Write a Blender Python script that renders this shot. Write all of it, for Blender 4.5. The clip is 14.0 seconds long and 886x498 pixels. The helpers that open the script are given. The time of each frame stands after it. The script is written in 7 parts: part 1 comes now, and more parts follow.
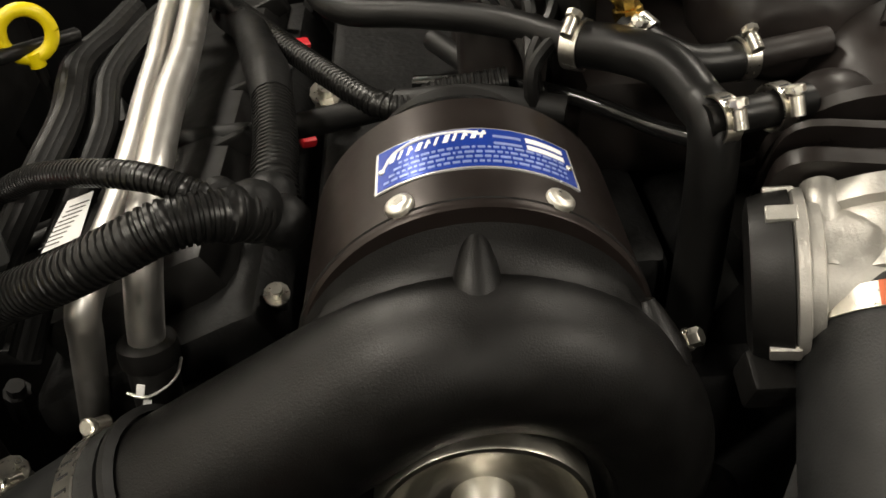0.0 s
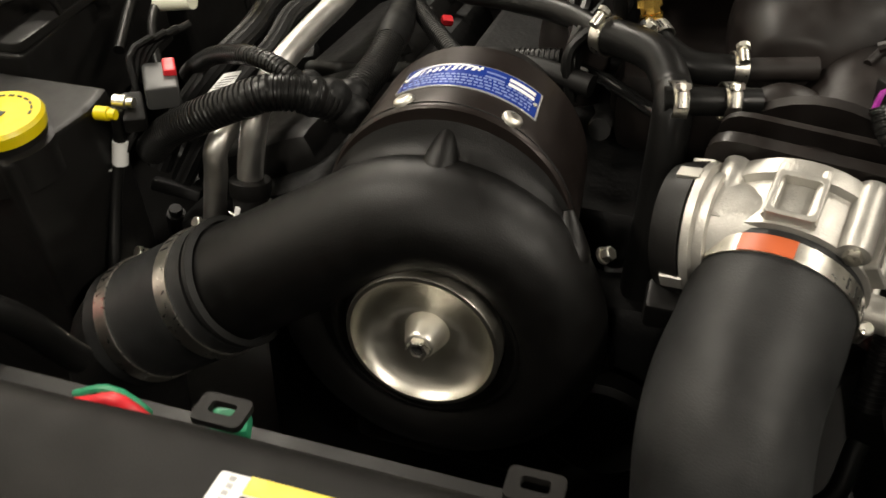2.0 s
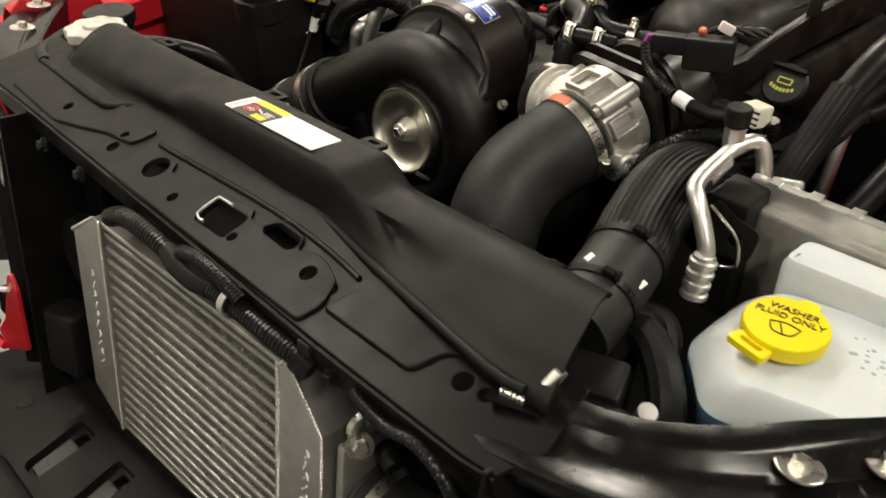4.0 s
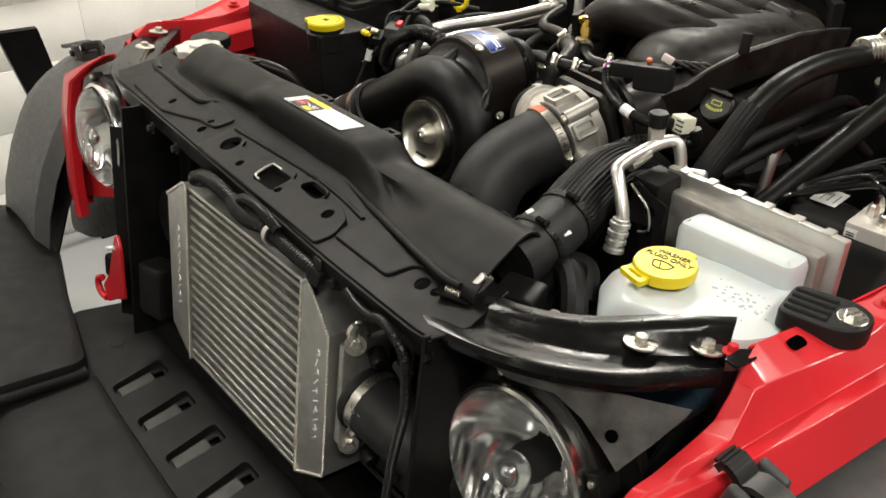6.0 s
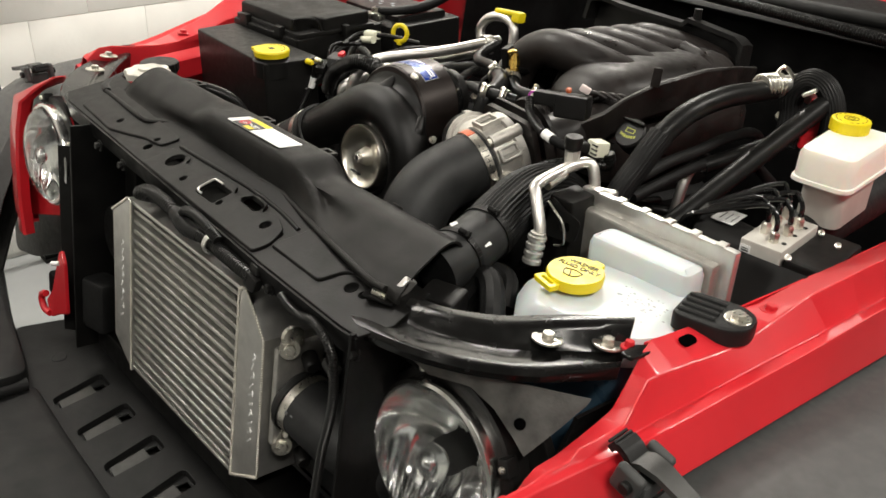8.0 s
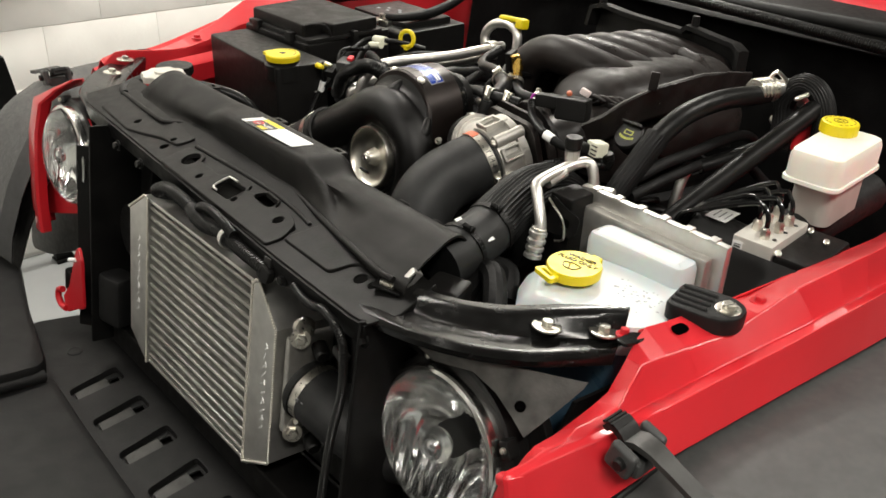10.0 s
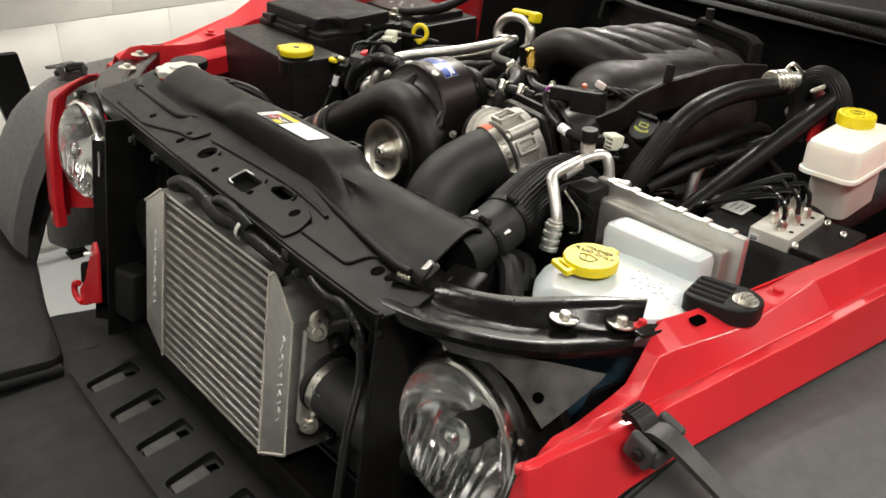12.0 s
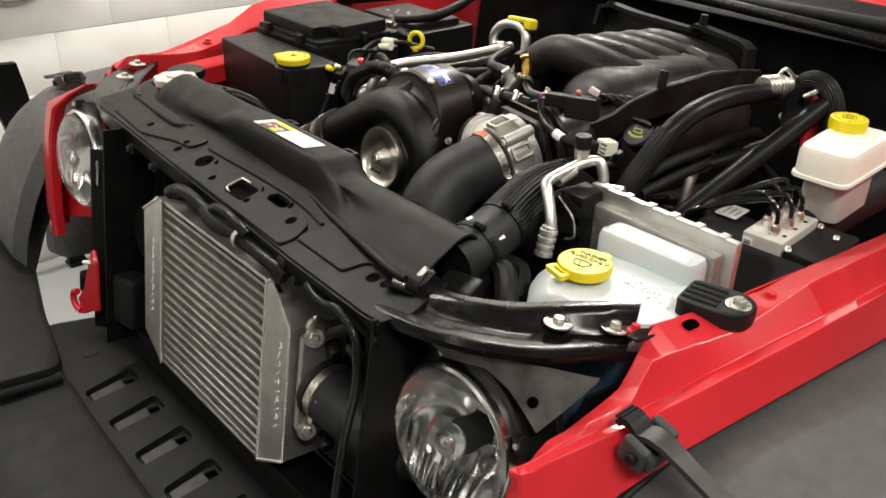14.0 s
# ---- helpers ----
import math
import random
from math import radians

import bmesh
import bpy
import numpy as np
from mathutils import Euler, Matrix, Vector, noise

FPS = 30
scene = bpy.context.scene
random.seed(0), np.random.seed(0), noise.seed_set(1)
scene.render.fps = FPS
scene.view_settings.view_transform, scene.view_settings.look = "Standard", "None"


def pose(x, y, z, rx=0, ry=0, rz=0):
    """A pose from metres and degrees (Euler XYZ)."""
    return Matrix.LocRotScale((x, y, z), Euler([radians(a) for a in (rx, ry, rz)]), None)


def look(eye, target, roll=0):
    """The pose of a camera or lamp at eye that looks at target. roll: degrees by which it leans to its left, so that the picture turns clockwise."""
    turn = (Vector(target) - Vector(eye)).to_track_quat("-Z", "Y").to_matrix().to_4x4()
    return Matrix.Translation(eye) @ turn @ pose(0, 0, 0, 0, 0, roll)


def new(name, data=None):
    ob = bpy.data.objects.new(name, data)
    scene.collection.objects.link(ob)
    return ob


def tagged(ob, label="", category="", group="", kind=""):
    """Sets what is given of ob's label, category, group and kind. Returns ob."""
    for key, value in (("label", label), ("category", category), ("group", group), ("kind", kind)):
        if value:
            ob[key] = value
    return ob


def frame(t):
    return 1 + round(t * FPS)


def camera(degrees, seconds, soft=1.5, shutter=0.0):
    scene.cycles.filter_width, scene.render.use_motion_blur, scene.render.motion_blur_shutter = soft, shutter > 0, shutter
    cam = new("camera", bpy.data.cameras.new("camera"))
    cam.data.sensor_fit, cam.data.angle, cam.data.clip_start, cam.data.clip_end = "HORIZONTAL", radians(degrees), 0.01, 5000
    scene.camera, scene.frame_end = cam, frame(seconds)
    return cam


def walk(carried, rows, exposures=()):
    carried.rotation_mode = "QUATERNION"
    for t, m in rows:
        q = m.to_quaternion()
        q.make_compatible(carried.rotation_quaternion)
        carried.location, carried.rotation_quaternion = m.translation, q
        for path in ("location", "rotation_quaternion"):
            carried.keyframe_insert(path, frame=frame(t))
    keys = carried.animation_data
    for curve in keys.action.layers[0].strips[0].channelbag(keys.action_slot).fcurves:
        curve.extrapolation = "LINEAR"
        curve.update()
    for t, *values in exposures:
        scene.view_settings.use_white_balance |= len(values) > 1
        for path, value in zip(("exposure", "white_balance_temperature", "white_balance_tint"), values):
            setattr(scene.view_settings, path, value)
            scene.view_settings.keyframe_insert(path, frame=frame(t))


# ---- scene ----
cam = camera(54.5, 14.0, soft=1.6, shutter=0.25)
PATH = [
    (0, (-0.046, 0.092, 1.34), (0.022, 1.508, -0.071), -1.6),
    (0.5, (-0.072, 0.101, 1.334), (0.103, 1.484, -0.1), -0.5),
    (1, (-0.059, 0.082, 1.347), (0.031, 1.505, -0.056), -1.2),
    (1.5, (0.011, 0.013, 1.364), (-0.192, 1.458, -0.004), -1.8),
    (2, (0.117, -0.068, 1.383), (-0.351, 1.347, 0.049), -2.0),
    (2.5, (0.231, -0.152, 1.394), (-0.447, 1.246, 0.134), -3.6),
    (3, (0.378, -0.249, 1.42), (-0.459, 1.079, 0.18), -2.7),
    (3.5, (0.513, -0.3, 1.448), (-0.485, 0.983, 0.282), -2.6),
    (4, (0.666, -0.351, 1.457), (-0.455, 0.82, 0.285), -0.2),
    (6.5, (0.977, -0.482, 1.507), (-0.355, 0.607, 0.487), 0.0),
    (7, (0.999, -0.492, 1.505), (-0.323, 0.624, 0.501), 1.0),
    (7.5, (1.018, -0.494, 1.507), (-0.261, 0.698, 0.536), 2.3),
    (10, (1.072, -0.534, 1.519), (-0.222, 0.66, 0.571), 2.5),
    (10.5, (1.073, -0.536, 1.517), (-0.222, 0.653, 0.564), 2.5),
    (11, (1.074, -0.54, 1.517), (-0.23, 0.643, 0.567), 2.1),
    (11.5, (1.072, -0.541, 1.517), (-0.237, 0.635, 0.565), 1.9),
    (12, (1.069, -0.544, 1.516), (-0.235, 0.632, 0.559), 2.1),
    (12.5, (1.072, -0.542, 1.517), (-0.232, 0.637, 0.564), 2.1),
    (13, (1.076, -0.542, 1.517), (-0.237, 0.634, 0.572), 1.9),
    (13.5, (1.081, -0.545, 1.524), (-0.252, 0.633, 0.609), 1.9),
    (14, (1.078, -0.543, 1.52), (-0.232, 0.636, 0.575), 1.7),
]
walk(cam, [(t, look(eye, target, roll)) for t, eye, target, roll in PATH],
     [(0, 0.05, 6950, 10), (4.2, 0.0, 6950, 10), (6.4, 0.14, 6560, 10), (14, 0.16, 6500, 10)])

# ---- world and lamps ----
world = bpy.data.worlds.new("world")
scene.world = world
world.use_nodes = True
world.node_tree.nodes["Background"].inputs[0].default_value = (0.9, 0.95, 1.0, 1)
world.node_tree.nodes["Background"].inputs[1].default_value = 0.015
scene.view_settings.exposure = 0.3
CEIL = 3.0
# unseen lamps: overhead light is inferred, each place and power tuned to brightness
LAMPS = [(-1.25, 0.0), (1.9, -0.6), (-1.30, 2.4), (1.7, 1.9), (0.0, -2.6)]
POWER = [42, 58, 72, 46, 40]
for (lx, ly), power in zip(LAMPS, POWER):
    lamp = bpy.data.lights.new("tube_light", "AREA")
    lamp.shape, lamp.size, lamp.size_y, lamp.energy = "RECTANGLE", 0.22, 1.2, power
    lamp.color = (1.0, 0.957, 0.875)
    ob = new("tube_light", lamp)
    ob.matrix_world = pose(lx, ly, CEIL - 0.09)


# ---- materials ----
def mat(name, col, rough=0.5, metal=0.0, var=0.15, scale=30.0, bump=0.0, bscale=400.0, spec=0.5, coat=0.0, trans=0.0, sss=0.0, rvar=0.15, alpha=1.0):
    m = bpy.data.materials.new(name)
    m.use_nodes = True
    nt = m.node_tree
    b = nt.nodes["Principled BSDF"]
    b.inputs["Metallic"].default_value = metal
    b.inputs["Specular IOR Level"].default_value = spec
    b.inputs["Coat Weight"].default_value = coat
    b.inputs["Coat Roughness"].default_value = 0.06
    b.inputs["Transmission Weight"].default_value = trans
    b.inputs["Subsurface Weight"].default_value = sss
    b.inputs["Subsurface Scale"].default_value = 0.02
    tc = nt.nodes.new("ShaderNodeTexCoord")
    n1 = nt.nodes.new("ShaderNodeTexNoise")
    n1.inputs["Scale"].default_value, n1.inputs["Detail"].default_value = scale, 6
    nt.links.new(tc.outputs["Object"], n1.inputs["Vector"])
    ramp = nt.nodes.new("ShaderNodeMapRange")
    ramp.inputs[1].default_value, ramp.inputs[2].default_value = 0.3, 0.7
    ramp.inputs[3].default_value, ramp.inputs[4].default_value = 1 - var, 1 + var
    nt.links.new(n1.outputs["Fac"], ramp.inputs[0])
    mul = nt.nodes.new("ShaderNodeVectorMath")
    mul.operation = "SCALE"
    mul.inputs[0].default_value = col[:3]
    nt.links.new(ramp.outputs[0], mul.inputs["Scale"])
    nt.links.new(mul.outputs[0], b.inputs["Base Color"])
    n3 = nt.nodes.new("ShaderNodeTexNoise")
    n3.inputs["Scale"].default_value, n3.inputs["Detail"].default_value = scale * 2.7, 5
    nt.links.new(tc.outputs["Object"], n3.inputs["Vector"])
    rr = nt.nodes.new("ShaderNodeMapRange")
    rr.inputs[1].default_value, rr.inputs[2].default_value = 0.3, 0.7
    rr.inputs[3].default_value, rr.inputs[4].default_value = max(0.02, rough * (1 - rvar)), min(1, rough * (1 + rvar))
    nt.links.new(n3.outputs["Fac"], rr.inputs[0])
    nt.links.new(rr.outputs[0], b.inputs["Roughness"])
    if bump:
        n2 = nt.nodes.new("ShaderNodeTexNoise")
        n2.inputs["Scale"].default_value, n2.inputs["Detail"].default_value = bscale, 3
        nt.links.new(tc.outputs["Object"], n2.inputs["Vector"])
        bp = nt.nodes.new("ShaderNodeBump")
        bp.inputs["Strength"].default_value, bp.inputs["Distance"].default_value = bump, 0.001
        nt.links.new(n2.outputs["Fac"], bp.inputs["Height"])
        nt.links.new(bp.outputs[0], b.inputs["Normal"])
    return m


BLK = mat("satin_black_plastic", (0.0066, 0.0063, 0.006), 0.44, bump=0.12, bscale=900, var=0.25, spec=0.25)
COVER = mat("grained_black_plastic", (0.0074, 0.0069, 0.0064), 0.52, bump=0.25, bscale=1500, var=0.35, scale=12, spec=0.17)
STEEL = mat("black_painted_steel", (0.0050, 0.0048, 0.0046), 0.42, bump=0.10, bscale=250, var=0.45, scale=20, spec=0.15)
ARM = mat("gloss_black_paint", (0.0048, 0.0047, 0.0045), 0.22, bump=0.05, bscale=120, var=0.35, scale=25, spec=0.30, rvar=0.35)
RUB = mat("black_rubber", (0.0066, 0.0065, 0.0063), 0.55, bump=0.1, bscale=700, var=0.3, scale=40, spec=0.3)
SIL = mat("matt_silicone_rubber", (0.0165, 0.0168, 0.0168), 0.50, bump=0.2, bscale=900, var=0.45, scale=25, spec=0.3)
HOSE = mat("smooth_hose_rubber", (0.006, 0.0059, 0.0057), 0.36, bump=0.08, bscale=500, var=0.4, spec=0.22)
LOOM = mat("split_loom_plastic", (0.0054, 0.0053, 0.0051), 0.33, bump=0.03, bscale=500, var=0.3, spec=0.3)
TAPE = mat("black_cloth_tape", (0.006, 0.006, 0.006), 0.5, bump=0.5, bscale=160, var=0.3, spec=0.18)
FLARE = mat("grey_textured_plastic", (0.062, 0.062, 0.061), 0.55, bump=0.5, bscale=1000, var=0.15, scale=40, rvar=0.2)
BUMP = mat("dark_textured_plastic", (0.0088, 0.0088, 0.0088), 0.54, bump=0.35, bscale=1400, var=0.2, scale=10, spec=0.25)
RED = mat("red_car_paint", (0.51, 0.015, 0.022), 0.36, coat=0.45, var=0.06, scale=6, bump=0.015, bscale=300, spec=0.35)
VOL = mat("black_powder_coat", (0.0026, 0.0024, 0.0022), 0.42, bump=0.25, bscale=1100, var=0.25, scale=30, spec=0.30)
CASE = mat("dark_anodised_alloy", (0.0195, 0.0145, 0.0128), 0.36, metal=0.55, bump=0.04, bscale=700, var=0.15, spec=0.4)
GLOSS = mat("gloss_black_ring", (0.006, 0.006, 0.006), 0.16, var=0.2)
CAST = mat("cast_aluminium", (0.48, 0.465, 0.43), 0.42, metal=0.75, bump=0.35, bscale=600, var=0.12, scale=60)
ALU = mat("sheet_aluminium", (0.66, 0.65, 0.62), 0.38, metal=0.9, bump=0.08, bscale=300, var=0.12, scale=40)
ALUT = mat("satin_aluminium_tube", (0.70, 0.68, 0.65), 0.40, metal=1.0, var=0.06, scale=50)
POL = mat("turned_alloy", (0.78, 0.75, 0.68), 0.40, metal=1.0, var=0.08, scale=20, bump=0.03, bscale=200)
ZINC = mat("zinc_plated_steel", (0.74, 0.71, 0.64), 0.30, metal=1.0, var=0.2, scale=80, bump=0.1, bscale=300)
BRASS = mat("brass_fitting", (0.62, 0.40, 0.10), 0.24, metal=1.0, var=0.2, scale=80)
RING = mat("bright_steel_trim", (0.80, 0.79, 0.76), 0.20, metal=1.0, var=0.12, scale=60)
CHROME = mat("bright_reflector", (0.84, 0.84, 0.83), 0.10, metal=1.0, var=0.03)
YEL = mat("yellow_plastic", (0.72, 0.57, 0.008), 0.38, var=0.05, scale=30, bump=0.05, bscale=500)
WHT = mat("white_translucent_plastic", (0.52, 0.56, 0.57), 0.38, var=0.05, scale=14, sss=0.25, bump=0.06, bscale=300)
CREAM = mat("cream_plastic", (0.80, 0.77, 0.69), 0.34, var=0.06, scale=14, sss=0.2)
SMOKE = mat("cloudy_plastic", (0.36, 0.34, 0.31), 0.35, var=0.1, scale=14)
BLUEF = mat("blue_washer_fluid", (0.05, 0.10, 0.15), 0.3, var=0.2, scale=14)
PAPER = mat("white_label", (0.80, 0.80, 0.79), 0.45, var=0.03)
BADGE = mat("blue_badge_foil", (0.012, 0.045, 0.32), 0.22, metal=0.35, var=0.08, coat=0.3)
SILV = mat("silver_print", (0.72, 0.72, 0.72), 0.25, metal=0.7, var=0.05)
# black that stands for the shade inside holes which are not cut
HOLE_SHADE = mat("black_hole_shade", (0.0012, 0.0012, 0.0012), 0.9, var=0.1, spec=0.0)
INK = mat("black_print", (0.01, 0.01, 0.01), 0.5, var=0.1)
REDP = mat("red_plastic", (0.62, 0.02, 0.03), 0.4, var=0.1)
GREYP = mat("grey_plastic", (0.046, 0.0465, 0.046), 0.45, var=0.15, spec=0.3)
NAT = mat("natural_plastic", (0.62, 0.62, 0.50), 0.42, var=0.08)
ORG = mat("orange_seal", (0.5, 0.10, 0.03), 0.4, var=0.1)
MAG = mat("violet_wire", (0.35, 0.02, 0.30), 0.4, var=0.1)
GRN = mat("green_plastic", (0.02, 0.25, 0.12), 0.4, var=0.1)
BLUEP = mat("dark_blue_plastic", (0.01, 0.03, 0.09), 0.4, var=0.1)
MANI = mat("moulded_nylon", (0.0130, 0.0104, 0.0095), 0.44, bump=0.12, bscale=180, var=0.5, scale=16, spec=0.30, rvar=0.4)
IRON = mat("dark_cast_block", (0.005, 0.005, 0.005), 0.55, bump=0.6, bscale=200, var=0.5, scale=30, spec=0.3)
FLOOR = mat("grey_floor_paint", (0.30, 0.31, 0.31), 0.32, var=0.12, scale=3, bump=0.05, bscale=40)
WALLM = mat("white_block_paint", (0.90, 0.89, 0.84), 0.55, var=0.06, scale=5, bump=0.5, bscale=90)
# greys for the unseen ceiling and walls, lowered to cut bounced light
CEILM = mat("low_bounce_ceiling_grey", (0.22, 0.22, 0.21), 0.8, var=0.05, scale=3)
WALLG = mat("low_bounce_wall_grey", (0.22, 0.22, 0.21), 0.7, var=0.1, scale=4, bump=0.2, bscale=60)
TYRE = mat("tyre_rubber", (0.014, 0.014, 0.014), 0.7, var=0.3, scale=30, bump=0.2, bscale=200)


def glass_mat():
    m = bpy.data.materials.new("clear_lens")
    m.use_nodes = True
    b = m.node_tree.nodes["Principled BSDF"]
    b.inputs["Base Color"].default_value = (0.97, 0.98, 0.98, 1)
    b.inputs["Roughness"].default_value = 0.02
    b.inputs["Transmission Weight"].default_value = 1.0
    b.inputs["IOR"].default_value = 1.45
    return m


GLASS = glass_mat()


def turned_mat():
    """Lathe-turned face: fine rings round the pulley's own axis."""
    m = mat("ring_turned_alloy", (0.74, 0.71, 0.63), 0.36, metal=1.0, var=0.06, scale=30)
    nt = m.node_tree
    b = nt.nodes["Principled BSDF"]
    b.inputs["Anisotropic"].default_value = 0.5
    tc = nt.nodes.new("ShaderNodeTexCoord")
    shift = nt.nodes.new("ShaderNodeVectorMath")
    shift.operation = "SUBTRACT"
    shift.inputs[1].default_value = PITCHED @ Vector((-0.0195, 0.30, 0.9975)) - PITCHED @ Vector((-0.0195, 0.36, 0.86))
    wave = nt.nodes.new("ShaderNodeTexWave")
    wave.wave_type, wave.rings_direction = "RINGS", "SPHERICAL"
    wave.inputs["Scale"].default_value, wave.inputs["Distortion"].default_value = 220, 0.4
    bp = nt.nodes.new("ShaderNodeBump")
    bp.inputs["Strength"].default_value, bp.inputs["Distance"].default_value = 0.05, 0.0003
    nt.links.new(tc.outputs["Object"], shift.inputs[0])
    nt.links.new(shift.outputs[0], wave.inputs["Vector"])
    nt.links.new(wave.outputs["Fac"], bp.inputs["Height"])
    nt.links.new(bp.outputs[0], b.inputs["Normal"])
    return m



def glow_mat():
    m = bpy.data.materials.new("lit_tube")
    m.use_nodes = True
    b = m.node_tree.nodes["Principled BSDF"]
    b.inputs["Emission Color"].default_value = (1, 0.93, 0.82, 1)
    b.inputs["Emission Strength"].default_value = 6.0
    return m


GLOW = glow_mat()


# ---- mesh helpers ----
def V(*a):
    return Vector(a)


UPRIGHT = Matrix()
# the vehicle's own axes are pitched against the floor's
PITCHED = Matrix.Translation((0, 0, 1)) @ pose(0, 0, 0, -8) @ Matrix.Translation((0, 0, -1))
frame_of = {"m": UPRIGHT}


def shifted(x=0.0, y=0.0, z=0.0):
    """Nudge the next things to fit the camera's view; with no numbers, back to none."""
    frame_of["m"] = PITCHED @ Matrix.Translation((x, y, z))


def thing(name, loc, label, category, group="", kind=""):
    ob = new(name)
    ob.location = frame_of["m"] @ Vector(loc)
    ob.empty_display_size = 0.02
    return tagged(ob, label, category, group, kind)


def finish(bm, ang=38):
    bm.normal_update()
    for f in bm.faces:
        f.smooth = True
    lim = radians(ang)
    for e in bm.edges:
        if len(e.link_faces) == 2 and e.calc_face_angle(0) > lim:
            e.smooth = False


def root_of(ob):
    p = Vector((0, 0, 0))
    while ob:
        p += ob.location
        ob = ob.parent
    return p


def part(name, bm, material, parent=None, label="", ang=38, raw=False):
    """One mesh object under a thing or a part; the bmesh is in world metres."""
    finish(bm, ang)
    if not raw:
        bmesh.ops.transform(bm, matrix=frame_of["m"], verts=bm.verts)
    if parent:
        bmesh.ops.translate(bm, vec=-root_of(parent), verts=bm.verts)
    me = bpy.data.meshes.new(name)
    bm.to_mesh(me)
    bm.free()
    me.materials.append(material)
    ob = new(name, me)
    if parent:
        ob.parent = parent
    if label:
        ob["label"] = label
    if len(me.polygons) < 4000:
        w = ob.modifiers.new("even_normals", "WEIGHTED_NORMAL")
        w.keep_sharp = True
    return ob


def solo(name, bm, material, label, category, group="", kind="", ang=38):
    """A thing that is one mesh, its origin at the middle of its base."""
    bmesh.ops.transform(bm, matrix=frame_of["m"], verts=bm.verts)
    lo = Vector([min(v.co[i] for v in bm.verts) for i in range(3)])
    hi = Vector([max(v.co[i] for v in bm.verts) for i in range(3)])
    base = Vector(((lo.x + hi.x) / 2, (lo.y + hi.y) / 2, lo.z))
    bmesh.ops.translate(bm, vec=-base, verts=bm.verts)
    ob = part(name, bm, material, None, "", ang, True)
    ob.location = base
    return tagged(ob, label, category, group, kind)


def smooth_path(pts, step):
    pts = [Vector(p) for p in pts]
    if len(pts) == 2:
        n = max(1, round((pts[1] - pts[0]).length / step))
        return [pts[0].lerp(pts[1], i / n) for i in range(n + 1)]
    out = []
    ext = [2 * pts[0] - pts[1]] + pts + [2 * pts[-1] - pts[-2]]
    for k in range(1, len(ext) - 2):
        p0, p1, p2, p3 = ext[k - 1:k + 3]
        n = max(2, round((p2 - p1).length / step))
        for i in range(n):
            t = i / n
            out.append(0.5 * (2 * p1 + (p2 - p0) * t + (2 * p0 - 5 * p1 + 4 * p2 - p3) * t * t + (3 * p1 - p0 - 3 * p2 + p3) * t ** 3))
    out.append(pts[-1])
    return out


def rings(bm, centres, radii, seg, caps=True, flat=1.0):
    """Skin a row of circles round the centres."""
    n = len(centres)
    tang = [(centres[min(i + 1, n - 1)] - centres[max(i - 1, 0)]).normalized() for i in range(n)]
    a = tang[0].orthogonal().normalized()
    loops = []
    for i in range(n):
        a = (a - tang[i] * a.dot(tang[i])).normalized()
        b = tang[i].cross(a)
        loops.append([bm.verts.new(centres[i] + radii[i] * (math.cos(2 * math.pi * k / seg) * a + flat * math.sin(2 * math.pi * k / seg) * b)) for k in range(seg)])
    for i in range(n - 1):
        for k in range(seg):
            bm.faces.new((loops[i][k], loops[i][(k + 1) % seg], loops[i + 1][(k + 1) % seg], loops[i + 1][k]))
    if caps:
        bm.faces.new(loops[0][::-1])
        bm.faces.new(loops[-1])
    return loops


def tube(pts, r, seg=12, step=0.008, bm=None, flat=1.0):
    """r: a radius, or radii at the points."""
    bm = bm or bmesh.new()
    c = smooth_path(pts, step)
    if isinstance(r, (tuple, list)):
        d = [0.0]
        for i in range(1, len(pts)):
            d.append(d[-1] + (Vector(pts[i]) - Vector(pts[i - 1])).length)
        s = [0.0]
        for i in range(1, len(c)):
            s.append(s[-1] + (c[i] - c[i - 1]).length)
        rad = [float(q) for q in np.interp(np.array(s) / s[-1] * d[-1], d, r)]
    else:
        rad = [r] * len(c)
    rings(bm, c, rad, seg, True, flat)
    return bm


def ribbed(pts, r, pitch=0.0042, depth=0.10, seg=14, bm=None):
    """Corrugated sleeve: square-shouldered rings."""
    bm = bm or bmesh.new()
    base = smooth_path(pts, 0.006)
    s = [0.0]
    for i in range(1, len(base)):
        s.append(s[-1] + (base[i] - base[i - 1]).length)
    n = max(3, int(s[-1] / pitch))
    pos, rad = [], []
    for i in range(n):
        for f, q in ((0.0, 1 - depth), (0.3, 1 - depth), (0.42, 1.0), (0.85, 1.0)):
            pos.append((i + f) / n * s[-1])
            rad.append(r * q)
    arr = np.array([list(p) for p in base])
    c = [Vector([float(np.interp(p, s, arr[:, k])) for k in range(3)]) for p in pos]
    rings(bm, c, rad, seg)
    return bm


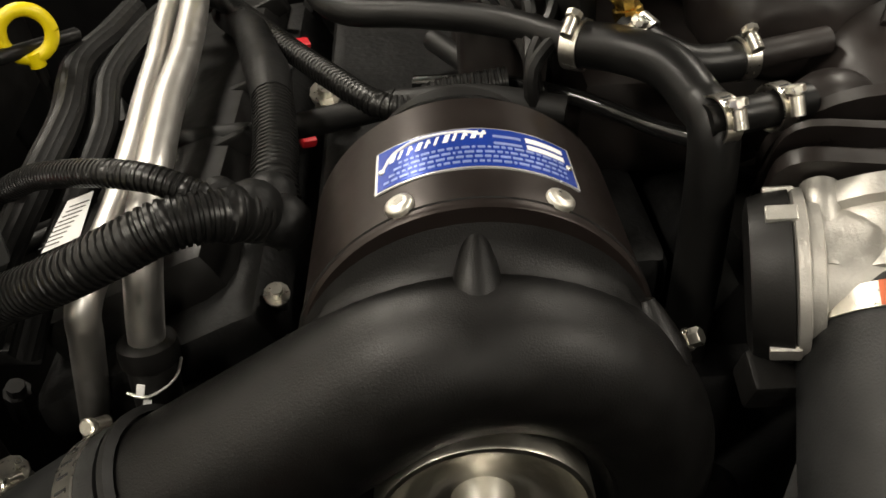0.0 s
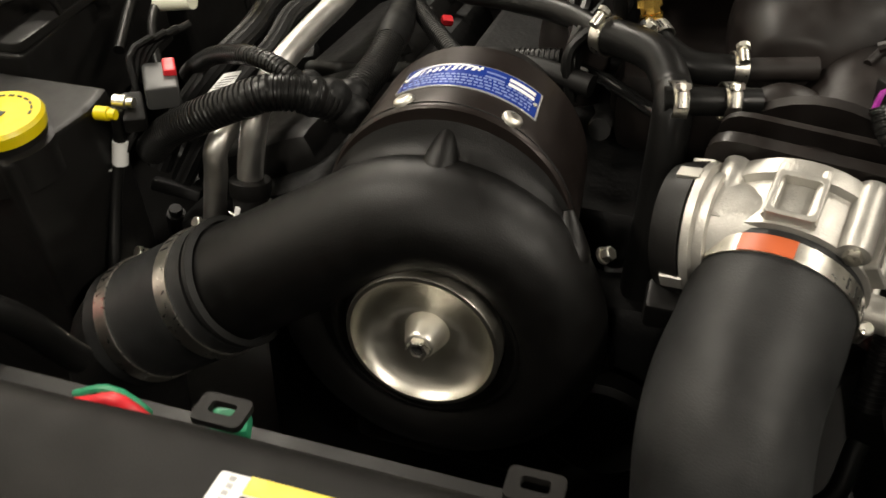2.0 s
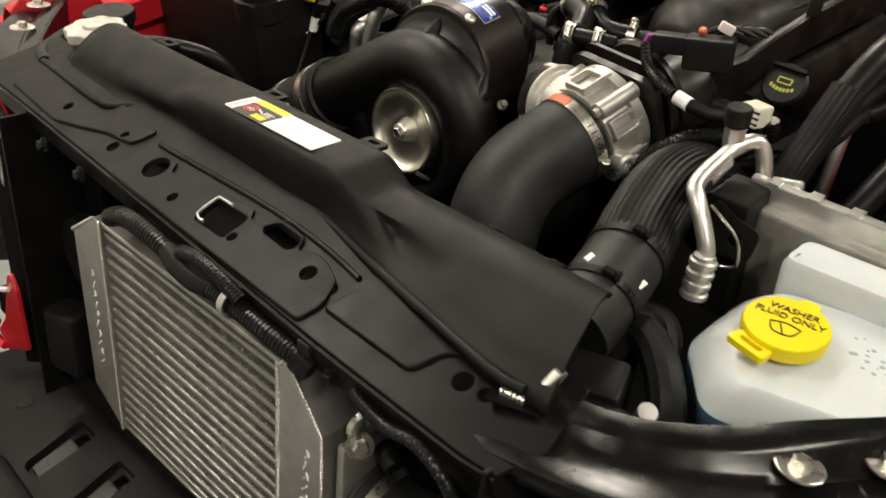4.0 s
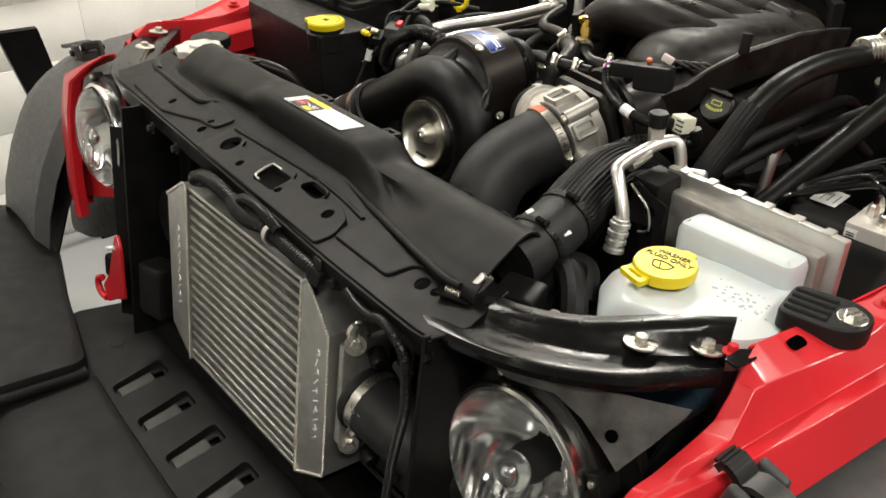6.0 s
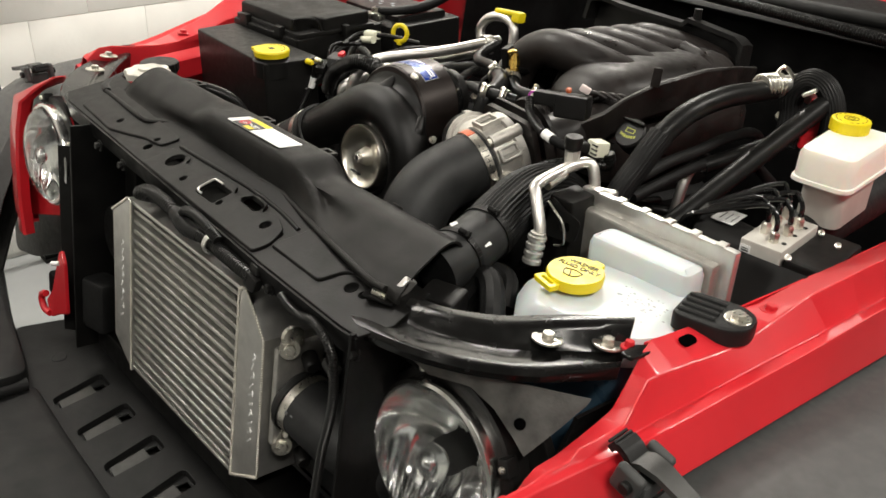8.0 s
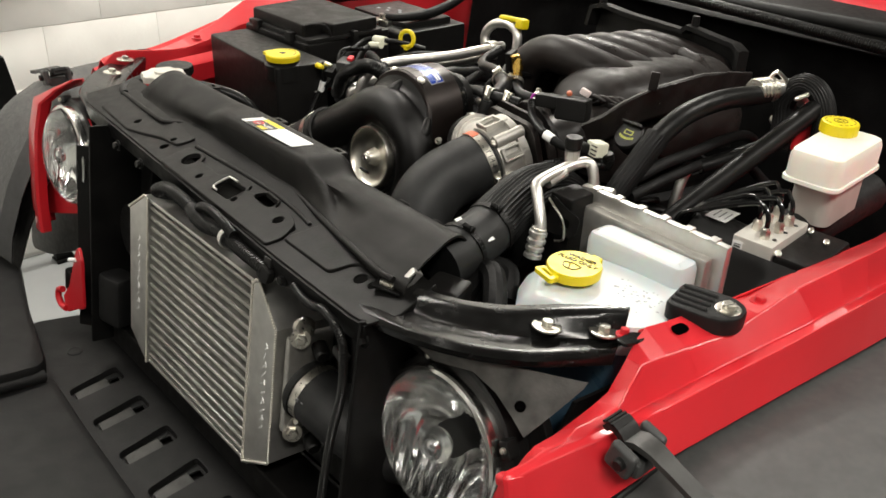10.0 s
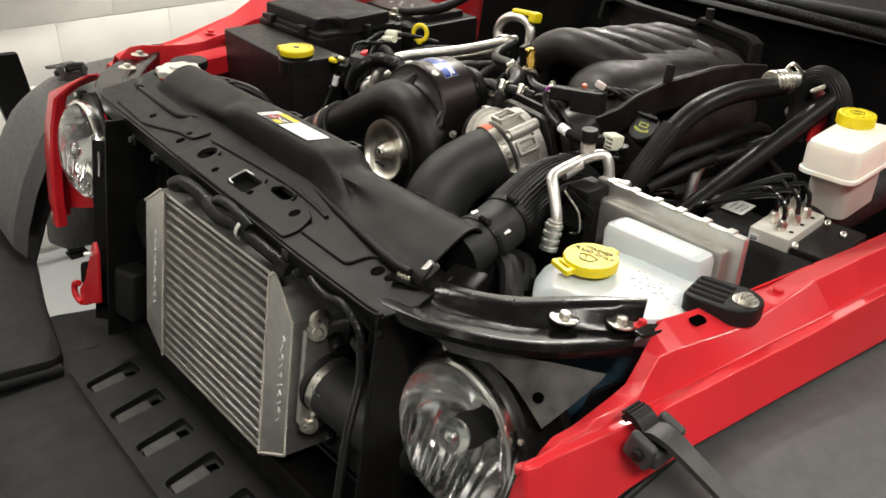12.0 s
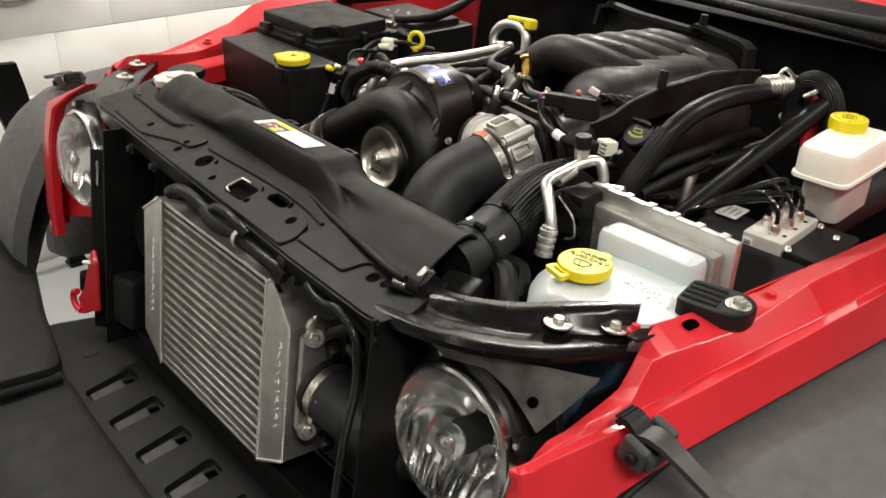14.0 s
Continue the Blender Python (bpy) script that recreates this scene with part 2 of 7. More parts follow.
def braided(pts, r, seg=28, pitch=0.006, depth=0.035, lobes=14, bm=None):
    """Woven sleeve: long strands with a slight twist, real relief."""
    bm = bm or bmesh.new()
    c = smooth_path(pts, pitch / 2)
    n = len(c)
    tang = [(c[min(i + 1, n - 1)] - c[max(i - 1, 0)]).normalized() for i in range(n)]
    a = tang[0].orthogonal().normalized()
    loops = []
    for i in range(n):
        a = (a - tang[i] * a.dot(tang[i])).normalized()
        b = tang[i].cross(a)
        row = []
        for k in range(seg):
            q = 2 * math.pi * k / seg
            rr = r * (1 + depth * (1 if k % 2 else -1) + depth * 0.15 * math.sin(i * 1.6 + (k // 2) * math.pi))
            row.append(bm.verts.new(c[i] + rr * (math.cos(q) * a + math.sin(q) * b)))
        loops.append(row)
    for i in range(n - 1):
        for k in range(seg):
            bm.faces.new((loops[i][k], loops[i][(k + 1) % seg], loops[i + 1][(k + 1) % seg], loops[i + 1][k]))
    bm.faces.new(loops[0][::-1])
    bm.faces.new(loops[-1])
    return bm


def basis(axis, up=(0, 0, 1)):
    z = Vector(axis).normalized()
    u = Vector(up)
    if abs(z.dot(u.normalized())) > 0.98:
        u = Vector((0, 1, 0))
    x = u.cross(z).normalized()
    return Matrix((x, z.cross(x), z)).transposed()


def lathe(profile, origin, axis, seg=32, bm=None, close=True):
    """profile: (along the axis, radius)."""
    bm = bm or bmesh.new()
    m, o = basis(axis), Vector(origin)
    loops = []
    for d, r in profile:
        if r < 1e-6:
            loops.append([bm.verts.new(o + m @ V(0, 0, d))])
        else:
            loops.append([bm.verts.new(o + m @ V(r * math.cos(2 * math.pi * k / seg), r * math.sin(2 * math.pi * k / seg), d)) for k in range(seg)])
    for p, q in zip(loops, loops[1:]):
        for k in range(seg):
            k2 = (k + 1) % seg
            if len(p) == 1 and len(q) == 1:
                continue
            if len(p) == 1:
                bm.faces.new((p[0], q[k2], q[k]))
            elif len(q) == 1:
                bm.faces.new((p[k], p[k2], q[0]))
            else:
                bm.faces.new((p[k], p[k2], q[k2], q[k]))
    if close:
        if len(loops[0]) > 1:
            bm.faces.new(loops[0][::-1])
        if len(loops[-1]) > 1:
            bm.faces.new(loops[-1])
    bmesh.ops.recalc_face_normals(bm, faces=bm.faces)
    return bm


def box(c, size, bev=0.003, rot=(0, 0, 0), bm=None, seg=2, taper=1.0):
    bm = bm or bmesh.new()
    tmp = bmesh.new()
    bmesh.ops.create_cube(tmp, size=1)
    for v in tmp.verts:
        k = taper if v.co.z > 0 else 1.0
        v.co = Vector((v.co.x * size[0] * k, v.co.y * size[1] * k, v.co.z * size[2]))
    if bev:
        bmesh.ops.bevel(tmp, geom=tmp.edges[:], offset=min(bev, 0.45 * min(size)), segments=seg, affect="EDGES", profile=0.5)
    bmesh.ops.transform(tmp, matrix=pose(*c, *rot), verts=tmp.verts)
    return merge(bm, tmp)


def merge(bm, tmp):
    me = bpy.data.meshes.new("tmp")
    tmp.to_mesh(me)
    tmp.free()
    bm.from_mesh(me)
    bpy.data.meshes.remove(me)
    return bm


def plate(outer, holes=(), thick=0.003, m=None, bev=0.0, bm=None):
    """A flat sheet cut to an outline with holes, in its own XY, its top at z = 0."""
    tmp = bmesh.new()
    for loop in (outer, *holes):
        vs = [tmp.verts.new((p[0], p[1], 0)) for p in loop]
        for i in range(len(vs)):
            tmp.edges.new((vs[i - 1], vs[i]))
    bmesh.ops.triangle_fill(tmp, use_beauty=True, use_dissolve=False, edges=tmp.edges[:], normal=(0, 0, 1))
    for f in tmp.faces:
        if f.normal.z < 0:
            f.normal_flip()
    rim = [e for e in tmp.edges if len(e.link_faces) == 1]
    ext = bmesh.ops.extrude_face_region(tmp, geom=tmp.faces[:])
    low = [g for g in ext["geom"] if isinstance(g, bmesh.types.BMVert)]
    bmesh.ops.translate(tmp, vec=(0, 0, -thick), verts=low)
    bmesh.ops.recalc_face_normals(tmp, faces=tmp.faces)
    if bev:
        tops = [e for e in tmp.edges if all(abs(v.co.z) < 1e-7 for v in e.verts) and len(e.link_faces) == 2 and e.calc_face_angle(0) > 1]
        bmesh.ops.bevel(tmp, geom=tops, offset=bev, segments=2, affect="EDGES", profile=0.5)
    if m is not None:
        bmesh.ops.transform(tmp, matrix=m, verts=tmp.verts)
    if bm is None:
        return tmp
    return merge(bm, tmp)


def circle(x, y, r, n=20, sx=1.0, sy=1.0):
    return [(x + sx * r * math.cos(2 * math.pi * k / n), y + sy * r * math.sin(2 * math.pi * k / n)) for k in range(n)]


def rrect(x, y, w, h, r, n=4, rot=0.0):
    out = []
    c, s = math.cos(radians(rot)), math.sin(radians(rot))
    for qx, qy, a0 in ((1, 1, 0), (-1, 1, 90), (-1, -1, 180), (1, -1, 270)):
        for k in range(n + 1):
            a = radians(a0 + 90 * k / n)
            u, v = qx * (w / 2 - r) + r * math.cos(a), qy * (h / 2 - r) + r * math.sin(a)
            out.append((x + u * c - v * s, y + u * s + v * c))
    return out


def rounded(poly, r, n=4):
    """A polygon with its corners rounded."""
    out = []
    m = len(poly)
    for i in range(m):
        p, a, b = Vector(poly[i]), Vector(poly[i - 1]), Vector(poly[(i + 1) % m])
        k = min(r, 0.45 * (a - p).length, 0.45 * (b - p).length)
        s, e = p + (a - p).normalized() * k, p + (b - p).normalized() * k
        for j in range(n + 1):
            t = j / n
            q = (1 - t) ** 2 * s + 2 * t * (1 - t) * p + t * t * e
            out.append((q.x, q.y))
    return out


def loft(sections, bm=None, closed=False, caps=False, thick=0.0):
    bm = bm or bmesh.new()
    tmp = bmesh.new()
    rows = [[tmp.verts.new(p) for p in s] for s in sections]
    n = len(rows[0])
    for a, b in zip(rows, rows[1:]):
        for k in range(n if closed else n - 1):
            tmp.faces.new((a[k], a[(k + 1) % n], b[(k + 1) % n], b[k]))
    if caps:
        tmp.faces.new(rows[0][::-1])
        tmp.faces.new(rows[-1])
    bmesh.ops.recalc_face_normals(tmp, faces=tmp.faces)
    if thick:
        bmesh.ops.solidify(tmp, geom=tmp.faces[:], thickness=thick)
    return merge(bm, tmp)


def resample(pts, n):
    """n points evenly along a smooth curve through the points."""
    c = smooth_path(pts, 0.004)
    s = [0.0]
    for i in range(1, len(c)):
        s.append(s[-1] + (c[i] - c[i - 1]).length)
    arr = np.array([list(p) for p in c])
    return [Vector([float(np.interp(s[-1] * i / (n - 1), s, arr[:, k])) for k in range(3)]) for i in range(n)]


def up(x, y, z, rz=0):
    """A level pose on a point of the pitched vehicle."""
    return pose(x, y, z, 8) @ pose(0, 0, 0, 0, 0, rz)


def moved(bm, m):
    bmesh.ops.transform(bm, matrix=m, verts=bm.verts)
    return bm


def bolt(parent, p, axis=(0, 0, 1), r=0.007, washer=0.013, material=ZINC, name="bolt", label=""):
    """Flanged hexagon bolt with its washer."""
    bm = lathe([(0, washer), (0.0015, washer), (0.0022, washer * 0.93)], p, axis, 24)
    lathe([(0.002, r), (0.0075, r), (0.0085, r * 0.85)], p, axis, 6, bm)
    return part(name, bm, material, parent, label)


def hose_clamp(parent, centre, axis, r, material=ZINC, screw=(0, 0, 1), width=0.011):
    """Worm-drive band with slots, housing and slotted screw."""
    m = basis(axis, screw)
    bm = lathe([(-width / 2, r), (-width / 2, r + 0.0012), (width / 2, r + 0.0012), (width / 2, r), (-width / 2, r)], centre, axis, 36, None, False)
    band = part("band", bm, material, parent)
    up = m @ V(0, 1, 0)
    side = m @ V(1, 0, 0)
    c = Vector(centre)
    bm = bmesh.new()
    for k in range(5):
        a = 0.35 + k * 0.16
        d = up * math.cos(a) + side * math.sin(a)
        tmp = bmesh.new()
        bmesh.ops.create_cube(tmp, size=1)
        q = Matrix((side * math.cos(a) - up * math.sin(a), Vector(axis).normalized(), d)).transposed().to_4x4()
        bmesh.ops.transform(tmp, matrix=Matrix.Translation(c + d * (r + 0.0012)) @ q @ Matrix.Diagonal((0.0012, width * 0.6, 0.0006, 1)), verts=tmp.verts)
        merge(bm, tmp)
    part("slot", bm, INK, band)
    hp = c + up * (r + 0.0042)
    bm = lathe([(-0.0055, 0.0030), (-0.005, 0.0038), (0.005, 0.0038), (0.0055, 0.0030)], hp, side, 12)
    part("housing", bm, material, band)
    bm = lathe([(0.005, 0.0026), (0.0068, 0.0026), (0.0068, 0.0050), (0.0100, 0.0050), (0.0108, 0.0040)], hp, side, 8)
    part("screw", bm, material, band)
    return band

# ---- the garage ----
FZ = -0.06
part("floor", box((0, 0.6, FZ - 0.05), (9, 11, 0.1), 0), FLOOR)
tagged(bpy.data.objects["floor"], "grey painted concrete garage floor, slightly shiny", "floor", kind="structure")
WX = -1.95


def wall(name, c, size, label, m=None):
    ob = part(name, box(c, size, 0), m or WALLG)
    return tagged(ob, label, "wall", kind="structure")


wall_w = wall("wall_west", (WX - 0.11, 0.6, 1.45), (0.2, 11, 3.1), "white painted concrete block wall with mortar joints", WALLM)
# unseen walls that close the room and hold down the fill light
wall("wall_east", (4.1, 0.6, 1.45), (0.2, 11, 3.1), "unseen plain wall, kept dark grey to cut bounced light")
wall("wall_north", (0, 6.0, 1.45), (8.4, 0.2, 3.1), "unseen plain wall behind the vehicle, dark grey to cut bounced light")
wall("wall_south", (0, -4.8, 1.45), (8.4, 0.2, 3.1), "unseen plain wall, kept dark grey to cut bounced light")
ce = part("ceiling", box((0, 0.6, CEIL + 0.05), (9, 11, 0.1), 0), CEILM)
tagged(ce, "unseen plain ceiling, kept dark grey to cut bounced light", "ceiling", kind="structure")
blk = bmesh.new()
box((0, 0, 0), (0.03, 0.3998, 0.1998), 0.0028, (0, 0, 0), blk)
me_b = bpy.data.meshes.new("block")
finish(blk)
blk.to_mesh(me_b)
blk.free()
me_b.materials.append(WALLM)
for r_ in range(12):
    for c_ in range(13):
        ob = new("block", me_b)
        ob.parent = wall_w
        ob.location = (WX - 0.0128 + 0.0006 * ((r_ * 7 + c_ * 5) % 5), -1.6 + 0.793 - 0.4 + 0.4 * c_ + (0.2 if r_ % 2 else 0.0), 0.761 + 0.1 + 0.2 * (r_ - 4))
# fixtures added at the unseen lamps
for lx, ly in LAMPS:
    fx = thing("ceiling_light", (lx, ly, CEIL), "ceiling light added out of view, with twin tubes", "ceiling light", "ceiling lights")
    part("housing", box((lx, ly, CEIL - 0.03), (0.26, 1.3, 0.06), 0.01), CEILM, fx)
    for dx in (-0.06, 0.06):
        part("tube", tube([(lx + dx, ly - 0.6, CEIL - 0.075), (lx + dx, ly + 0.6, CEIL - 0.075)], 0.013, 10, 0.3), GLOW, fx)

# ---- front structure ----
shifted(0.0095, -0.001, 0.005)
sup = thing("radiator_support", (0, 0, 0.55), "black painted steel radiator support with punched holes", "radiator support")
TOPZ = 0.997
SLOPE = Matrix(((1, 0, 0, 0), (0, 1, 0, 0), (0, 0.4, 1, 0.991), (0, 0, 0, 1)))   # the rail falls forwards


def on_rail(dz):
    return Matrix.Translation((0, 0, dz)) @ SLOPE


FRONT = [(-0.50, 0.0), (-0.46, -0.010), (-0.25, -0.019), (-0.12, -0.025), (0.06, -0.033), (0.22, -0.041), (0.30, -0.043), (0.385, -0.045), (0.415, -0.043)]
outer = [*FRONT, (0.432, -0.01), (0.425, 0.045), (-0.47, 0.085)]
holes = [circle(-0.098, 0.005, 0.0145), rrect(0.029, -0.002, 0.050, 0.030, 0.005), rrect(0.100, 0.016, 0.046, 0.017, 0.008, rot=-4),
         circle(-0.041, -0.011, 0.0055), circle(0.060, -0.011, 0.0048), circle(0.158, 0.0, 0.0075), circle(0.187, 0.001, 0.006), circle(0.344, -0.001, 0.0085), circle(0.366, 0.0, 0.006),
         circle(-0.327, -0.005, 0.006), circle(-0.296, 0.009, 0.006), circle(-0.18, 0.001, 0.007)]
part("top_rail", plate(outer, holes, 0.003, on_rail(0), 0.0012), STEEL, sup)
part("rail_floor", box((0, 0.05, 0.955), (0.92, 0.05, 0.06), 0.004), STEEL, sup)
part("front_flange", loft([[V(x, y - 0.001, 0.991 + 0.4 * y - 0.002), V(x, y + 0.001, 0.991 + 0.4 * y - 0.012), V(x, y + 0.006, 0.991 + 0.4 * y - 0.030)] for x, y in FRONT], None, False, False, 0.003), STEEL, sup)
latch = [(-0.141, -0.026), (0.19, -0.038), (0.197, -0.016), (0.187, 0.008), (0.164, 0.018), (0.146, 0.020), (0.128, 0.012), (0.122, 0.027), (0.090, 0.030), (0.072, 0.012), (0.055, 0.014), (0.050, 0.024), (-0.003, 0.021), (-0.016, 0.008), (-0.078, 0.011), (-0.082, 0.022), (-0.135, 0.020)]
bm = plate(rounded(latch, 0.006), [h for h in holes[:8] if h[0][0] < 0.18], 0.004, on_rail(0.004), 0.0015)
part("latch_plate", bm, STEEL, sup)
part("latch_rim", tube([V(x, y, 0.991 + 0.4 * y + 0.006) for x, y in ((0.020, -0.0155), (0.006, -0.013), (0.005, 0.010), (0.010, 0.013), (0.028, 0.013))], 0.0016, 8), ALU, sup, "thin aluminium-coloured rim by the square hole")
bm = plate(rounded([(-0.42, -0.004), (-0.36, -0.008), (-0.289, -0.013), (-0.25, -0.004), (-0.205, 0.008), (-0.16, 0.012), (-0.15, 0.04), (-0.42, 0.06)], 0.008), [circle(-0.296, 0.009, 0.006), circle(-0.18, 0.016, 0.005)], 0.004, on_rail(0.004), 0.0015)
part("raised_pad", bm, STEEL, sup)
bm = plate(rounded([(0.197, -0.017), (0.305, -0.020), (0.316, 0.006), (0.330, 0.014), (0.372, 0.016), (0.40, 0.030), (0.22, 0.046), (0.21, 0.012)], 0.008), [], 0.004, on_rail(0.004), 0.0015)
part("raised_pad", bm, STEEL, sup)
part("step_rib", tube([V(x, y, 0.991 + 0.4 * y + 0.001) for x, y in ((-0.13, 0.030), (0.05, 0.034), (0.14, 0.030), (0.20, 0.022))], 0.003, 8), STEEL, sup)


def arm(s):
    """The brace from the rail's end back to the fender."""
    if s > 0:
        front = [(0.375, -0.046, 0.984), (0.454, -0.036, 0.993), (0.51, -0.024, 1.001), (0.557, 0.002, 1.006), (0.60, 0.038, 1.013), (0.640, 0.105, 1.018)]
        back = [(0.375, 0.03, 1.014), (0.45, 0.035, 1.018), (0.51, 0.068, 1.027), (0.56, 0.110, 1.042), (0.612, 0.158, 1.052)]
    else:
        front = [(-0.40, -0.014, 0.985), (-0.467, -0.011, 0.990), (-0.53, 0.002, 0.995), (-0.61, 0.052, 1.000), (-0.672, 0.115, 1.006)]
        back = [(-0.40, 0.03, 1.0), (-0.45, 0.045, 1.008), (-0.51, 0.08, 1.013), (-0.58, 0.13, 1.019), (-0.655, 0.19, 1.024)]
    front, back = resample(front, 28), resample(back, 28)
    secs = []
    for i, (a, b) in enumerate(zip(front, back)):
        row = []
        w = min(1.0, i / 9.0) ** 2
        w = w * (2 - w)
        for t, h, dz in ((0.03, 0, -0.012), (0.0, 0, -0.004), (0.04, 0.03, 0.002), (0.12, 0.08, 0.003), (0.30, 0.12, 0.001), (0.52, 0.16, 0), (0.60, 0.35, 0), (0.68, 0.76, 0), (0.74, 0.94, 0), (0.84, 0.98, 0.001), (0.96, 1.0, 0.001), (1.0, 1.0, -0.002), (1.0, 1.0, -0.05)):
            p = a.lerp(b, t)
            p.z = a.z + (b.z - a.z) * (h * w + t * (1 - w)) + dz
            row.append(p)
        secs.append(row)
    return loft(secs, None, False, False, 0.002)


for s in (1, -1):
    shifted(0.007 if s > 0 else 0.004, 0.006 if s > 0 else 0.0, -0.007 if s > 0 else 0.0)
    a = part("brace", arm(s), ARM, sup, "glossy black curved brace")
    for p in ((0.570, 0.072, 1.003), (0.612, 0.118, 1.006)) if s > 0 else ((0.553, 0.074, 1.006), (0.628, 0.132, 1.012)):
        bolt(a, (s * p[0], p[1], p[2] + (0.0240 if s > 0 else 0.0125)), (0, 0, 1), 0.0068, 0.0165)
    if s > 0:
        part("end_tab", plate(rounded([(0.645, 0.100), (0.660, 0.098), (0.662, 0.128), (0.652, 0.142), (0.643, 0.128)], 0.004), [], 0.003, pose(-0.006, 0.0, 1.0405), 0.001), ARM, a)
# posts and lamp panels
shifted()
for s in (1, -1):
    part("post", box((0.400 if s > 0 else -0.325, 0.065, 0.77), (0.045, 0.05, 0.42), 0.006), STEEL, sup)
    cx, cz = (0.512, 0.848) if s > 0 else (-0.555, 0.859)
    pan = [(0.415 if s > 0 else -0.345, 0.56), (0.415 if s > 0 else -0.345, 0.985), (s * 0.47, 0.985), (s * 0.60, 0.95), (s * 0.66, 0.86), (s * 0.64, 0.60)]
    bm = plate(rounded(pan, 0.03), [circle(cx, cz, 0.095, 32)], 0.012, Matrix.Translation((0, 0.055, 0)) @ pose(0, 0, 0, 90), 0.003)
    part("lamp_panel", bm, STEEL, sup)
    part("side_flange", box((0.418 if s > 0 else -0.350, 0.0, 0.77), (0.006, 0.10, 0.42), 0.002), STEEL, sup)
part("lower_rail", box((0, 0.03, 0.575), (1.2, 0.08, 0.05), 0.008), STEEL, sup)
for x, z in ((-0.28, 0.966), (-0.194, 0.962), (0.251, 0.956), (0.306, 0.956), (0.42, 0.955)):
    bolt(sup, (x, -0.028 if x < 0 else -0.041, z), (0, -1, 0), 0.006, 0.009, STEEL, "clip")
shifted(0.0095, -0.001, 0.005)
part("stop_block", box((0.208, -0.040, 0.962), (0.018, 0.012, 0.014), 0.003), BLK, sup)


# radiator cover
LIPX = [-0.42, -0.36, -0.26, -0.236, -0.222, -0.167, -0.077, 0.048, 0.115, 0.226, 0.363, 0.40]
LIPY = [0.036, 0.032, 0.026, 0.032, 0.052, 0.060, 0.058, 0.052, 0.052, 0.027, 0.0, 0.0]


def lip_y(x):
    return float(np.interp(x, LIPX, LIPY))


def ease(k):
    k = min(1.0, max(0.0, k))
    return k * k * (3 - 2 * k)


secs = []
xs = [-0.40, -0.39, -0.37] + [-0.35 + 0.006 * q for q in range(124)]
for x in xs:
    e = lip_y(x) if x > -0.10 else float(np.interp(x, (-0.40, -0.30, -0.10), (0.038, 0.036, 0.058)))
    tall = resample([(x, e, 1.000), (x, e, 1.012), (x, 0.5 * e + 0.025, 1.024), (x, 0.049, 1.050), (x, 0.051, 1.060), (x, 0.058, 1.0652), (x, 0.070, 1.0666), (x, 0.104, 1.067), (x, 0.120, 1.062), (x, 0.130, 1.048), (x, 0.134, 1.015)], 36)
    low = resample([(x, e, 1.000), (x, e, 1.010), (x, e + 0.012, 1.018), (x, e + 0.028, 1.029), (x, 0.062, 1.041), (x, 0.078, 1.046), (x, 0.098, 1.047), (x, 0.118, 1.040), (x, 0.130, 1.024), (x, 0.134, 0.995)], 36)
    left = resample([(x, e, 1.000), (x, e, 1.010), (x, e + 0.010, 1.018), (x, 0.055, 1.036), (x, 0.072, 1.051), (x, 0.088, 1.060), (x, 0.104, 1.0635), (x, 0.120, 1.059), (x, 0.130, 1.046), (x, 0.134, 1.015)], 36)
    row = []
    for p, q, l in zip(tall, low, left):
        start = 0.122 + (max(0.0, 1.066 - p.z) * 1.7 if p.y < 0.072 else 0.0)
        k = ease((x - start) / 0.045)
        v = p.lerp(q, k).lerp(l, ease((-0.085 - x) / 0.09))
        if x < -0.385:
            v.z -= 0.02
        if x > 0.37:
            v.x += 0.035 * (x - 0.37) / 0.018 * (0.134 - v.y) / 0.13 - 0.004
        row.append(v)
    secs.append(row)
shifted(0.004, 0.006, 0.004)
cov = thing("radiator_cover", (0, 0.08, 0.99), "matt black grained plastic radiator cover with a warning label", "radiator cover")
part("shell", loft(secs, None, False, False, 0.003), COVER, cov, "", 40)
lip = [(x, y - 0.002, 1.011) for x, y in zip(LIPX, LIPY)]
part("front_lip", tube(lip, 0.0042, 10, 0.006), COVER, cov)
for x in (0.29, 0.35):
    part("edge_tab", box((x, 0.136, 1.046 - 0.02 * (x > 0.2)), (0.024, 0.012, 0.004), 0.001, (-20, 0, 0)), COVER, cov)


# ---- charge cooler ----
shifted()
ic = thing("intercooler", (0, 0.02, 0.60), "bare aluminium bar-and-plate intercooler with welded end tanks", "intercooler")
ICY, ICD = -0.027, 0.085
X0, X1, Z0, Z1 = -0.161, 0.160, 0.617, 0.907
# dark slab: the shade between the fins is put into its colour
part("core_back", box(((X0 + X1) / 2, ICY + 0.045, (Z0 + Z1) / 2), (X1 - X0, 0.07, Z1 - Z0), 0), mat("core_gap_shade", (0.05, 0.05, 0.05), 0.6, 0.4), ic)
part("top_plate", box(((X0 + X1) / 2, ICY + ICD / 2, Z1 + 0.003), (X1 - X0 + 0.02, ICD, 0.006), 0.001), ALU, ic)
part("bottom_plate", box(((X0 + X1) / 2, ICY + ICD / 2, Z0 - 0.003), (X1 - X0 + 0.02, ICD, 0.006), 0.001), ALU, ic)
BARM = mat("dull_aluminium_bar", (0.44, 0.43, 0.40), 0.45, metal=0.9, bump=0.1, bscale=300, var=0.15, scale=40)
NB = 17
bar_me = None
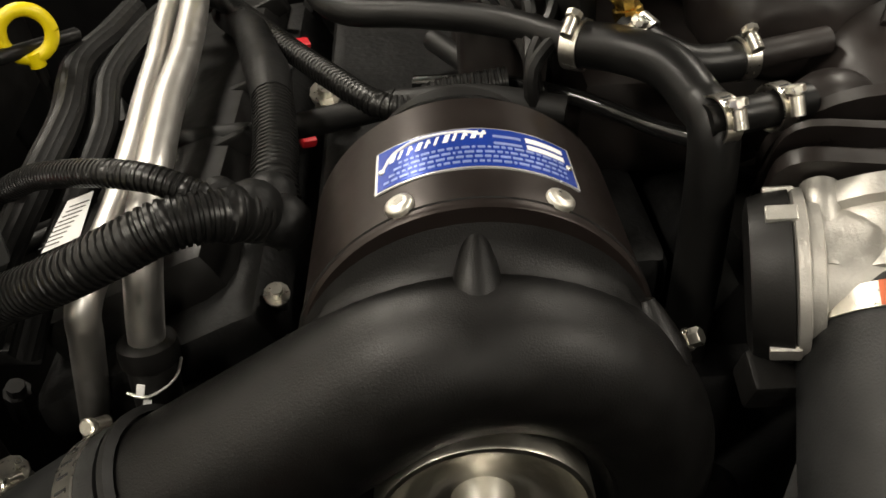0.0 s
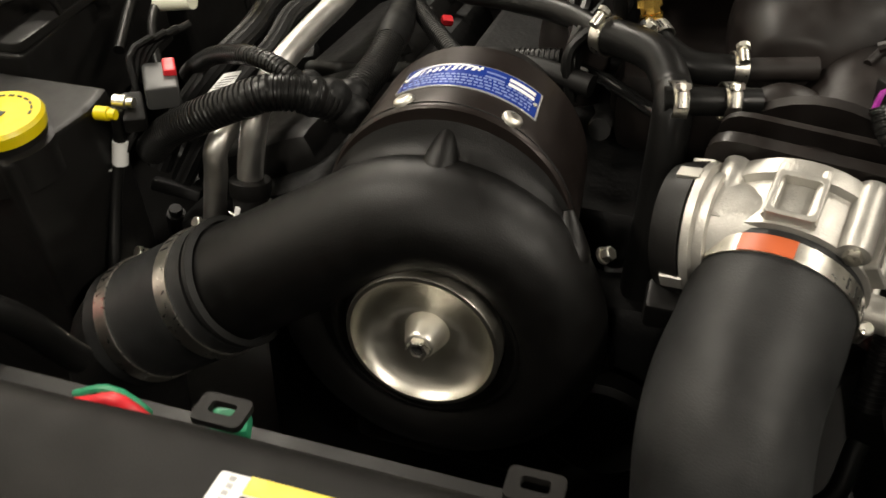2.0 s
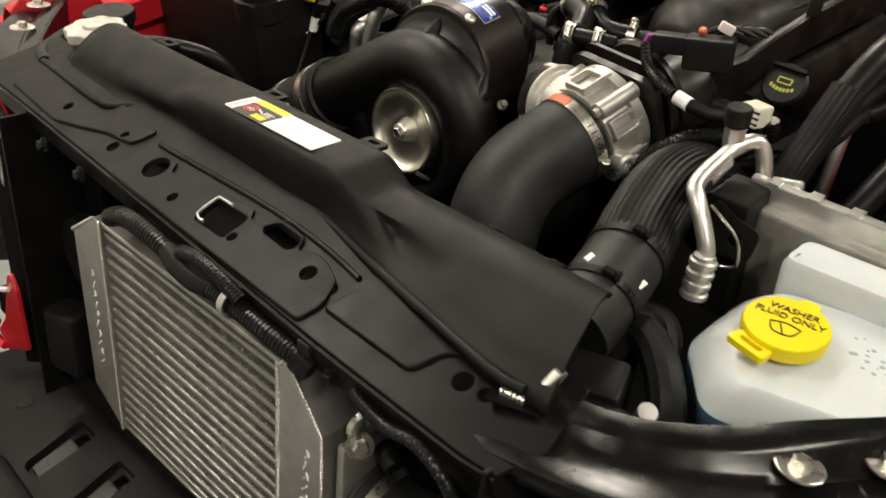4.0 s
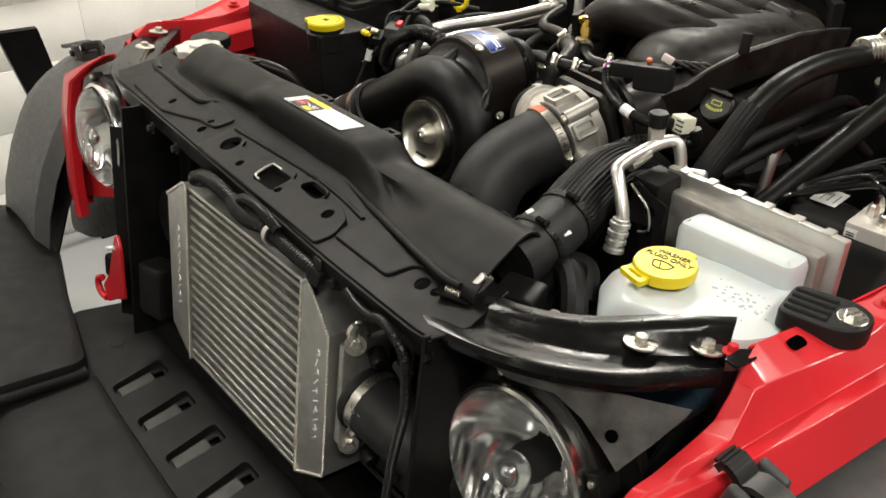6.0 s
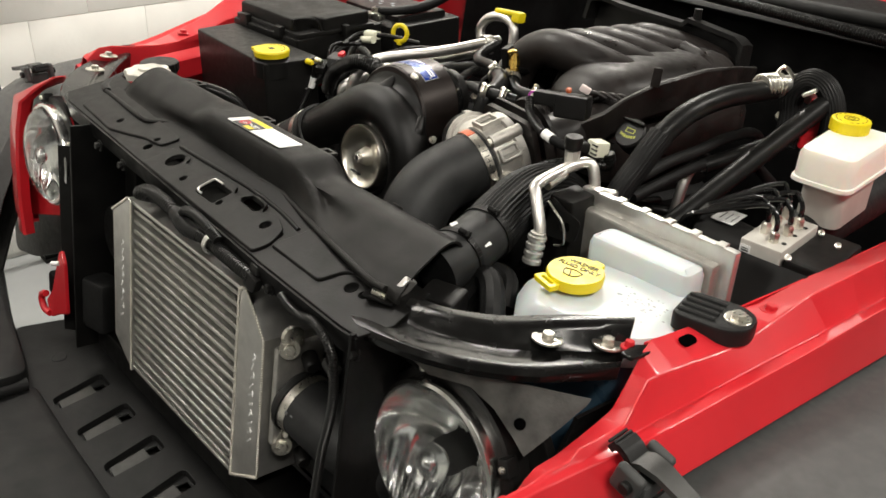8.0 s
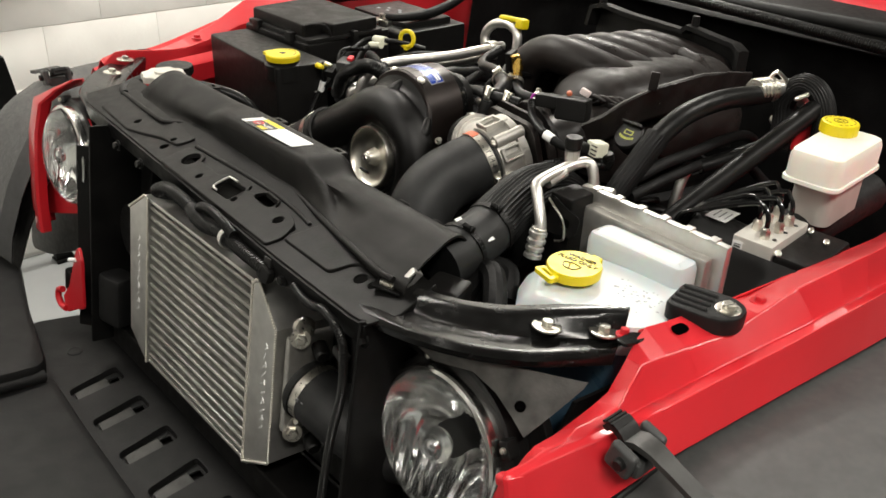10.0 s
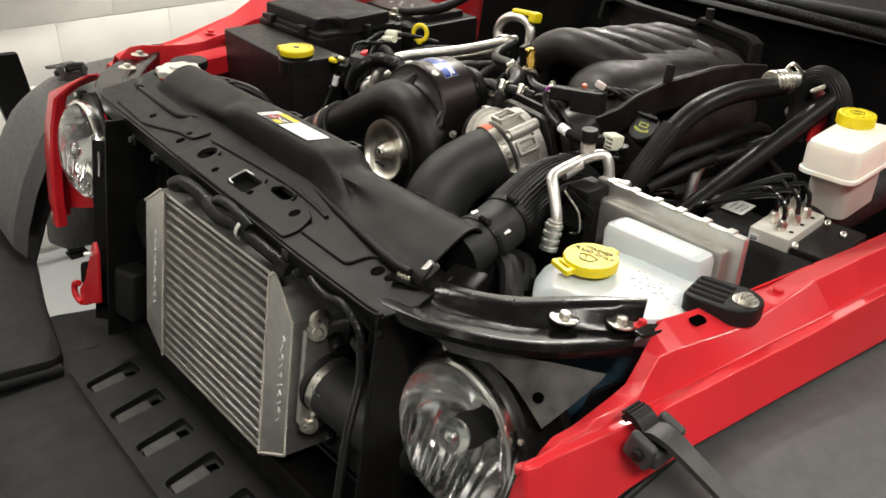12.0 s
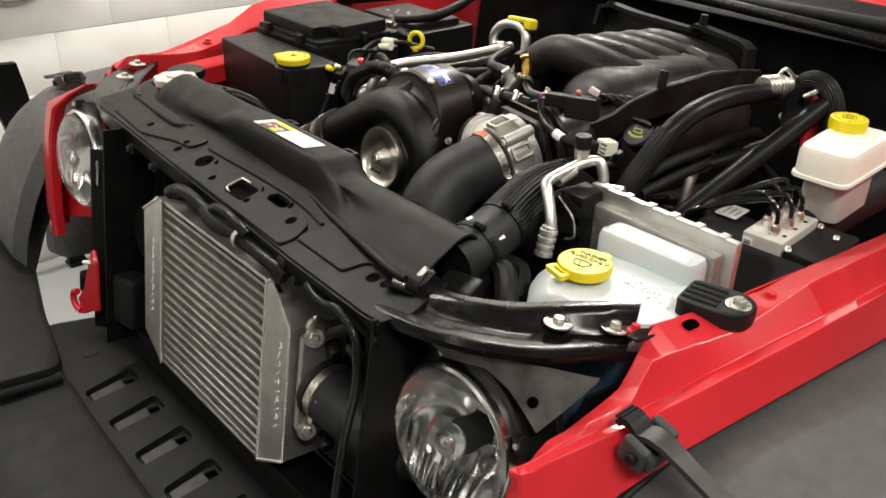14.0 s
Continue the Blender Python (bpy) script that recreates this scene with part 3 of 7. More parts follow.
for i in range(NB):
    z = Z0 + (Z1 - Z0) * (i + 0.5) / NB
    if bar_me is None:
        bar = part("bar", box(((X0 + X1) / 2, ICY + 0.006, z), (X1 - X0, 0.012, 0.0066), 0.0018), BARM, ic)
        bar_me, bar_z = bar.data, z
    else:
        bar = new("bar", bar_me)
        bar.parent, bar.location = ic, PITCHED.to_3x3() @ V(0, 0, z - bar_z)
fin_me = None
for i in range(NB - 1):
    z = Z0 + (Z1 - Z0) * (i + 1.0) / NB
    if fin_me is None:
        bm = bmesh.new()
        pts = []
        k, x = 0, X0
        while x < X1:
            pts.append((x, z + (0.0052 if k % 2 else -0.0052)))
            x += 0.0026
            k += 1
        lo = [bm.verts.new((x, ICY + 0.0015, zz)) for x, zz in pts]
        hi = [bm.verts.new((x, ICY + 0.016, zz)) for x, zz in pts]
        for a in range(len(lo) - 1):
            bm.faces.new((lo[a], lo[a + 1], hi[a + 1], hi[a]))
        fin = part("fin", bm, ALU, ic)
        fin_me, fin_z = fin.data, z
    else:
        fin = new("fin", fin_me)
        fin.parent, fin.location = ic, PITCHED.to_3x3() @ V(0, 0, z - fin_z)


def tank(poly):
    """End tank: welded sheet box cut to a polygon in the front plane."""
    m = Matrix.Translation((0, ICY - 0.003, 0)) @ pose(0, 0, 0, 90)
    return plate(poly, [], ICD + 0.01, m, 0.002)


tr = part("end_tank", tank([(0.162, 0.614), (0.230, 0.652), (0.226, 0.866), (0.180, 0.916), (0.162, 0.913)]), ALU, ic)
tl = part("end_tank", tank([(-0.163, 0.913), (-0.175, 0.916), (-0.231, 0.877), (-0.227, 0.648), (-0.163, 0.609)][::-1]), ALU, ic)


def weld(pts, parent):
    bm = bmesh.new()
    c = smooth_path(pts, 0.0035)
    for k, p in enumerate(c):
        bmesh.ops.create_icosphere(bm, subdivisions=1, radius=0.0026 + 0.0004 * (k % 2), matrix=Matrix.Translation(p) @ Matrix.Diagonal((1, 0.8, 1, 1)))
    return part("weld_bead", bm, POL, parent, "bright weld bead")


yw = ICY - 0.0035
weld([(0.162, yw, 0.616), (0.162, yw, 0.912)], tr)
weld([(0.164, yw, 0.912), (0.180, yw, 0.916), (0.2255, yw, 0.866)], tr)
weld([(0.226, yw, 0.864), (0.230, yw, 0.654)], tr)
weld([(0.229, yw, 0.652), (0.164, yw, 0.615)], tr)
weld([(-0.163, yw, 0.611), (-0.163, yw, 0.912)], tl)
weld([(-0.175, yw, 0.915), (-0.230, yw, 0.877)], tl)
# stamped maker's name as plain strokes
random.seed(5)
for xs, par in ((0.204, tr), (-0.196, tl)):
    bm = bmesh.new()
    for k in range(10):
        zc = 0.700 + k * 0.0145
        tilt = random.uniform(20, 60)
        box((xs + random.uniform(-0.002, 0.002), ICY - 0.0034, zc), (0.0016, 0.0008, 0.012), 0, (0, tilt, 0), bm)
        if k % 2:
            box((xs + 0.003, ICY - 0.0034, zc + 0.003), (0.0014, 0.0008, 0.008), 0, (0, tilt - 60, 0), bm)
    part("stamped_mark", bm, PAPER, par, "pale stamped strokes")

# ---- round headlights ----


def headlight(cx, cz, label, cy=0.012):
    c = V(cx, cy, cz)
    f = (0, -1, 0)
    ob = thing("headlight", (cx, 0.06, cz - 0.1), label, "headlight", "headlights")
    part("bucket", lathe([(-0.10, 0.050), (-0.088, 0.090), (-0.060, 0.106), (-0.030, 0.108), (-0.016, 0.107), (-0.013, 0.104), (-0.013, 0.093), (-0.03, 0.089)], c, f, 44, None, False), BLK, ob)
    part("retaining_ring", lathe([(-0.014, 0.0965), (0.000, 0.0965), (0.004, 0.0950), (0.006, 0.0915), (0.005, 0.0880), (0.001, 0.0860), (-0.012, 0.0870)], c, f, 56, None, False), RING, ob, "bright metal retaining ring")
    # smooth bowl above, upright prisms below
    bm = bmesh.new()
    n, rows = 168, 26
    loops = []
    for i in range(rows + 1):
        r = 0.015 + (0.0865 - 0.015) * i / rows
        loop = []
        for k in range(n):
            a = 2 * math.pi * k / n
            x, z = r * math.cos(a), r * math.sin(a)
            d = -0.064 + 0.062 * (r / 0.0865) ** 2
            low = min(1.0, max(0.0, (-z - 0.004) / 0.006))
            u = (x / 0.0115) % 1.0
            d += low * 0.0042 * ((u - 0.5) ** 2 - 0.08)
            loop.append(bm.verts.new(c + V(x, -d, z)))
        loops.append(loop)
    for a, b in zip(loops, loops[1:]):
        for k in range(n):
            bm.faces.new((a[k], a[(k + 1) % n], b[(k + 1) % n], b[k]))
    part("reflector", bm, CHROME, ob, "mirror-bright reflector, fluted below", 30)
    part("bulb_shield", lathe([(-0.046, 0.0110), (-0.042, 0.0160), (-0.034, 0.0170), (-0.027, 0.0155), (-0.022, 0.0115), (-0.0195, 0.006), (-0.019, 0.0)], c, f, 28), CHROME, ob)
    part("bulb_arm", tube([c + V(0.0, 0.030, -0.062), c + V(0.0, 0.026, -0.030), c + V(0.0, 0.034, -0.012)], 0.0018, 6), CHROME, ob)
    prof = [(0.001 + 0.034 * math.sqrt(max(0, 1 - (r / 0.0905) ** 2)), r) for r in (0.0868, 0.083, 0.074, 0.06, 0.045, 0.03, 0.015, 0.0)]
    back = [(d - 0.003, r) for d, r in prof[::-1]]
    lens = part("lens", lathe(prof + back, c, f, 48, None, False), GLASS, ob, "clear domed lens")
    lens.visible_shadow = False
    for a in (28, 112, 205, 300):
        p = c + V(0.106 * math.cos(radians(a)), 0.014, 0.106 * math.sin(radians(a)))
        tab = part("mounting_tab", box(p, (0.014, 0.018, 0.022), 0.003, (0, -a, 0)), BLK, ob)
        part("tab_screw", lathe([(0, 0.004), (0.003, 0.0038), (0.004, 0.002)], p + V(0, -0.009, 0), f, 10), ZINC, tab)
    return ob


headlight(0.507, 0.846, "round clear headlight with bright ring in black bucket")
headlight(-0.557, 0.859, "round clear headlight with bright ring in black bucket", -0.012)

# ---- red fenders and plastic flares ----
LINES = [  # the fender's edges and creases from the bay outwards, front to back
    [(0.660, -0.062, 0.915), (0.660, -0.037, 0.935), (0.658, -0.026, 0.942), (0.658, -0.0125, 0.951), (0.658, 0.017, 0.953), (0.661, 0.066, 0.972), (0.662, 0.090, 0.983), (0.662, 0.104, 1.008), (0.658, 0.125, 1.034), (0.651, 0.150, 1.0395), (0.652, 0.178, 1.038), (0.655, 0.24, 1.038), (0.665, 0.336, 1.041), (0.682, 0.42, 1.064), (0.698, 0.58, 1.083), (0.73, 1.4, 1.20)],
    [(0.668, -0.062, 0.944), (0.674, -0.015, 0.956), (0.6807, 0.0066, 0.965), (0.6791, 0.020, 0.9735), (0.684, 0.060, 0.978), (0.687, 0.074, 0.983), (0.680, 0.110, 1.018), (0.700, 0.242, 1.030), (0.710, 0.363, 1.065), (0.742, 0.461, 1.104), (0.84, 1.4, 1.25)],
    [(0.671, -0.062, 0.943), (0.678, -0.015, 0.954), (0.6825, 0.0066, 0.961), (0.6865, 0.016, 0.9645), (0.6928, 0.0579, 0.9707), (0.7011, 0.1279, 0.9842), (0.7165, 0.2045, 1.0043), (0.7377, 0.3426, 1.0314), (0.7561, 0.4623, 1.0595), (0.835, 1.4, 1.195)],
    [(0.676, -0.062, 0.9415), (0.6836, -0.023, 0.9505), (0.7026, 0.043, 0.970), (0.7139, 0.089, 0.9825), (0.727, 0.145, 0.999), (0.7347, 0.181, 1.010), (0.7535, 0.296, 1.035), (0.7711, 0.422, 1.063), (0.86, 1.4, 1.205)],
    [(0.700, -0.066, 0.870), (0.724, 0.014, 0.905), (0.728, 0.029, 0.916), (0.745, 0.107, 0.950), (0.765, 0.253, 0.978), (0.785, 0.437, 1.004), (0.87, 1.4, 1.12)],
]


def along(ln, y):
    return V(*(float(np.interp(y, [q[1] for q in ln], [q[k] for q in ln])) for k in range(3)))


def fender(s):
    """Flat faces between the creases, each crease rounded by 2 mm."""
    ys = sorted({round(q[1], 4) for ln in LINES for q in ln if -0.062 <= q[1] <= 1.4})
    ys = [y for k, y in enumerate(ys) if k == 0 or y - ys[k - 1] > 0.0022]
    bm = bmesh.new()
    rows = []
    for y in ys:
        if s < 0 and y < 0.10:
            continue
        rise = 0.13 * max(0.0, y - 0.27) if s < 0 else 0.0
        row = [along(ln, y) for ln in LINES]
        row = [row[0] + V(-0.004, 0, -0.030)] + row
        rows.append([bm.verts.new((s * p.x, y, p.z + rise)) for p in row])
    for a, b in zip(rows, rows[1:]):
        for k in range(len(a) - 1):
            bm.faces.new((a[k], a[k + 1], b[k + 1], b[k]) if s > 0 else (b[k], b[k + 1], a[k + 1], a[k]))
    bm.normal_update()
    creases = [e for e in bm.edges if len(e.link_faces) == 2 and e.calc_face_angle(0) > radians(9)]
    bmesh.ops.bevel(bm, geom=creases, offset=0.0026, segments=3, affect="EDGES", profile=0.5, clamp_overlap=True)
    bmesh.ops.solidify(bm, geom=bm.faces[:], thickness=0.002)
    return bm


FAR_EDGE = ((0.575, 0.012, 1.000, 0.012), (0.612, -0.010, 0.970, 0.036), (0.650, -0.027, 0.934, 0.070), (0.668, -0.030, 0.87, 0.076), (0.676, -0.030, 0.80, 0.074), (0.672, -0.030, 0.72, 0.070), (0.655, -0.030, 0.658, 0.064))
for s in (1, -1):
    fe = thing("fender", (s * 0.70, 0.5, 0.86), "glossy red painted steel fender beside the %s" % ("block wall" if s < 0 else "washer bottle"), "fender", "front fenders")
    part("panel", fender(s), RED, fe, ang=22)
    # front edge that runs down outside the lamp
    fr = []
    for z, a, b in ((0.944, 0.666, 0.676), (0.935, 0.662, 0.680), (0.915, 0.660, 0.686), (0.88, 0.658, 0.698), (0.76, 0.658, 0.704), (0.66, 0.660, 0.708)) if s > 0 else ():
        fr.append([V(a, -0.030, z), V(a, -0.060, z), V(a + 0.004, -0.066, z), V(b - 0.004, -0.070, z), V(b, -0.068, z), V(b + 0.005, -0.050, z)])
    for x, y, z, w in FAR_EDGE if s < 0 else ():
        fr.append([V(s * (x + 0.004), y + 0.02, z), V(s * x, y + 0.002, z), V(s * (x + 0.004), y - 0.003, z), V(s * (x + w * 0.5), y - 0.002, z), V(s * (x + w), y + 0.012, z - 0.004), V(s * (x + w + 0.004), y + 0.05, z - 0.004)])
    part("front_edge", loft(fr, None, False, False, 0.002), RED, fe)
    if s > 0:
        part("nose_cap", box((0.6685, -0.060, 0.936), (0.0185, 0.014, 0.0125), 0.004, (0, -18, 0), None, 3), RED, fe)
    part("inner_wall", loft([[V(s * x, y, z), V(s * 0.642, y, 0.95), V(s * 0.655, y, 0.90), V(s * 0.62, y, 0.82)] for x, y, z in ((0.649, 0.145, 1.034), (0.656, 0.26, 1.034), (0.684, 0.45, 1.064 + (0.022 if s < 0 else 0)), (0.698, 0.62, 1.082 + (0.044 if s < 0 else 0)), (0.73, 1.4, 1.19 + (0.14 if s < 0 else 0)))], None, False, False, 0.002), RED, fe)
    if s < 0:
        part("inner_step", loft([[V(-0.640, y, 1.030 + z), V(-0.622, y, 1.022 + z), V(-0.616, y, 1.016 + z), V(-0.614, y, 0.980 + z)] for y, z in ((0.235, -0.012), (0.30, 0.0), (0.40, 0.020), (0.55, 0.05))], None, False, False, 0.003), RED, fe)
        part("lamp_flange", plate(rounded([(-0.50, 0.69), (-0.72, 0.66), (-0.70, 0.93), (-0.52, 0.96)][::-1], 0.01), [circle(-0.549, 0.859, 0.108, 32)], 0.003, Matrix.Translation((0, 0.075, 0)) @ pose(0, 0, 0, 90)), RED, fe)
        part("lamp_surround", plate(rounded([(-0.50, 0.93), (-0.50, 0.755), (-0.735, 0.668), (-0.735, 0.80), (-0.66, 0.92)][::-1], 0.01), [circle(-0.551, 0.859, 0.104, 32)], 0.003, Matrix.Translation((0, 0.006, 0)) @ pose(0, 0, 0, 90)), RED, fe)
    for x, y, z in ((0.690, 0.322, 1.046), (0.735, 0.70, 1.125)):
        bolt(fe, (s * x, y, z + (0.13 * (y - 0.27) if s < 0 else 0.0)), (0, 0, 1), 0.007, 0.012, RED, "painted_bolt")
    # black plate on the panel in place of the slot's dark inside
    bm = plate(rrect(0, 0, 0.013, 0.026, 0.0063), [], 0.0012, pose(s * 0.6690, 0.192, 1.0352, 0, s * 17))
    part("slot", bm, HOLE_SHADE, fe, "flat black plate for the dark of a slot")
    if s > 0:
        bolt(fe, (s * 0.640, 0.130, 1.028), (0, 0, 1), 0.0055, 0.009, RED, "painted_bolt")

    fl = thing("fender_flare", (s * 0.86, 0.5, 0.6), "wide dark grey textured plastic fender flare", "fender flare", "fender flares")
    secs = []
    for y, zt in ((-0.10, 0.60), (-0.095, 0.66), (-0.074, 0.743), (-0.05, 0.805), (-0.031, 0.843), (-0.01, 0.868), (0.012, 0.888), (0.052, 0.916), (0.142, 0.949), (0.25, 0.970), (0.5, 1.002), (0.9, 1.045), (1.2, 1.03), (1.35, 0.93)):
        secs.append([V(s * 0.705, y + 0.02, zt - 0.025), V(s * (0.728 + 0.10 * max(0, y)), y, zt - 0.006), V(s * 0.80, y, zt + 0.003), V(s * 0.88, y, zt), V(s * 0.925, y, zt - 0.012), V(s * 0.945, y + 0.004, zt - 0.035), V(s * 0.947, y + 0.01, zt - 0.075), V(s * 0.935, y + 0.02, zt - 0.08)])
    part("shell", loft(secs, None, False, False, 0.004), FLARE, fl)
    liner = [(-0.07, 0.57), (-0.045, 0.66), (-0.015, 0.74), (0.02, 0.80), (0.07, 0.85), (0.16, 0.885), (0.30, 0.90), (0.60, 0.92)]
    part("arch_liner", loft([[V(s * 0.69, y, z), V(s * 0.82, y, z + 0.004), V(s * 0.938, y, z)] for y, z in liner], None, False, False, 0.004), BLK, fl, "black arch liner")
    if s < 0:
        # black plate added and shaped to the camera's view, for the dark there
        part("arch_filler", plate(rounded([(-0.93, 0.500), (-0.80, 0.535), (-0.62, 0.622), (-0.62, 0.76), (-0.93, 0.76)], 0.03), [], 0.004, Matrix.Translation((0, 0.035, 0)) @ pose(0, 0, 0, 90), 0.001), BLK, fl, "black plate added for the dark below the flare")
    part("edge_seam", tube([(s * (0.722 + 0.10 * max(0, y)), y, zt) for y, zt in ((0.02, 0.893), (0.142, 0.945), (0.25, 0.966), (0.5, 0.997), (0.9, 1.04))], 0.004, 8, 0.02), RUB, fl, "black rubber edge seam")
    # wheel below
    frame_of["m"] = UPRIGHT
    wh = thing("wheel", (s * 0.80, 0.50, FZ), "black off-road tyre under the flare", "wheel", "front wheels")
    part("tyre", lathe([(-0.12, 0.22), (-0.13, 0.30), (-0.12, 0.39), (-0.09, 0.41), (0.09, 0.41), (0.12, 0.39), (0.13, 0.30), (0.12, 0.22)], (s * 0.80, 0.50, FZ + 0.41), (1, 0, 0), 48, None, False), TYRE, wh)
    part("rim", lathe([(-0.10, 0.22), (-0.02, 0.20), (-0.02, 0.05), (0.0, 0.0)], (s * 0.80, 0.50, FZ + 0.41), (s, 0, 0), 32, None, False), ALU, wh)
    frame_of["m"] = PITCHED

# ---- front bumper ----
# lighter than the tray's plastic, so that the tongues show brighter
TONG = mat("lighter_grey_plastic", (0.026, 0.026, 0.024), 0.45, var=0.4, scale=40, bump=0.3, bscale=700)
bu = thing("front_bumper", (0, -0.2, 0.42), "dark textured plastic front bumper with slotted top tray", "bumper")
TRAY = up(0, 0, 0.5135)   # level against the floor
SLOTX = [-0.293 + 0.1085 * k for k in range(8)]
sl = [rounded([(x - 0.030, -0.018), (x + 0.016, -0.018), (x + 0.026, -0.116), (x - 0.010, -0.114)], 0.010) for x in SLOTX]
outer = rounded([(-0.57, -0.085), (-0.53, 0.03), (0.66, 0.03), (0.70, -0.19), (0.05, -0.19), (-0.33, -0.17), (-0.55, -0.12)], 0.02)
part("top_tray", plate(outer, sl, 0.005, TRAY, 0.0015), BUMP, bu)
for x, hole in zip(SLOTX, sl):
    grown = [(x + (px_ - x) * 1.16, -0.067 + (py_ + 0.067) * 1.08) for px_, py_ in hole]
    part("pocket_wall", plate(grown, [hole], 0.012, TRAY @ pose(0, 0, -0.0052)), BUMP, bu)
    part("pocket", plate(grown, [rrect(x - 0.004, -0.032, 0.017, 0.018, 0.002)], 0.003, TRAY @ pose(0, 0, -0.0125)), BUMP, bu)
    part("tongue", moved(plate(rounded([(x - 0.014, -0.044), (x + 0.013, -0.044), (x + 0.022, -0.109), (x - 0.004, -0.107)], 0.003), [], 0.006, None, 0.0015), TRAY @ pose(0, 0, -0.0065)), TONG, bu, "grey tongue, lighter than the tray")
# dark plate added below the tray so that the notches look black
part("dark_backing", moved(box((0.05, -0.07, -0.045), (1.10, 0.16, 0.006), 0.002), TRAY), BLK, bu)
bm = lathe([(0, 0.0145), (0.0012, 0.0145), (0.002, 0.012), (0.0005, 0.010)], TRAY @ V(-0.418, -0.058, 0), TRAY.to_3x3() @ V(0, 0, 1), 24)
part("push_clip", bm, BUMP, bu)
bm = loft([[V(x, -0.128 - b, 0.508), V(x, -0.134 - b, 0.520), V(x, -0.150 - b, 0.5265), V(x, -0.276 - b, 0.520), V(x, -0.324 - b, 0.497), V(x, -0.340 - b, 0.384), V(x, -0.308 - b, 0.298), V(x, -0.124 - b, 0.298)] for x, b in ((-0.315, 0), (-0.19, 0.006), (0.05, 0.012), (0.45, 0.012), (0.78, -0.01))], None, True, True)
part("centre_cover", bm, BUMP, bu)
for s in (1, -1):
    wing = [(0.310, -0.144), (0.407, -0.125), (0.536, -0.101), (0.709, -0.058), (0.881, -0.019), (0.946, -0.017), (1.0, -0.06), (1.02, -0.276), (0.95, -0.405), (0.299, -0.427)]
    part("bumper_end", plate(rounded([(s * p[0], p[1]) for p in wing][::s], 0.03), [], 0.20, pose(0, 0, 0.563), 0.015), BUMP, bu)
    part("end_lip", tube([(s * 0.302, -0.427, 0.535), (s * 0.314, -0.150, 0.535)], 0.012, 10), BUMP, bu)


# ---- supercharger ----
AX, AZ = -0.0195, 0.9975
PULL = turned_mat()
sc = thing("supercharger", (AX, 0.36, 0.86), "black centrifugal supercharger with blue maker's plate and bright pulley", "supercharger")
Y = (0, 1, 0)
# scroll
cent, rad = [], []
for i in range(61):
    th = radians(-215 + (123 + 215) * i / 60)
    f = i / 60
    a = 0.020 + 0.020 * f
    r = 0.116 - a + 0.004 * f
    cent.append(V(AX + r * math.cos(th), 0.3265, AZ + r * math.sin(th)))
    rad.append(a)
last = cent[-1]
d = V(-0.83, -0.01, -0.555).normalized()
for k in range(1, 9):
    cent.append(last + d * 0.0185 * k)
    rad.append(0.040 + 0.0006 * k)
bm = bmesh.new()
rings(bm, cent, rad, 32)
vol = part("scroll", bm, VOL, sc, "black powder-coated scroll")
part("front_plate", lathe([(0, 0.0), (0, 0.100), (0.02, 0.104), (0.045, 0.098), (0.05, 0.0)], (AX, 0.3095, AZ), Y, 48), VOL, sc)
part("inlet_lip", lathe([(0, 0.066), (-0.008, 0.067), (-0.010, 0.063), (-0.004, 0.060), (0.0, 0.060)], (AX, 0.3095, AZ), Y, 48, None, False), VOL, sc)
# gear case: a drum whose axis rises to the back
CX, CR = -0.0180, 0.086


def case_z(y):
    return 1.0590 + 0.21 * (y - 0.345)


def case_r(y):
    """The drum narrows a little to the back."""
    return CR - 0.08 * max(0.0, y - 0.347)


def drum(profile, seg=72):
    return loft([[V(CX + r * math.sin(2 * math.pi * k / seg), y, case_z(y) + r * math.cos(2 * math.pi * k / seg)) for k in range(seg)] for y, r in profile], None, True, True)


cone = []
for y, t, r in ((0.316, 0.0, 0.112), (0.326, 0.04, 0.1115), (0.334, 0.16, 0.108), (0.340, 0.36, 0.101), (0.344, 0.62, 0.092), (0.347, 0.88, 0.0880), (0.350, 1.0, 0.0866)):
    cone.append([V(AX + (CX - AX) * t + r * math.sin(2 * math.pi * k / 64), y, AZ + (case_z(y) - AZ) * t + r * math.cos(2 * math.pi * k / 64)) for k in range(64)])
part("back_cone", loft(cone, None, True), VOL, sc)
for a in (35, 90, 150):
    p = V(AX + 0.106 * math.cos(radians(a)), 0.331, 1.006 + 0.104 * math.sin(radians(a)))
    q = V(CX + 0.088 * math.cos(radians(a)), 0.362, case_z(0.36) + 0.080 * math.sin(radians(a)))
    part("boss", lathe([(-0.012, 0.0090), (-0.006, 0.0125), (0.002, 0.0120), (0.012, 0.0092), (0.020, 0.0066), (0.0255, 0.0042), (0.0272, 0.0)], p, q - p, 20), VOL, sc)
case = part("gear_case", drum(((0.346, 0.082), (0.346, 0.0845), (0.348, CR), *((0.348 + 0.01 * k, case_r(0.348 + 0.01 * k)) for k in range(1, 8)), (0.424, case_r(0.424)), (0.426, 0.0775), (0.426, 0.06))), CASE, sc, "dark anodised gear case")
part("case_ring", drum(((0.426, 0.064), (0.433, 0.064), (0.433, 0.0675), (0.441, 0.0670), (0.452, 0.062), (0.456, 0.055))), GLOSS, sc)
part("case_end", drum(((0.455, 0.054), (0.476, 0.050), (0.480, 0.042), (0.480, 0.01)), 48), BLK, sc)


def on_case(a, y, dr=0.0):
    return V(CX + (case_r(y) + dr) * math.sin(a), y, case_z(y) + (case_r(y) + dr) * math.cos(a))


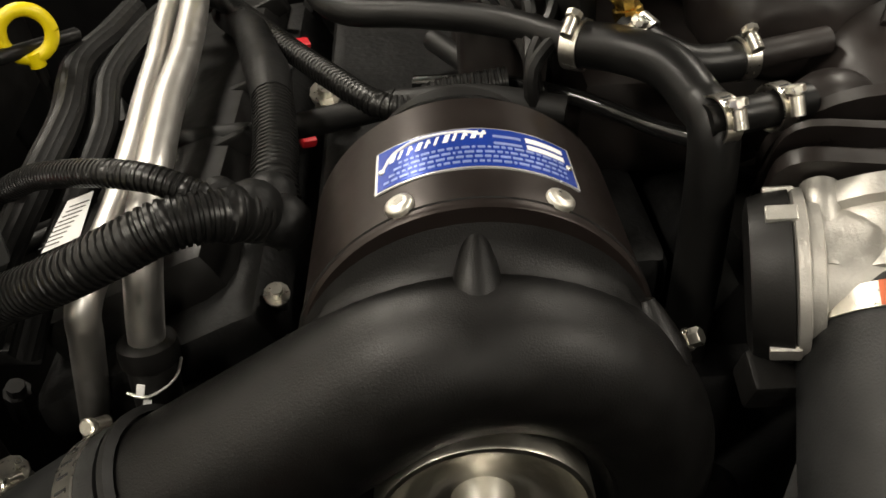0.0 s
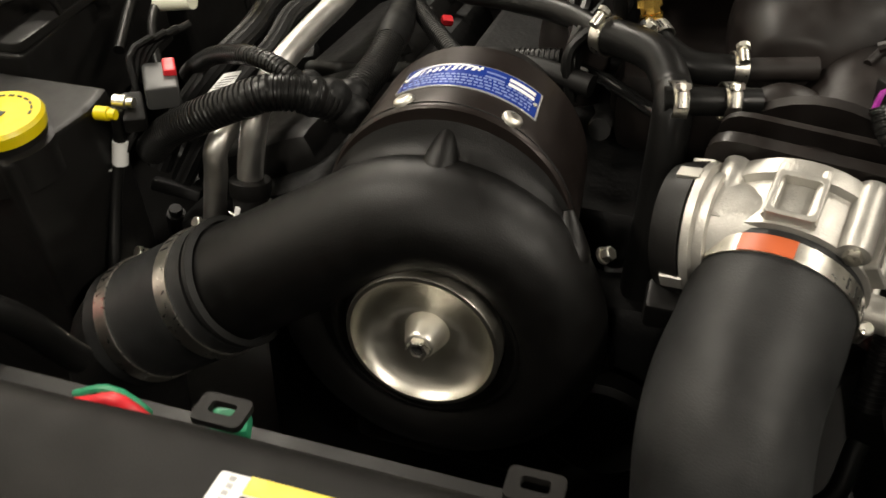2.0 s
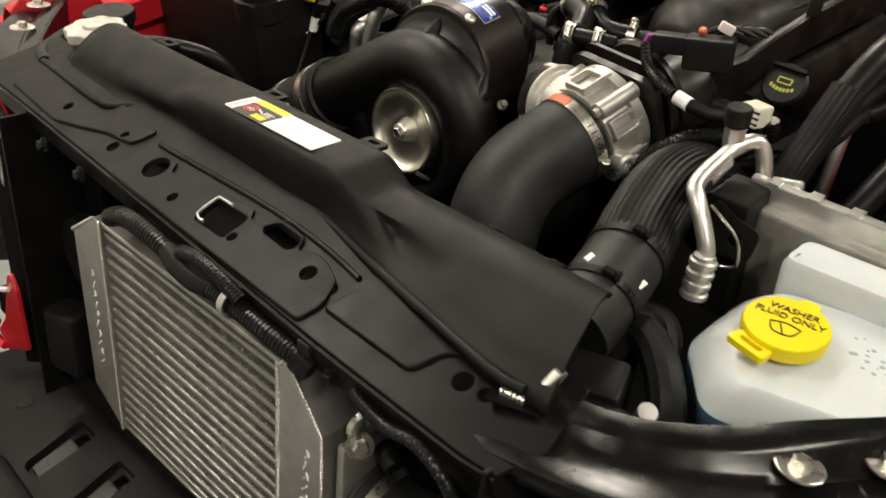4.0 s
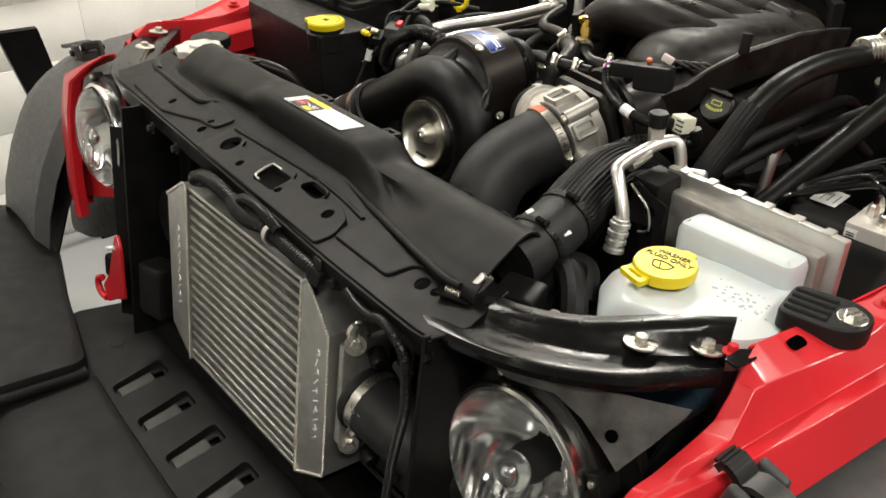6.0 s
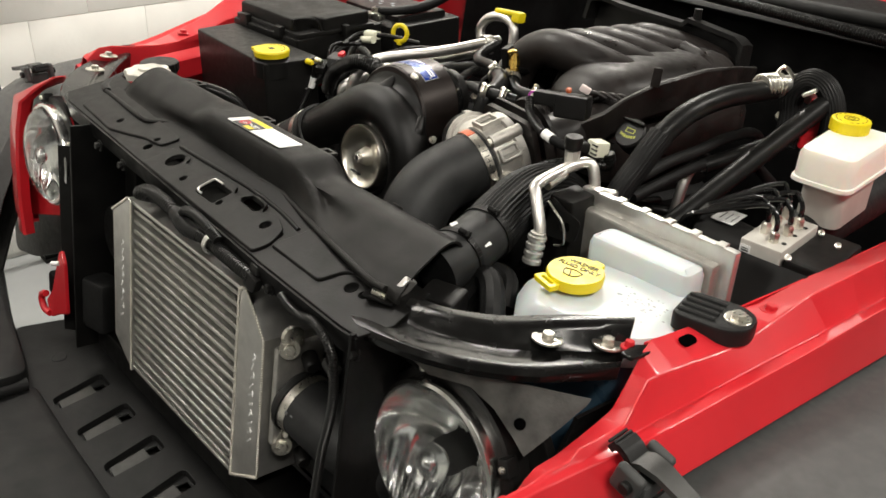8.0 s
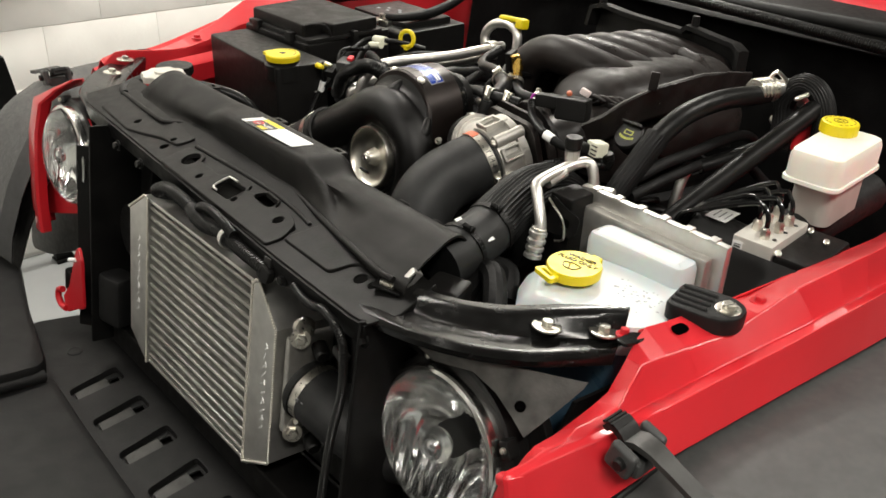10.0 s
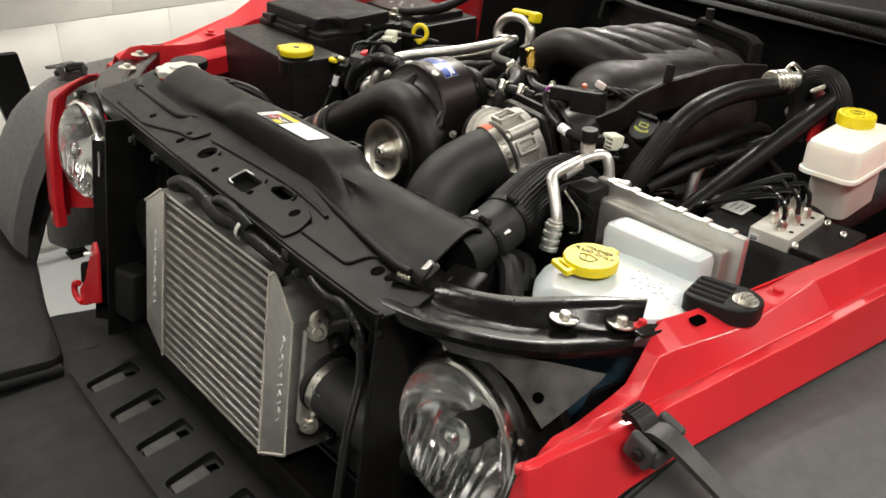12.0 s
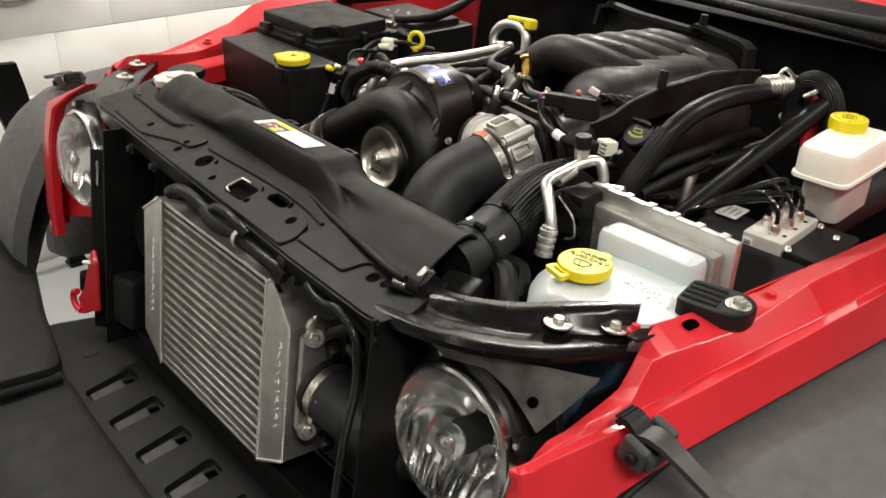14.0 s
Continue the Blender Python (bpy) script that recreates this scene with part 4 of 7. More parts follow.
def case_patch(a0, a1, y0, y1, dr, n=20):
    """A thin foil that follows the round case."""
    secs = []
    for k in range(n + 1):
        a = a0 + (a1 - a0) * k / n
        secs.append([on_case(a, y0, 0.0), on_case(a, y0, dr), on_case(a, y1, dr), on_case(a, y1, 0.0)])
    return loft(secs, None, True, True)


BA0, BA1, BY0, BY1 = -0.545, 0.625, 0.3695, 0.3985
part("maker_plate", case_patch(BA0, BA1, BY0, BY1, 0.0008), SILV, case, "blue and silver foil plate")
part("plate_field", case_patch(BA0 + 0.018, BA1 - 0.018, BY0 + 0.0010, BY1 - 0.0010, 0.0011), BADGE, case, "blue printed field")
bm = bmesh.new()
random.seed(11)
for row in range(4):
    y = BY0 + 0.0032 + row * 0.0034
    a = BA0 + 0.06 + 0.03 * row
    while a < BA1 - 0.09:
        w = random.uniform(0.014, 0.055)
        merge(bm, case_patch(a, min(a + w, BA1 - 0.06), y, y + 0.0015, 0.0014, 2))
        a += w + 0.013
for k in range(2):
    merge(bm, case_patch(0.14, 0.30, BY1 - 0.0075 - k * 0.0052, BY1 - 0.0058 - k * 0.0052, 0.0014, 2))
part("print_line", bm, mat("pale_blue_print", (0.20, 0.26, 0.50), 0.35, 0.3), case, "small pale bars of print")
bm = case_patch(0.33, 0.56, BY1 - 0.0078, BY1 - 0.0045, 0.0014, 4)
merge(bm, case_patch(0.33, 0.56, BY1 - 0.0130, BY1 - 0.0098, 0.0014, 4))
part("white_field", bm, PAPER, case)
# slanting strokes and a swoosh stand for the maker's mark
for k in range(11):
    a = BA0 + 0.09 + k * 0.052
    bm = loft([[on_case(a + t * 0.022 + w, BY1 - 0.0125 + 0.00045 * k + t * 0.0055, 0.0014) for w in (0.0, 0.016 if k % 3 else 0.028)] for t in (0.0, 0.5, 1.0)], None, False, False, 0.0002)
    part("emblem_stroke", bm, PAPER, case, "white emblem stroke")
    if k % 2 == 0:
        part("emblem_stroke", case_patch(a + 0.012, a + 0.040, BY1 - 0.0098 + 0.00045 * k, BY1 - 0.0085 + 0.00045 * k, 0.0014, 2), PAPER, case, "white emblem stroke")
pts = [on_case(-0.50, BY1 - 0.0165, 0.0014), on_case(-0.42, BY1 - 0.0065, 0.0014), on_case(-0.25, BY1 - 0.0030, 0.0014), on_case(-0.02, BY1 - 0.0032, 0.0014), on_case(0.08, BY1 - 0.0060, 0.0014)]
part("emblem", tube(pts, 0.0007, 6, 0.004), PAPER, case, "white swoosh emblem")
for a, y in ((BA0 + 0.045, 0.3825), (BA1 - 0.045, 0.3825)):
    part("rivet", lathe([(0, 0.0017), (0.0008, 0.0015), (0.0013, 0.0)], on_case(a, y, 0.0012), on_case(a, y) - V(CX, y, case_z(y)), 12), POL, case)
for a in (-0.395, 0.455):
    nrm = on_case(a, 0.3555) - V(CX, 0.3555, case_z(0.3555))
    screw = part("cap_screw", lathe([(-0.002, 0.0070), (0.0012, 0.0070), (0.0024, 0.0064), (0.0032, 0.0050), (0.0034, 0.0036)], on_case(a, 0.3555, 0), nrm, 24), POL, case, "bright cap screw")
    part("socket", lathe([(0.0030, 0.0034), (0.0036, 0.0034), (0.0036, 0.0)], on_case(a, 0.3555, 0), nrm, 6), ZINC, screw)
# pulley
PY = 0.2996
pul = part("pulley", lathe([(0.03, 0.030), (0.012, 0.050), (0.010, 0.0537), (-0.004, 0.0537), (-0.006, 0.0527), (-0.006, 0.0500), (-0.0035, 0.0490), (0.002, 0.0455), (0.006, 0.038), (0.0085, 0.028), (0.009, 0.020), (0.008, 0.0150), (0.005, 0.0)], (AX, PY, AZ), Y, 72, None, False), PULL, sc, "bright turned alloy pulley", 30)
hub = part("hub", lathe([(0.010, 0.0165), (0.002, 0.0138), (-0.006, 0.0110), (-0.0085, 0.0100), (-0.0095, 0.0085), (-0.0095, 0.0)], (AX, PY, AZ), Y, 32), POL, pul)
part("nut", lathe([(-0.009, 0.0082), (-0.0140, 0.0082), (-0.0150, 0.0074), (-0.0150, 0.0050), (-0.0105, 0.0050), (-0.0105, 0)], (AX, PY, AZ), Y, 6), ZINC, pul)
# the shade in the nut's recess is put in as a black fill
part("recess_fill", lathe([(-0.0100, 0.0048), (-0.0128, 0.0046), (-0.0132, 0.0)], (AX, PY, AZ), Y, 16), INK, pul, "black fill for the dark of the nut's recess")
bolt(sc, (0.086, 0.350, 1.054), (0.7, -0.3, 0.6), 0.005, 0.006, ZINC)
# outlet coupler
o1 = cent[-1]
cp = thing("silicone_coupler", o1 + d * 0.05 - V(0, 0, 0.05), "matt dark grey silicone coupler with two band clamps", "hose")
part("sleeve", tube([o1 - d * 0.012, o1 + d * 0.04, o1 + d * 0.10], 0.0495, 36, 0.01), SIL, cp)
part("bead", lathe([(0, 0.046), (0.002, 0.0505), (0.006, 0.0505), (0.008, 0.046)], o1 - d * 0.022, d, 40, None, False), RUB, cp)
for k in (0.008, 0.078):
    hose_clamp(cp, o1 + d * k, d, 0.0497, ZINC, (0.3, 0.6, 1), 0.013)
part("duct", tube([o1 + d * 0.098, o1 + d * 0.118 + V(0, 0, -0.018), o1 + d * 0.128 + V(0, 0, -0.09), o1 + d * 0.128 + V(0, 0, -0.25)], 0.046, 24, 0.02), BLK, cp)

# ---- intake elbow and throttle body ----
TB = V(0.192, 0.345, 1.052)   # middle of the clamp
tdir = V(0.20, 0.90, 0.38).normalized()
el = thing("intake_elbow", (0.16, 0.2, 0.75), "large matt black silicone intake elbow with steel band clamp", "hose")
path = [TB + tdir * 0.01, TB - tdir * 0.035, V(0.177, 0.283, 1.022), V(0.175, 0.259, 0.999), V(0.179, 0.241, 0.966), V(0.186, 0.232, 0.92), V(0.192, 0.228, 0.85), V(0.195, 0.226, 0.70)]
part("hose", tube(path, 0.050, 40, 0.008), SIL, el)
hose_clamp(el, TB - tdir * 0.002, tdir, 0.0505, ZINC, (0.9, -0.1, -0.2), 0.013)
cl = bpy.data.objects[[o.name for o in el.children if o.name.startswith("band")][-1]]
q_ = basis(tdir)
arc = []
for k in range(11):
    a = radians(62 + 3.6 * k)
    dd = (q_ @ V(1, 0, 0)) * math.cos(a) + (q_ @ V(0, 1, 0)) * math.sin(a)
    arc.append([TB - tdir * 0.002 + dd * rr + tdir * w for rr, w in ((0.0516, -0.0063), (0.0523, -0.0063), (0.0523, 0.0063), (0.0516, 0.0063))])
# orange-red patch over part of the band
part("colour_mark", loft(arc, None, True, True), ORG, cl, "orange-red patch on the band")
tb = thing("throttle_body", TB + V(0, 0.04, -0.06), "cast aluminium electronic throttle body with black motor cover", "throttle body")
part("bore", lathe([(0.0, 0.047), (0.010, 0.047), (0.012, 0.053), (0.046, 0.053), (0.048, 0.058), (0.060, 0.058), (0.064, 0.05), (0.064, 0.04)], TB, tdir, 40), CAST, tb)
mb = basis(tdir)
ex, ey = mb @ V(1, 0, 0), mb @ V(0, 1, 0)
for a in (40, 130, 220, 320):
    dd = ex * math.cos(radians(a)) + ey * math.sin(radians(a))
    b_ = part("screw_post", tube([TB + tdir * 0.012 + dd * 0.056, TB + tdir * 0.062 + dd * 0.056], 0.0095, 16, 0.02), CAST, tb)
    part("screw", lathe([(-0.004, 0.0055), (0.002, 0.006)], TB + tdir * 0.012 + dd * 0.056, tdir, 6), ZINC, b_)
for a in (15, 75, 100, 160, 195):
    dd = ex * math.cos(radians(a)) + ey * math.sin(radians(a))
    part("rib", tube([TB + tdir * 0.015 + dd * 0.056, TB + tdir * 0.055 + dd * 0.056], 0.0035, 8, 0.02), CAST, tb)
max_ = V(0.95, -0.29, 0.19).normalized()   # motor axis, square to the bore
mo = TB + tdir * 0.036 + V(-0.053, -0.002, 0.004)
part("motor_housing", lathe([(-0.002, 0.0), (-0.002, 0.042), (0.000, 0.0450), (0.005, 0.0450), (0.006, 0.040), (0.012, 0.040), (0.013, 0.036), (0.05, 0.032)], mo, max_, 36), CAST, tb)
part("motor_cover", lathe([(-0.023, 0.0), (-0.023, 0.034), (-0.021, 0.041), (-0.012, 0.0440), (-0.002, 0.0450), (-0.001, 0.040)], mo, max_, 36), BLK, tb, "black motor cover")
for a in (60, 100, 200):
    dd = basis(max_) @ V(math.cos(radians(a)), math.sin(radians(a)), 0)
    q4 = Matrix((max_, dd.cross(max_), dd)).transposed().to_4x4()
    part("cover_clip", moved(box((-0.006, 0, 0.0440), (0.015, 0.010, 0.004), 0.001), Matrix.Translation(mo) @ q4), CAST, tb)
for a, w in ((88, 0.030), (155, 0.022), (20, 0.024)):
    dd = ex * math.cos(radians(a)) + ey * math.sin(radians(a))
    side_ = tdir.cross(dd)
    q4 = Matrix((side_, tdir, dd)).transposed().to_4x4()
    pad = plate(rrect(0, 0, w, 0.034, 0.003), [rrect(0, 0, w - 0.007, 0.026, 0.003)], 0.010, Matrix.Translation(TB + tdir * 0.031 + dd * 0.060) @ q4, 0.001)
    part("cast_pocket", pad, CAST, tb)
part("side_stub", lathe([(0, 0.012), (0.010, 0.0115), (0.017, 0.0115), (0.019, 0.009), (0.019, 0.006), (0.010, 0.006)], TB + tdir * 0.012 + V(0.052, 0, -0.012), (1, -0.35, 0.05), 20), CAST, tb, "bare cast side stub")
part("connector", box(mo + V(-0.016, -0.030, -0.042), (0.026, 0.024, 0.026), 0.004, (20, 0, 0)), BLK, tb)


# ---- things in the bay ----
def words(text, size, m, depth=0.0004):
    cu = bpy.data.curves.new("words", "FONT")
    cu.body, cu.size, cu.extrude, cu.align_x, cu.align_y = text, size, depth, "CENTER", "CENTER"
    ob = bpy.data.objects.new("words", cu)
    me = bpy.data.meshes.new_from_object(ob)
    bm = bmesh.new()
    bm.from_mesh(me)
    bpy.data.objects.remove(ob)
    bpy.data.curves.remove(cu)
    bpy.data.meshes.remove(me)
    return moved(bm, m)


# warning label on the cover, a thing stuck to it
shifted()
lab = thing("warning_label", (0.03, 0.075, 1.066), "white paper warning label with yellow and black panel on the cover", "label")
LM = pose(0.0205, 0.0825, 1.0722)
part("sheet", plate(rrect(0, 0, 0.139, 0.038, 0.002), [], 0.0012, LM), PAPER, lab)
part("yellow_panel", plate(rrect(-0.031, 0.0145, 0.048, 0.010, 0.001), [], 0.0003, pose(0, 0, 0.0004) @ LM), YEL, lab)
part("black_panel", plate(rrect(-0.031, -0.0055, 0.048, 0.028, 0.001), [], 0.0003, pose(0, 0, 0.0004) @ LM), INK, lab)
part("yellow_panel", plate(rrect(-0.020, -0.013, 0.018, 0.009, 0.001), [], 0.0003, pose(0, 0, 0.0008) @ LM), YEL, lab)
part("red_mark", plate(circle(-0.044, -0.004, 0.0085), [circle(-0.044, -0.004, 0.006)], 0.0003, pose(0, 0, 0.0008) @ LM), REDP, lab)
bm = plate(rrect(-0.044, -0.004, 0.016, 0.0025, 0.0005, rot=40), [], 0.0003, pose(0, 0, 0.0009) @ LM)
part("red_mark", bm, REDP, lab)
bm = bmesh.new()
random.seed(3)
for k in range(10):
    plate(rrect(-0.046 + 0.0022 * k, random.uniform(-0.008, 0.0), 0.0012, random.uniform(0.002, 0.005), 0.0002, rot=30), [], 0.0003, pose(0, 0, 0.0010) @ LM, 0, bm)
for k in range(4):
    plate(rrect(-0.018, -0.006 + 0.0022 * k, random.uniform(0.010, 0.016), 0.0009, 0.0002), [], 0.0003, pose(0, 0, 0.0008) @ LM, 0, bm)
part("print_line", bm, PAPER, lab)
bm = bmesh.new()
for k in range(9):
    plate(rrect(-0.0625 + random.uniform(-0.0004, 0.0004), -0.016 + 0.004 * k, 0.003, 0.0026, 0.0002), [], 0.0003, pose(0, 0, 0.0004) @ LM, 0, bm)
part("print_line", bm, mat("grey_print", (0.35, 0.35, 0.35), 0.5), lab)
# cover details
shifted(0.004, 0.006, 0.004)
for x, y, z in ((0.165, 0.128, 1.050), (0.26, 0.126, 1.036), (0.33, 0.126, 1.034)):
    part("push_clip", lathe([(0, 0.008), (0.0025, 0.0078), (0.0035, 0.006), (0.0035, 0)], (x, y, z), (0, 0.55, 0.85), 20), COVER, cov)
bm = loft([[V(x, 0.128, 1.024), V(x, 0.150, 1.020), V(x, 0.152, 1.014)] for x in (0.12, 0.2, 0.3, 0.345)], None, False, False, 0.003)
part("rear_flange", bm, COVER, cov)
for x in (-0.30, -0.082, 0.080):
    part("rear_tab", plate(rrect(0, 0, 0.028, 0.020, 0.004), [rrect(0, 0.001, 0.014, 0.008, 0.002)], 0.004, pose(x, 0.143, 1.052)), COVER, cov)

# radiator cap and neck
shifted(0.008, 0.0, 0.004)
rc = thing("radiator_filler", (-0.412, 0.108, 1.02), "bare aluminium radiator filler cap on its neck", "radiator filler")
bm = plate([((0.036 + (0.004 if k % 4 < 2 else 0.0)) * math.cos(2 * math.pi * k / 32), (0.036 + (0.004 if k % 4 < 2 else 0.0)) * math.sin(2 * math.pi * k / 32)) for k in range(32)], [], 0.012, up(-0.412, 0.108, 1.050), 0.003)
# paler and less metallic than bare alloy: the cap's brightness is put into colour
CAPM = mat("pale_alloy", (0.52, 0.50, 0.45), 0.5, metal=0.25, var=0.2, scale=60, bump=0.2, bscale=300)
part("cap", bm, CAPM, rc)
part("crown", lathe([(0, 0.016), (0.004, 0.015), (0.006, 0.010), (0.006, 0.0)], (-0.412, 0.108, 1.050), (0, -0.14, 1), 28), CAPM, rc)
part("neck", lathe([(-0.06, 0.026), (-0.012, 0.027)], (-0.412, 0.108, 1.050), (0, -0.14, 1), 28), ALU, rc)
rk = thing("reservoir_lid", (-0.475, 0.16, 1.0), "round ribbed black plastic lid beside the radiator cap", "cap")
bm = plate([((0.034 + (0.0015 if k % 2 else 0.0)) * math.cos(2 * math.pi * k / 48), (0.034 + (0.0015 if k % 2 else 0)) * math.sin(2 * math.pi * k / 48)) for k in range(48)], [], 0.016, up(-0.485, 0.165, 1.045), 0.003)
part("lid", bm, BLK, rk)
part("neck", lathe([(-0.1, 0.03), (-0.014, 0.03)], (-0.485, 0.165, 1.045), (0, -0.14, 1), 24), BLK, rk)
solo("overflow_hose", tube([(-0.37, 0.12, 1.035), (-0.33, 0.155, 1.04), (-0.29, 0.21, 1.02), (-0.27, 0.25, 0.95)], 0.011, 14), HOSE, "thin black rubber overflow hose at the radiator cap", "hose")
solo("seal_strip", tube([(-0.52, 0.20, 1.03), (-0.505, 0.13, 1.022), (-0.465, 0.06, 1.012), (-0.43, 0.045, 1.008)], 0.008, 10), RUB, "black rubber seal strip over the brace", "seal")

# ---- washer bottle ----
shifted(0.009, -0.003, 0.0)
wb = thing("washer_bottle", (0.53, 0.21, 0.80), "translucent white washer fluid bottle with yellow cap, part full", "washer bottle")
low = rounded([(0.428, 0.190), (0.478, 0.128), (0.612, 0.160), (0.632, 0.205), (0.628, 0.300), (0.436, 0.270)], 0.018, 5)
M0 = up(0.53, 0.21, 1.022)
loc_ = [(p[0] - 0.53, p[1] - 0.21) for p in low]
body = loft([[M0 @ V(x + dx * max(0.0, min(1.0, -x / 0.09)), y + dx * 0.5 * max(0.0, min(1.0, -y / 0.07)), z) for x, y in loc_] for z, dx in ((-0.034, 0.0), (-0.018, 0.008), (-0.008, 0.018), (-0.002, 0.026), (0.0, 0.032))], None, True, True)
high = rounded([(0.448, 0.262), (0.592, 0.268), (0.592, 0.312), (0.452, 0.308)], 0.014, 5)
plate([(p[0] - 0.53, p[1] - 0.21) for p in high], [], 0.075, up(0.537, 0.222, 1.053), 0.012, body)
part("body", body, WHT, wb)
part("fluid_part", plate(loc_, [], 0.15, up(0.53, 0.2148, 0.9884), 0.0), BLUEF, wb, "lower part blue with fluid")
CM = up(0.497, 0.207, 1.040, 8)
cap = part("cap", moved(lathe([(-0.014, 0.030), (-0.012, 0.0335), (-0.002, 0.0345), (0.001, 0.033), (0.001, 0)], (0, 0, 0), (0, 0, 1), 48), CM), YEL, wb, "yellow snap cap")
bm = moved(plate(rounded([(-0.018, -0.030), (0.014, -0.030), (0.016, -0.046), (-0.020, -0.046)], 0.005), [rrect(-0.002, -0.038, 0.020, 0.004, 0.001)], 0.006, pose(0, 0, -0.003), 0.001), CM @ pose(0, 0, 0, 0, 0, -22))
part("pull_tab", bm, YEL, cap)
bm = moved(plate(rounded([(-0.010, 0.030), (0.010, 0.030), (0.008, 0.044), (-0.008, 0.044)], 0.004), [], 0.006, pose(0, 0, -0.003), 0.001), CM @ pose(0, 0, 0, 0, 0, -12))
part("hinge", bm, YEL, cap)
part("wording", words("WASHER", 0.0098, CM @ pose(0.001, 0.0165, 0.0013)), INK, cap, "black moulded words")
part("wording", words("FLUID ONLY", 0.0098, CM @ pose(0.0, 0.0068, 0.0013)), INK, cap, "black moulded words")
bm = tube([CM @ V(-0.012, -0.004, 0.0014), CM @ V(0.0, -0.001, 0.0014), CM @ V(0.012, -0.004, 0.0014)], 0.0006, 6, 0.003)
tube([CM @ V(-0.012, -0.004, 0.0014), CM @ V(-0.007, -0.015, 0.0014), CM @ V(0.007, -0.015, 0.0014), CM @ V(0.012, -0.004, 0.0014)], 0.0006, 6, 0.02, bm)
tube([CM @ V(0.001, -0.015, 0.0014), CM @ V(-0.004, -0.004, 0.0014)], 0.0006, 6, 0.02, bm)
part("wiper_symbol", bm, INK, cap)
# small flattened grey dots scattered on the bottle's top
bm = bmesh.new()
random.seed(8)
for k in range(42):
    x, y = random.gauss(0.045, 0.020), random.gauss(0.025, 0.016)
    r = random.uniform(0.0009, 0.0024)
    bmesh.ops.create_icosphere(bm, subdivisions=1, radius=r, matrix=M0 @ Matrix.Translation((x, min(y, 0.048), 0.0)) @ Matrix.Diagonal((1.2, 1, 0.35, 1)))
part("grey_dot", bm, mat("grey_dot_gloss", (0.33, 0.35, 0.36), 0.12), wb)

# ---- silver module behind it ----
shifted()
mo_ = thing("control_module", (0.54, 0.32, 0.94), "silver cast module with clip-edged lid behind the washer bottle", "control module")
MM = up(0.514, 0.325, 1.079, -1) @ Matrix.Diagonal((0.89, 1, 1, 1))
part("case", moved(box((0, 0.002, -0.080), (0.225, 0.018, 0.140), 0.006), MM), CAST, mo_)
part("lid_rim", moved(box((0, 0.014, -0.07), (0.262, 0.012, 0.160), 0.003), MM), ALU, mo_)
for k in range(6):
    part("edge_clip", moved(box((-0.105 + 0.042 * k, 0.014, 0.0105), (0.013, 0.0145, 0.003), 0.001), MM), ALU, mo_)
part("cooler_frame", moved(box((-0.128, -0.01, -0.06), (0.045, 0.05, 0.13), 0.004), MM), BLK, mo_, "black plastic end frame")
part("hose_nipple", moved(lathe([(0, 0.008), (0.022, 0.008), (0.024, 0.006)], (-0.105, 0.02, 0.004), (1, 0.2, 0.1), 16), MM), ALU, mo_)

# ---- brake fluid reservoir ----
br = thing("brake_reservoir", (0.61, 0.59, 1.06), "cream plastic brake fluid reservoir with yellow screw cap", "reservoir")
BM = up(0.611, 0.600, 1.176, 4) @ Matrix.Diagonal((0.82, 0.82, 0.82, 1))
part("upper_tank", moved(plate(rounded([(-0.046, -0.088), (0.046, -0.088), (0.050, 0.095), (-0.050, 0.095)], 0.024, 6), [], 0.052, pose(0, 0, 0.024), 0.015), BM), CREAM, br)
part("seam", moved(plate(rounded([(-0.049, -0.091), (0.049, -0.091), (0.053, 0.098), (-0.053, 0.098)], 0.023, 6), [], 0.007, pose(0, 0, -0.026), 0.002), BM), CREAM, br)
part("lower_tank", moved(plate(rounded([(-0.036, -0.060), (0.036, -0.060), (0.038, 0.08), (-0.038, 0.08)], 0.02, 6), [], 0.075, pose(0, 0, -0.033), 0.0), BM), SMOKE, br, "cloudy lower tank")
capb = moved(plate([((0.0305 + (0.001 if k % 2 else 0)) * math.cos(2 * math.pi * k / 60), (0.0305 + (0.001 if k % 2 else 0)) * math.sin(2 * math.pi * k / 60)) for k in range(60)], [], 0.020, pose(-0.018, 0.045, 0.044), 0.003), BM)
bc = part("cap", capb, YEL, br, "yellow ribbed screw cap")
bm = bmesh.new()
for k in range(16):
    if k in (4, 12):
        continue
    a = 2 * math.pi * k / 16
    box((-0.018 + 0.024 * math.cos(a), 0.045 + 0.024 * math.sin(a), 0.0444), (0.0015, 0.0045, 0.0006), 0, (0, 0, math.degrees(a)), bm)
plate(circle(-0.018, 0.045, 0.0125, 8), [circle(-0.018, 0.045, 0.0112, 8)], 0.0006, pose(0, 0, 0.0448), 0, bm)
plate(circle(-0.018, 0.045, 0.0062, 20), [circle(-0.018, 0.045, 0.0048, 20)], 0.0006, pose(0, 0, 0.0448), 0, bm)
part("cap_print", moved(bm, BM), mat("olive_print", (0.10, 0.09, 0.01), 0.5), bc)
mc = thing("master_cylinder", (0.60, 0.60, 1.0), "dark cast brake master cylinder under the reservoir", "master cylinder")
part("cylinder", tube([(0.60, 0.48, 1.045), (0.60, 0.80, 1.09)], 0.034, 20, 0.1), IRON, mc)

# ---- brake pressure block ----
ab = thing("brake_valve_block", (0.60, 0.52, 1.0), "machined aluminium brake valve block with steel line nuts", "valve block")
AM = up(0.606, 0.489, 1.081, 4) @ Matrix.Diagonal((1.05, 1.05, 1.05, 1))
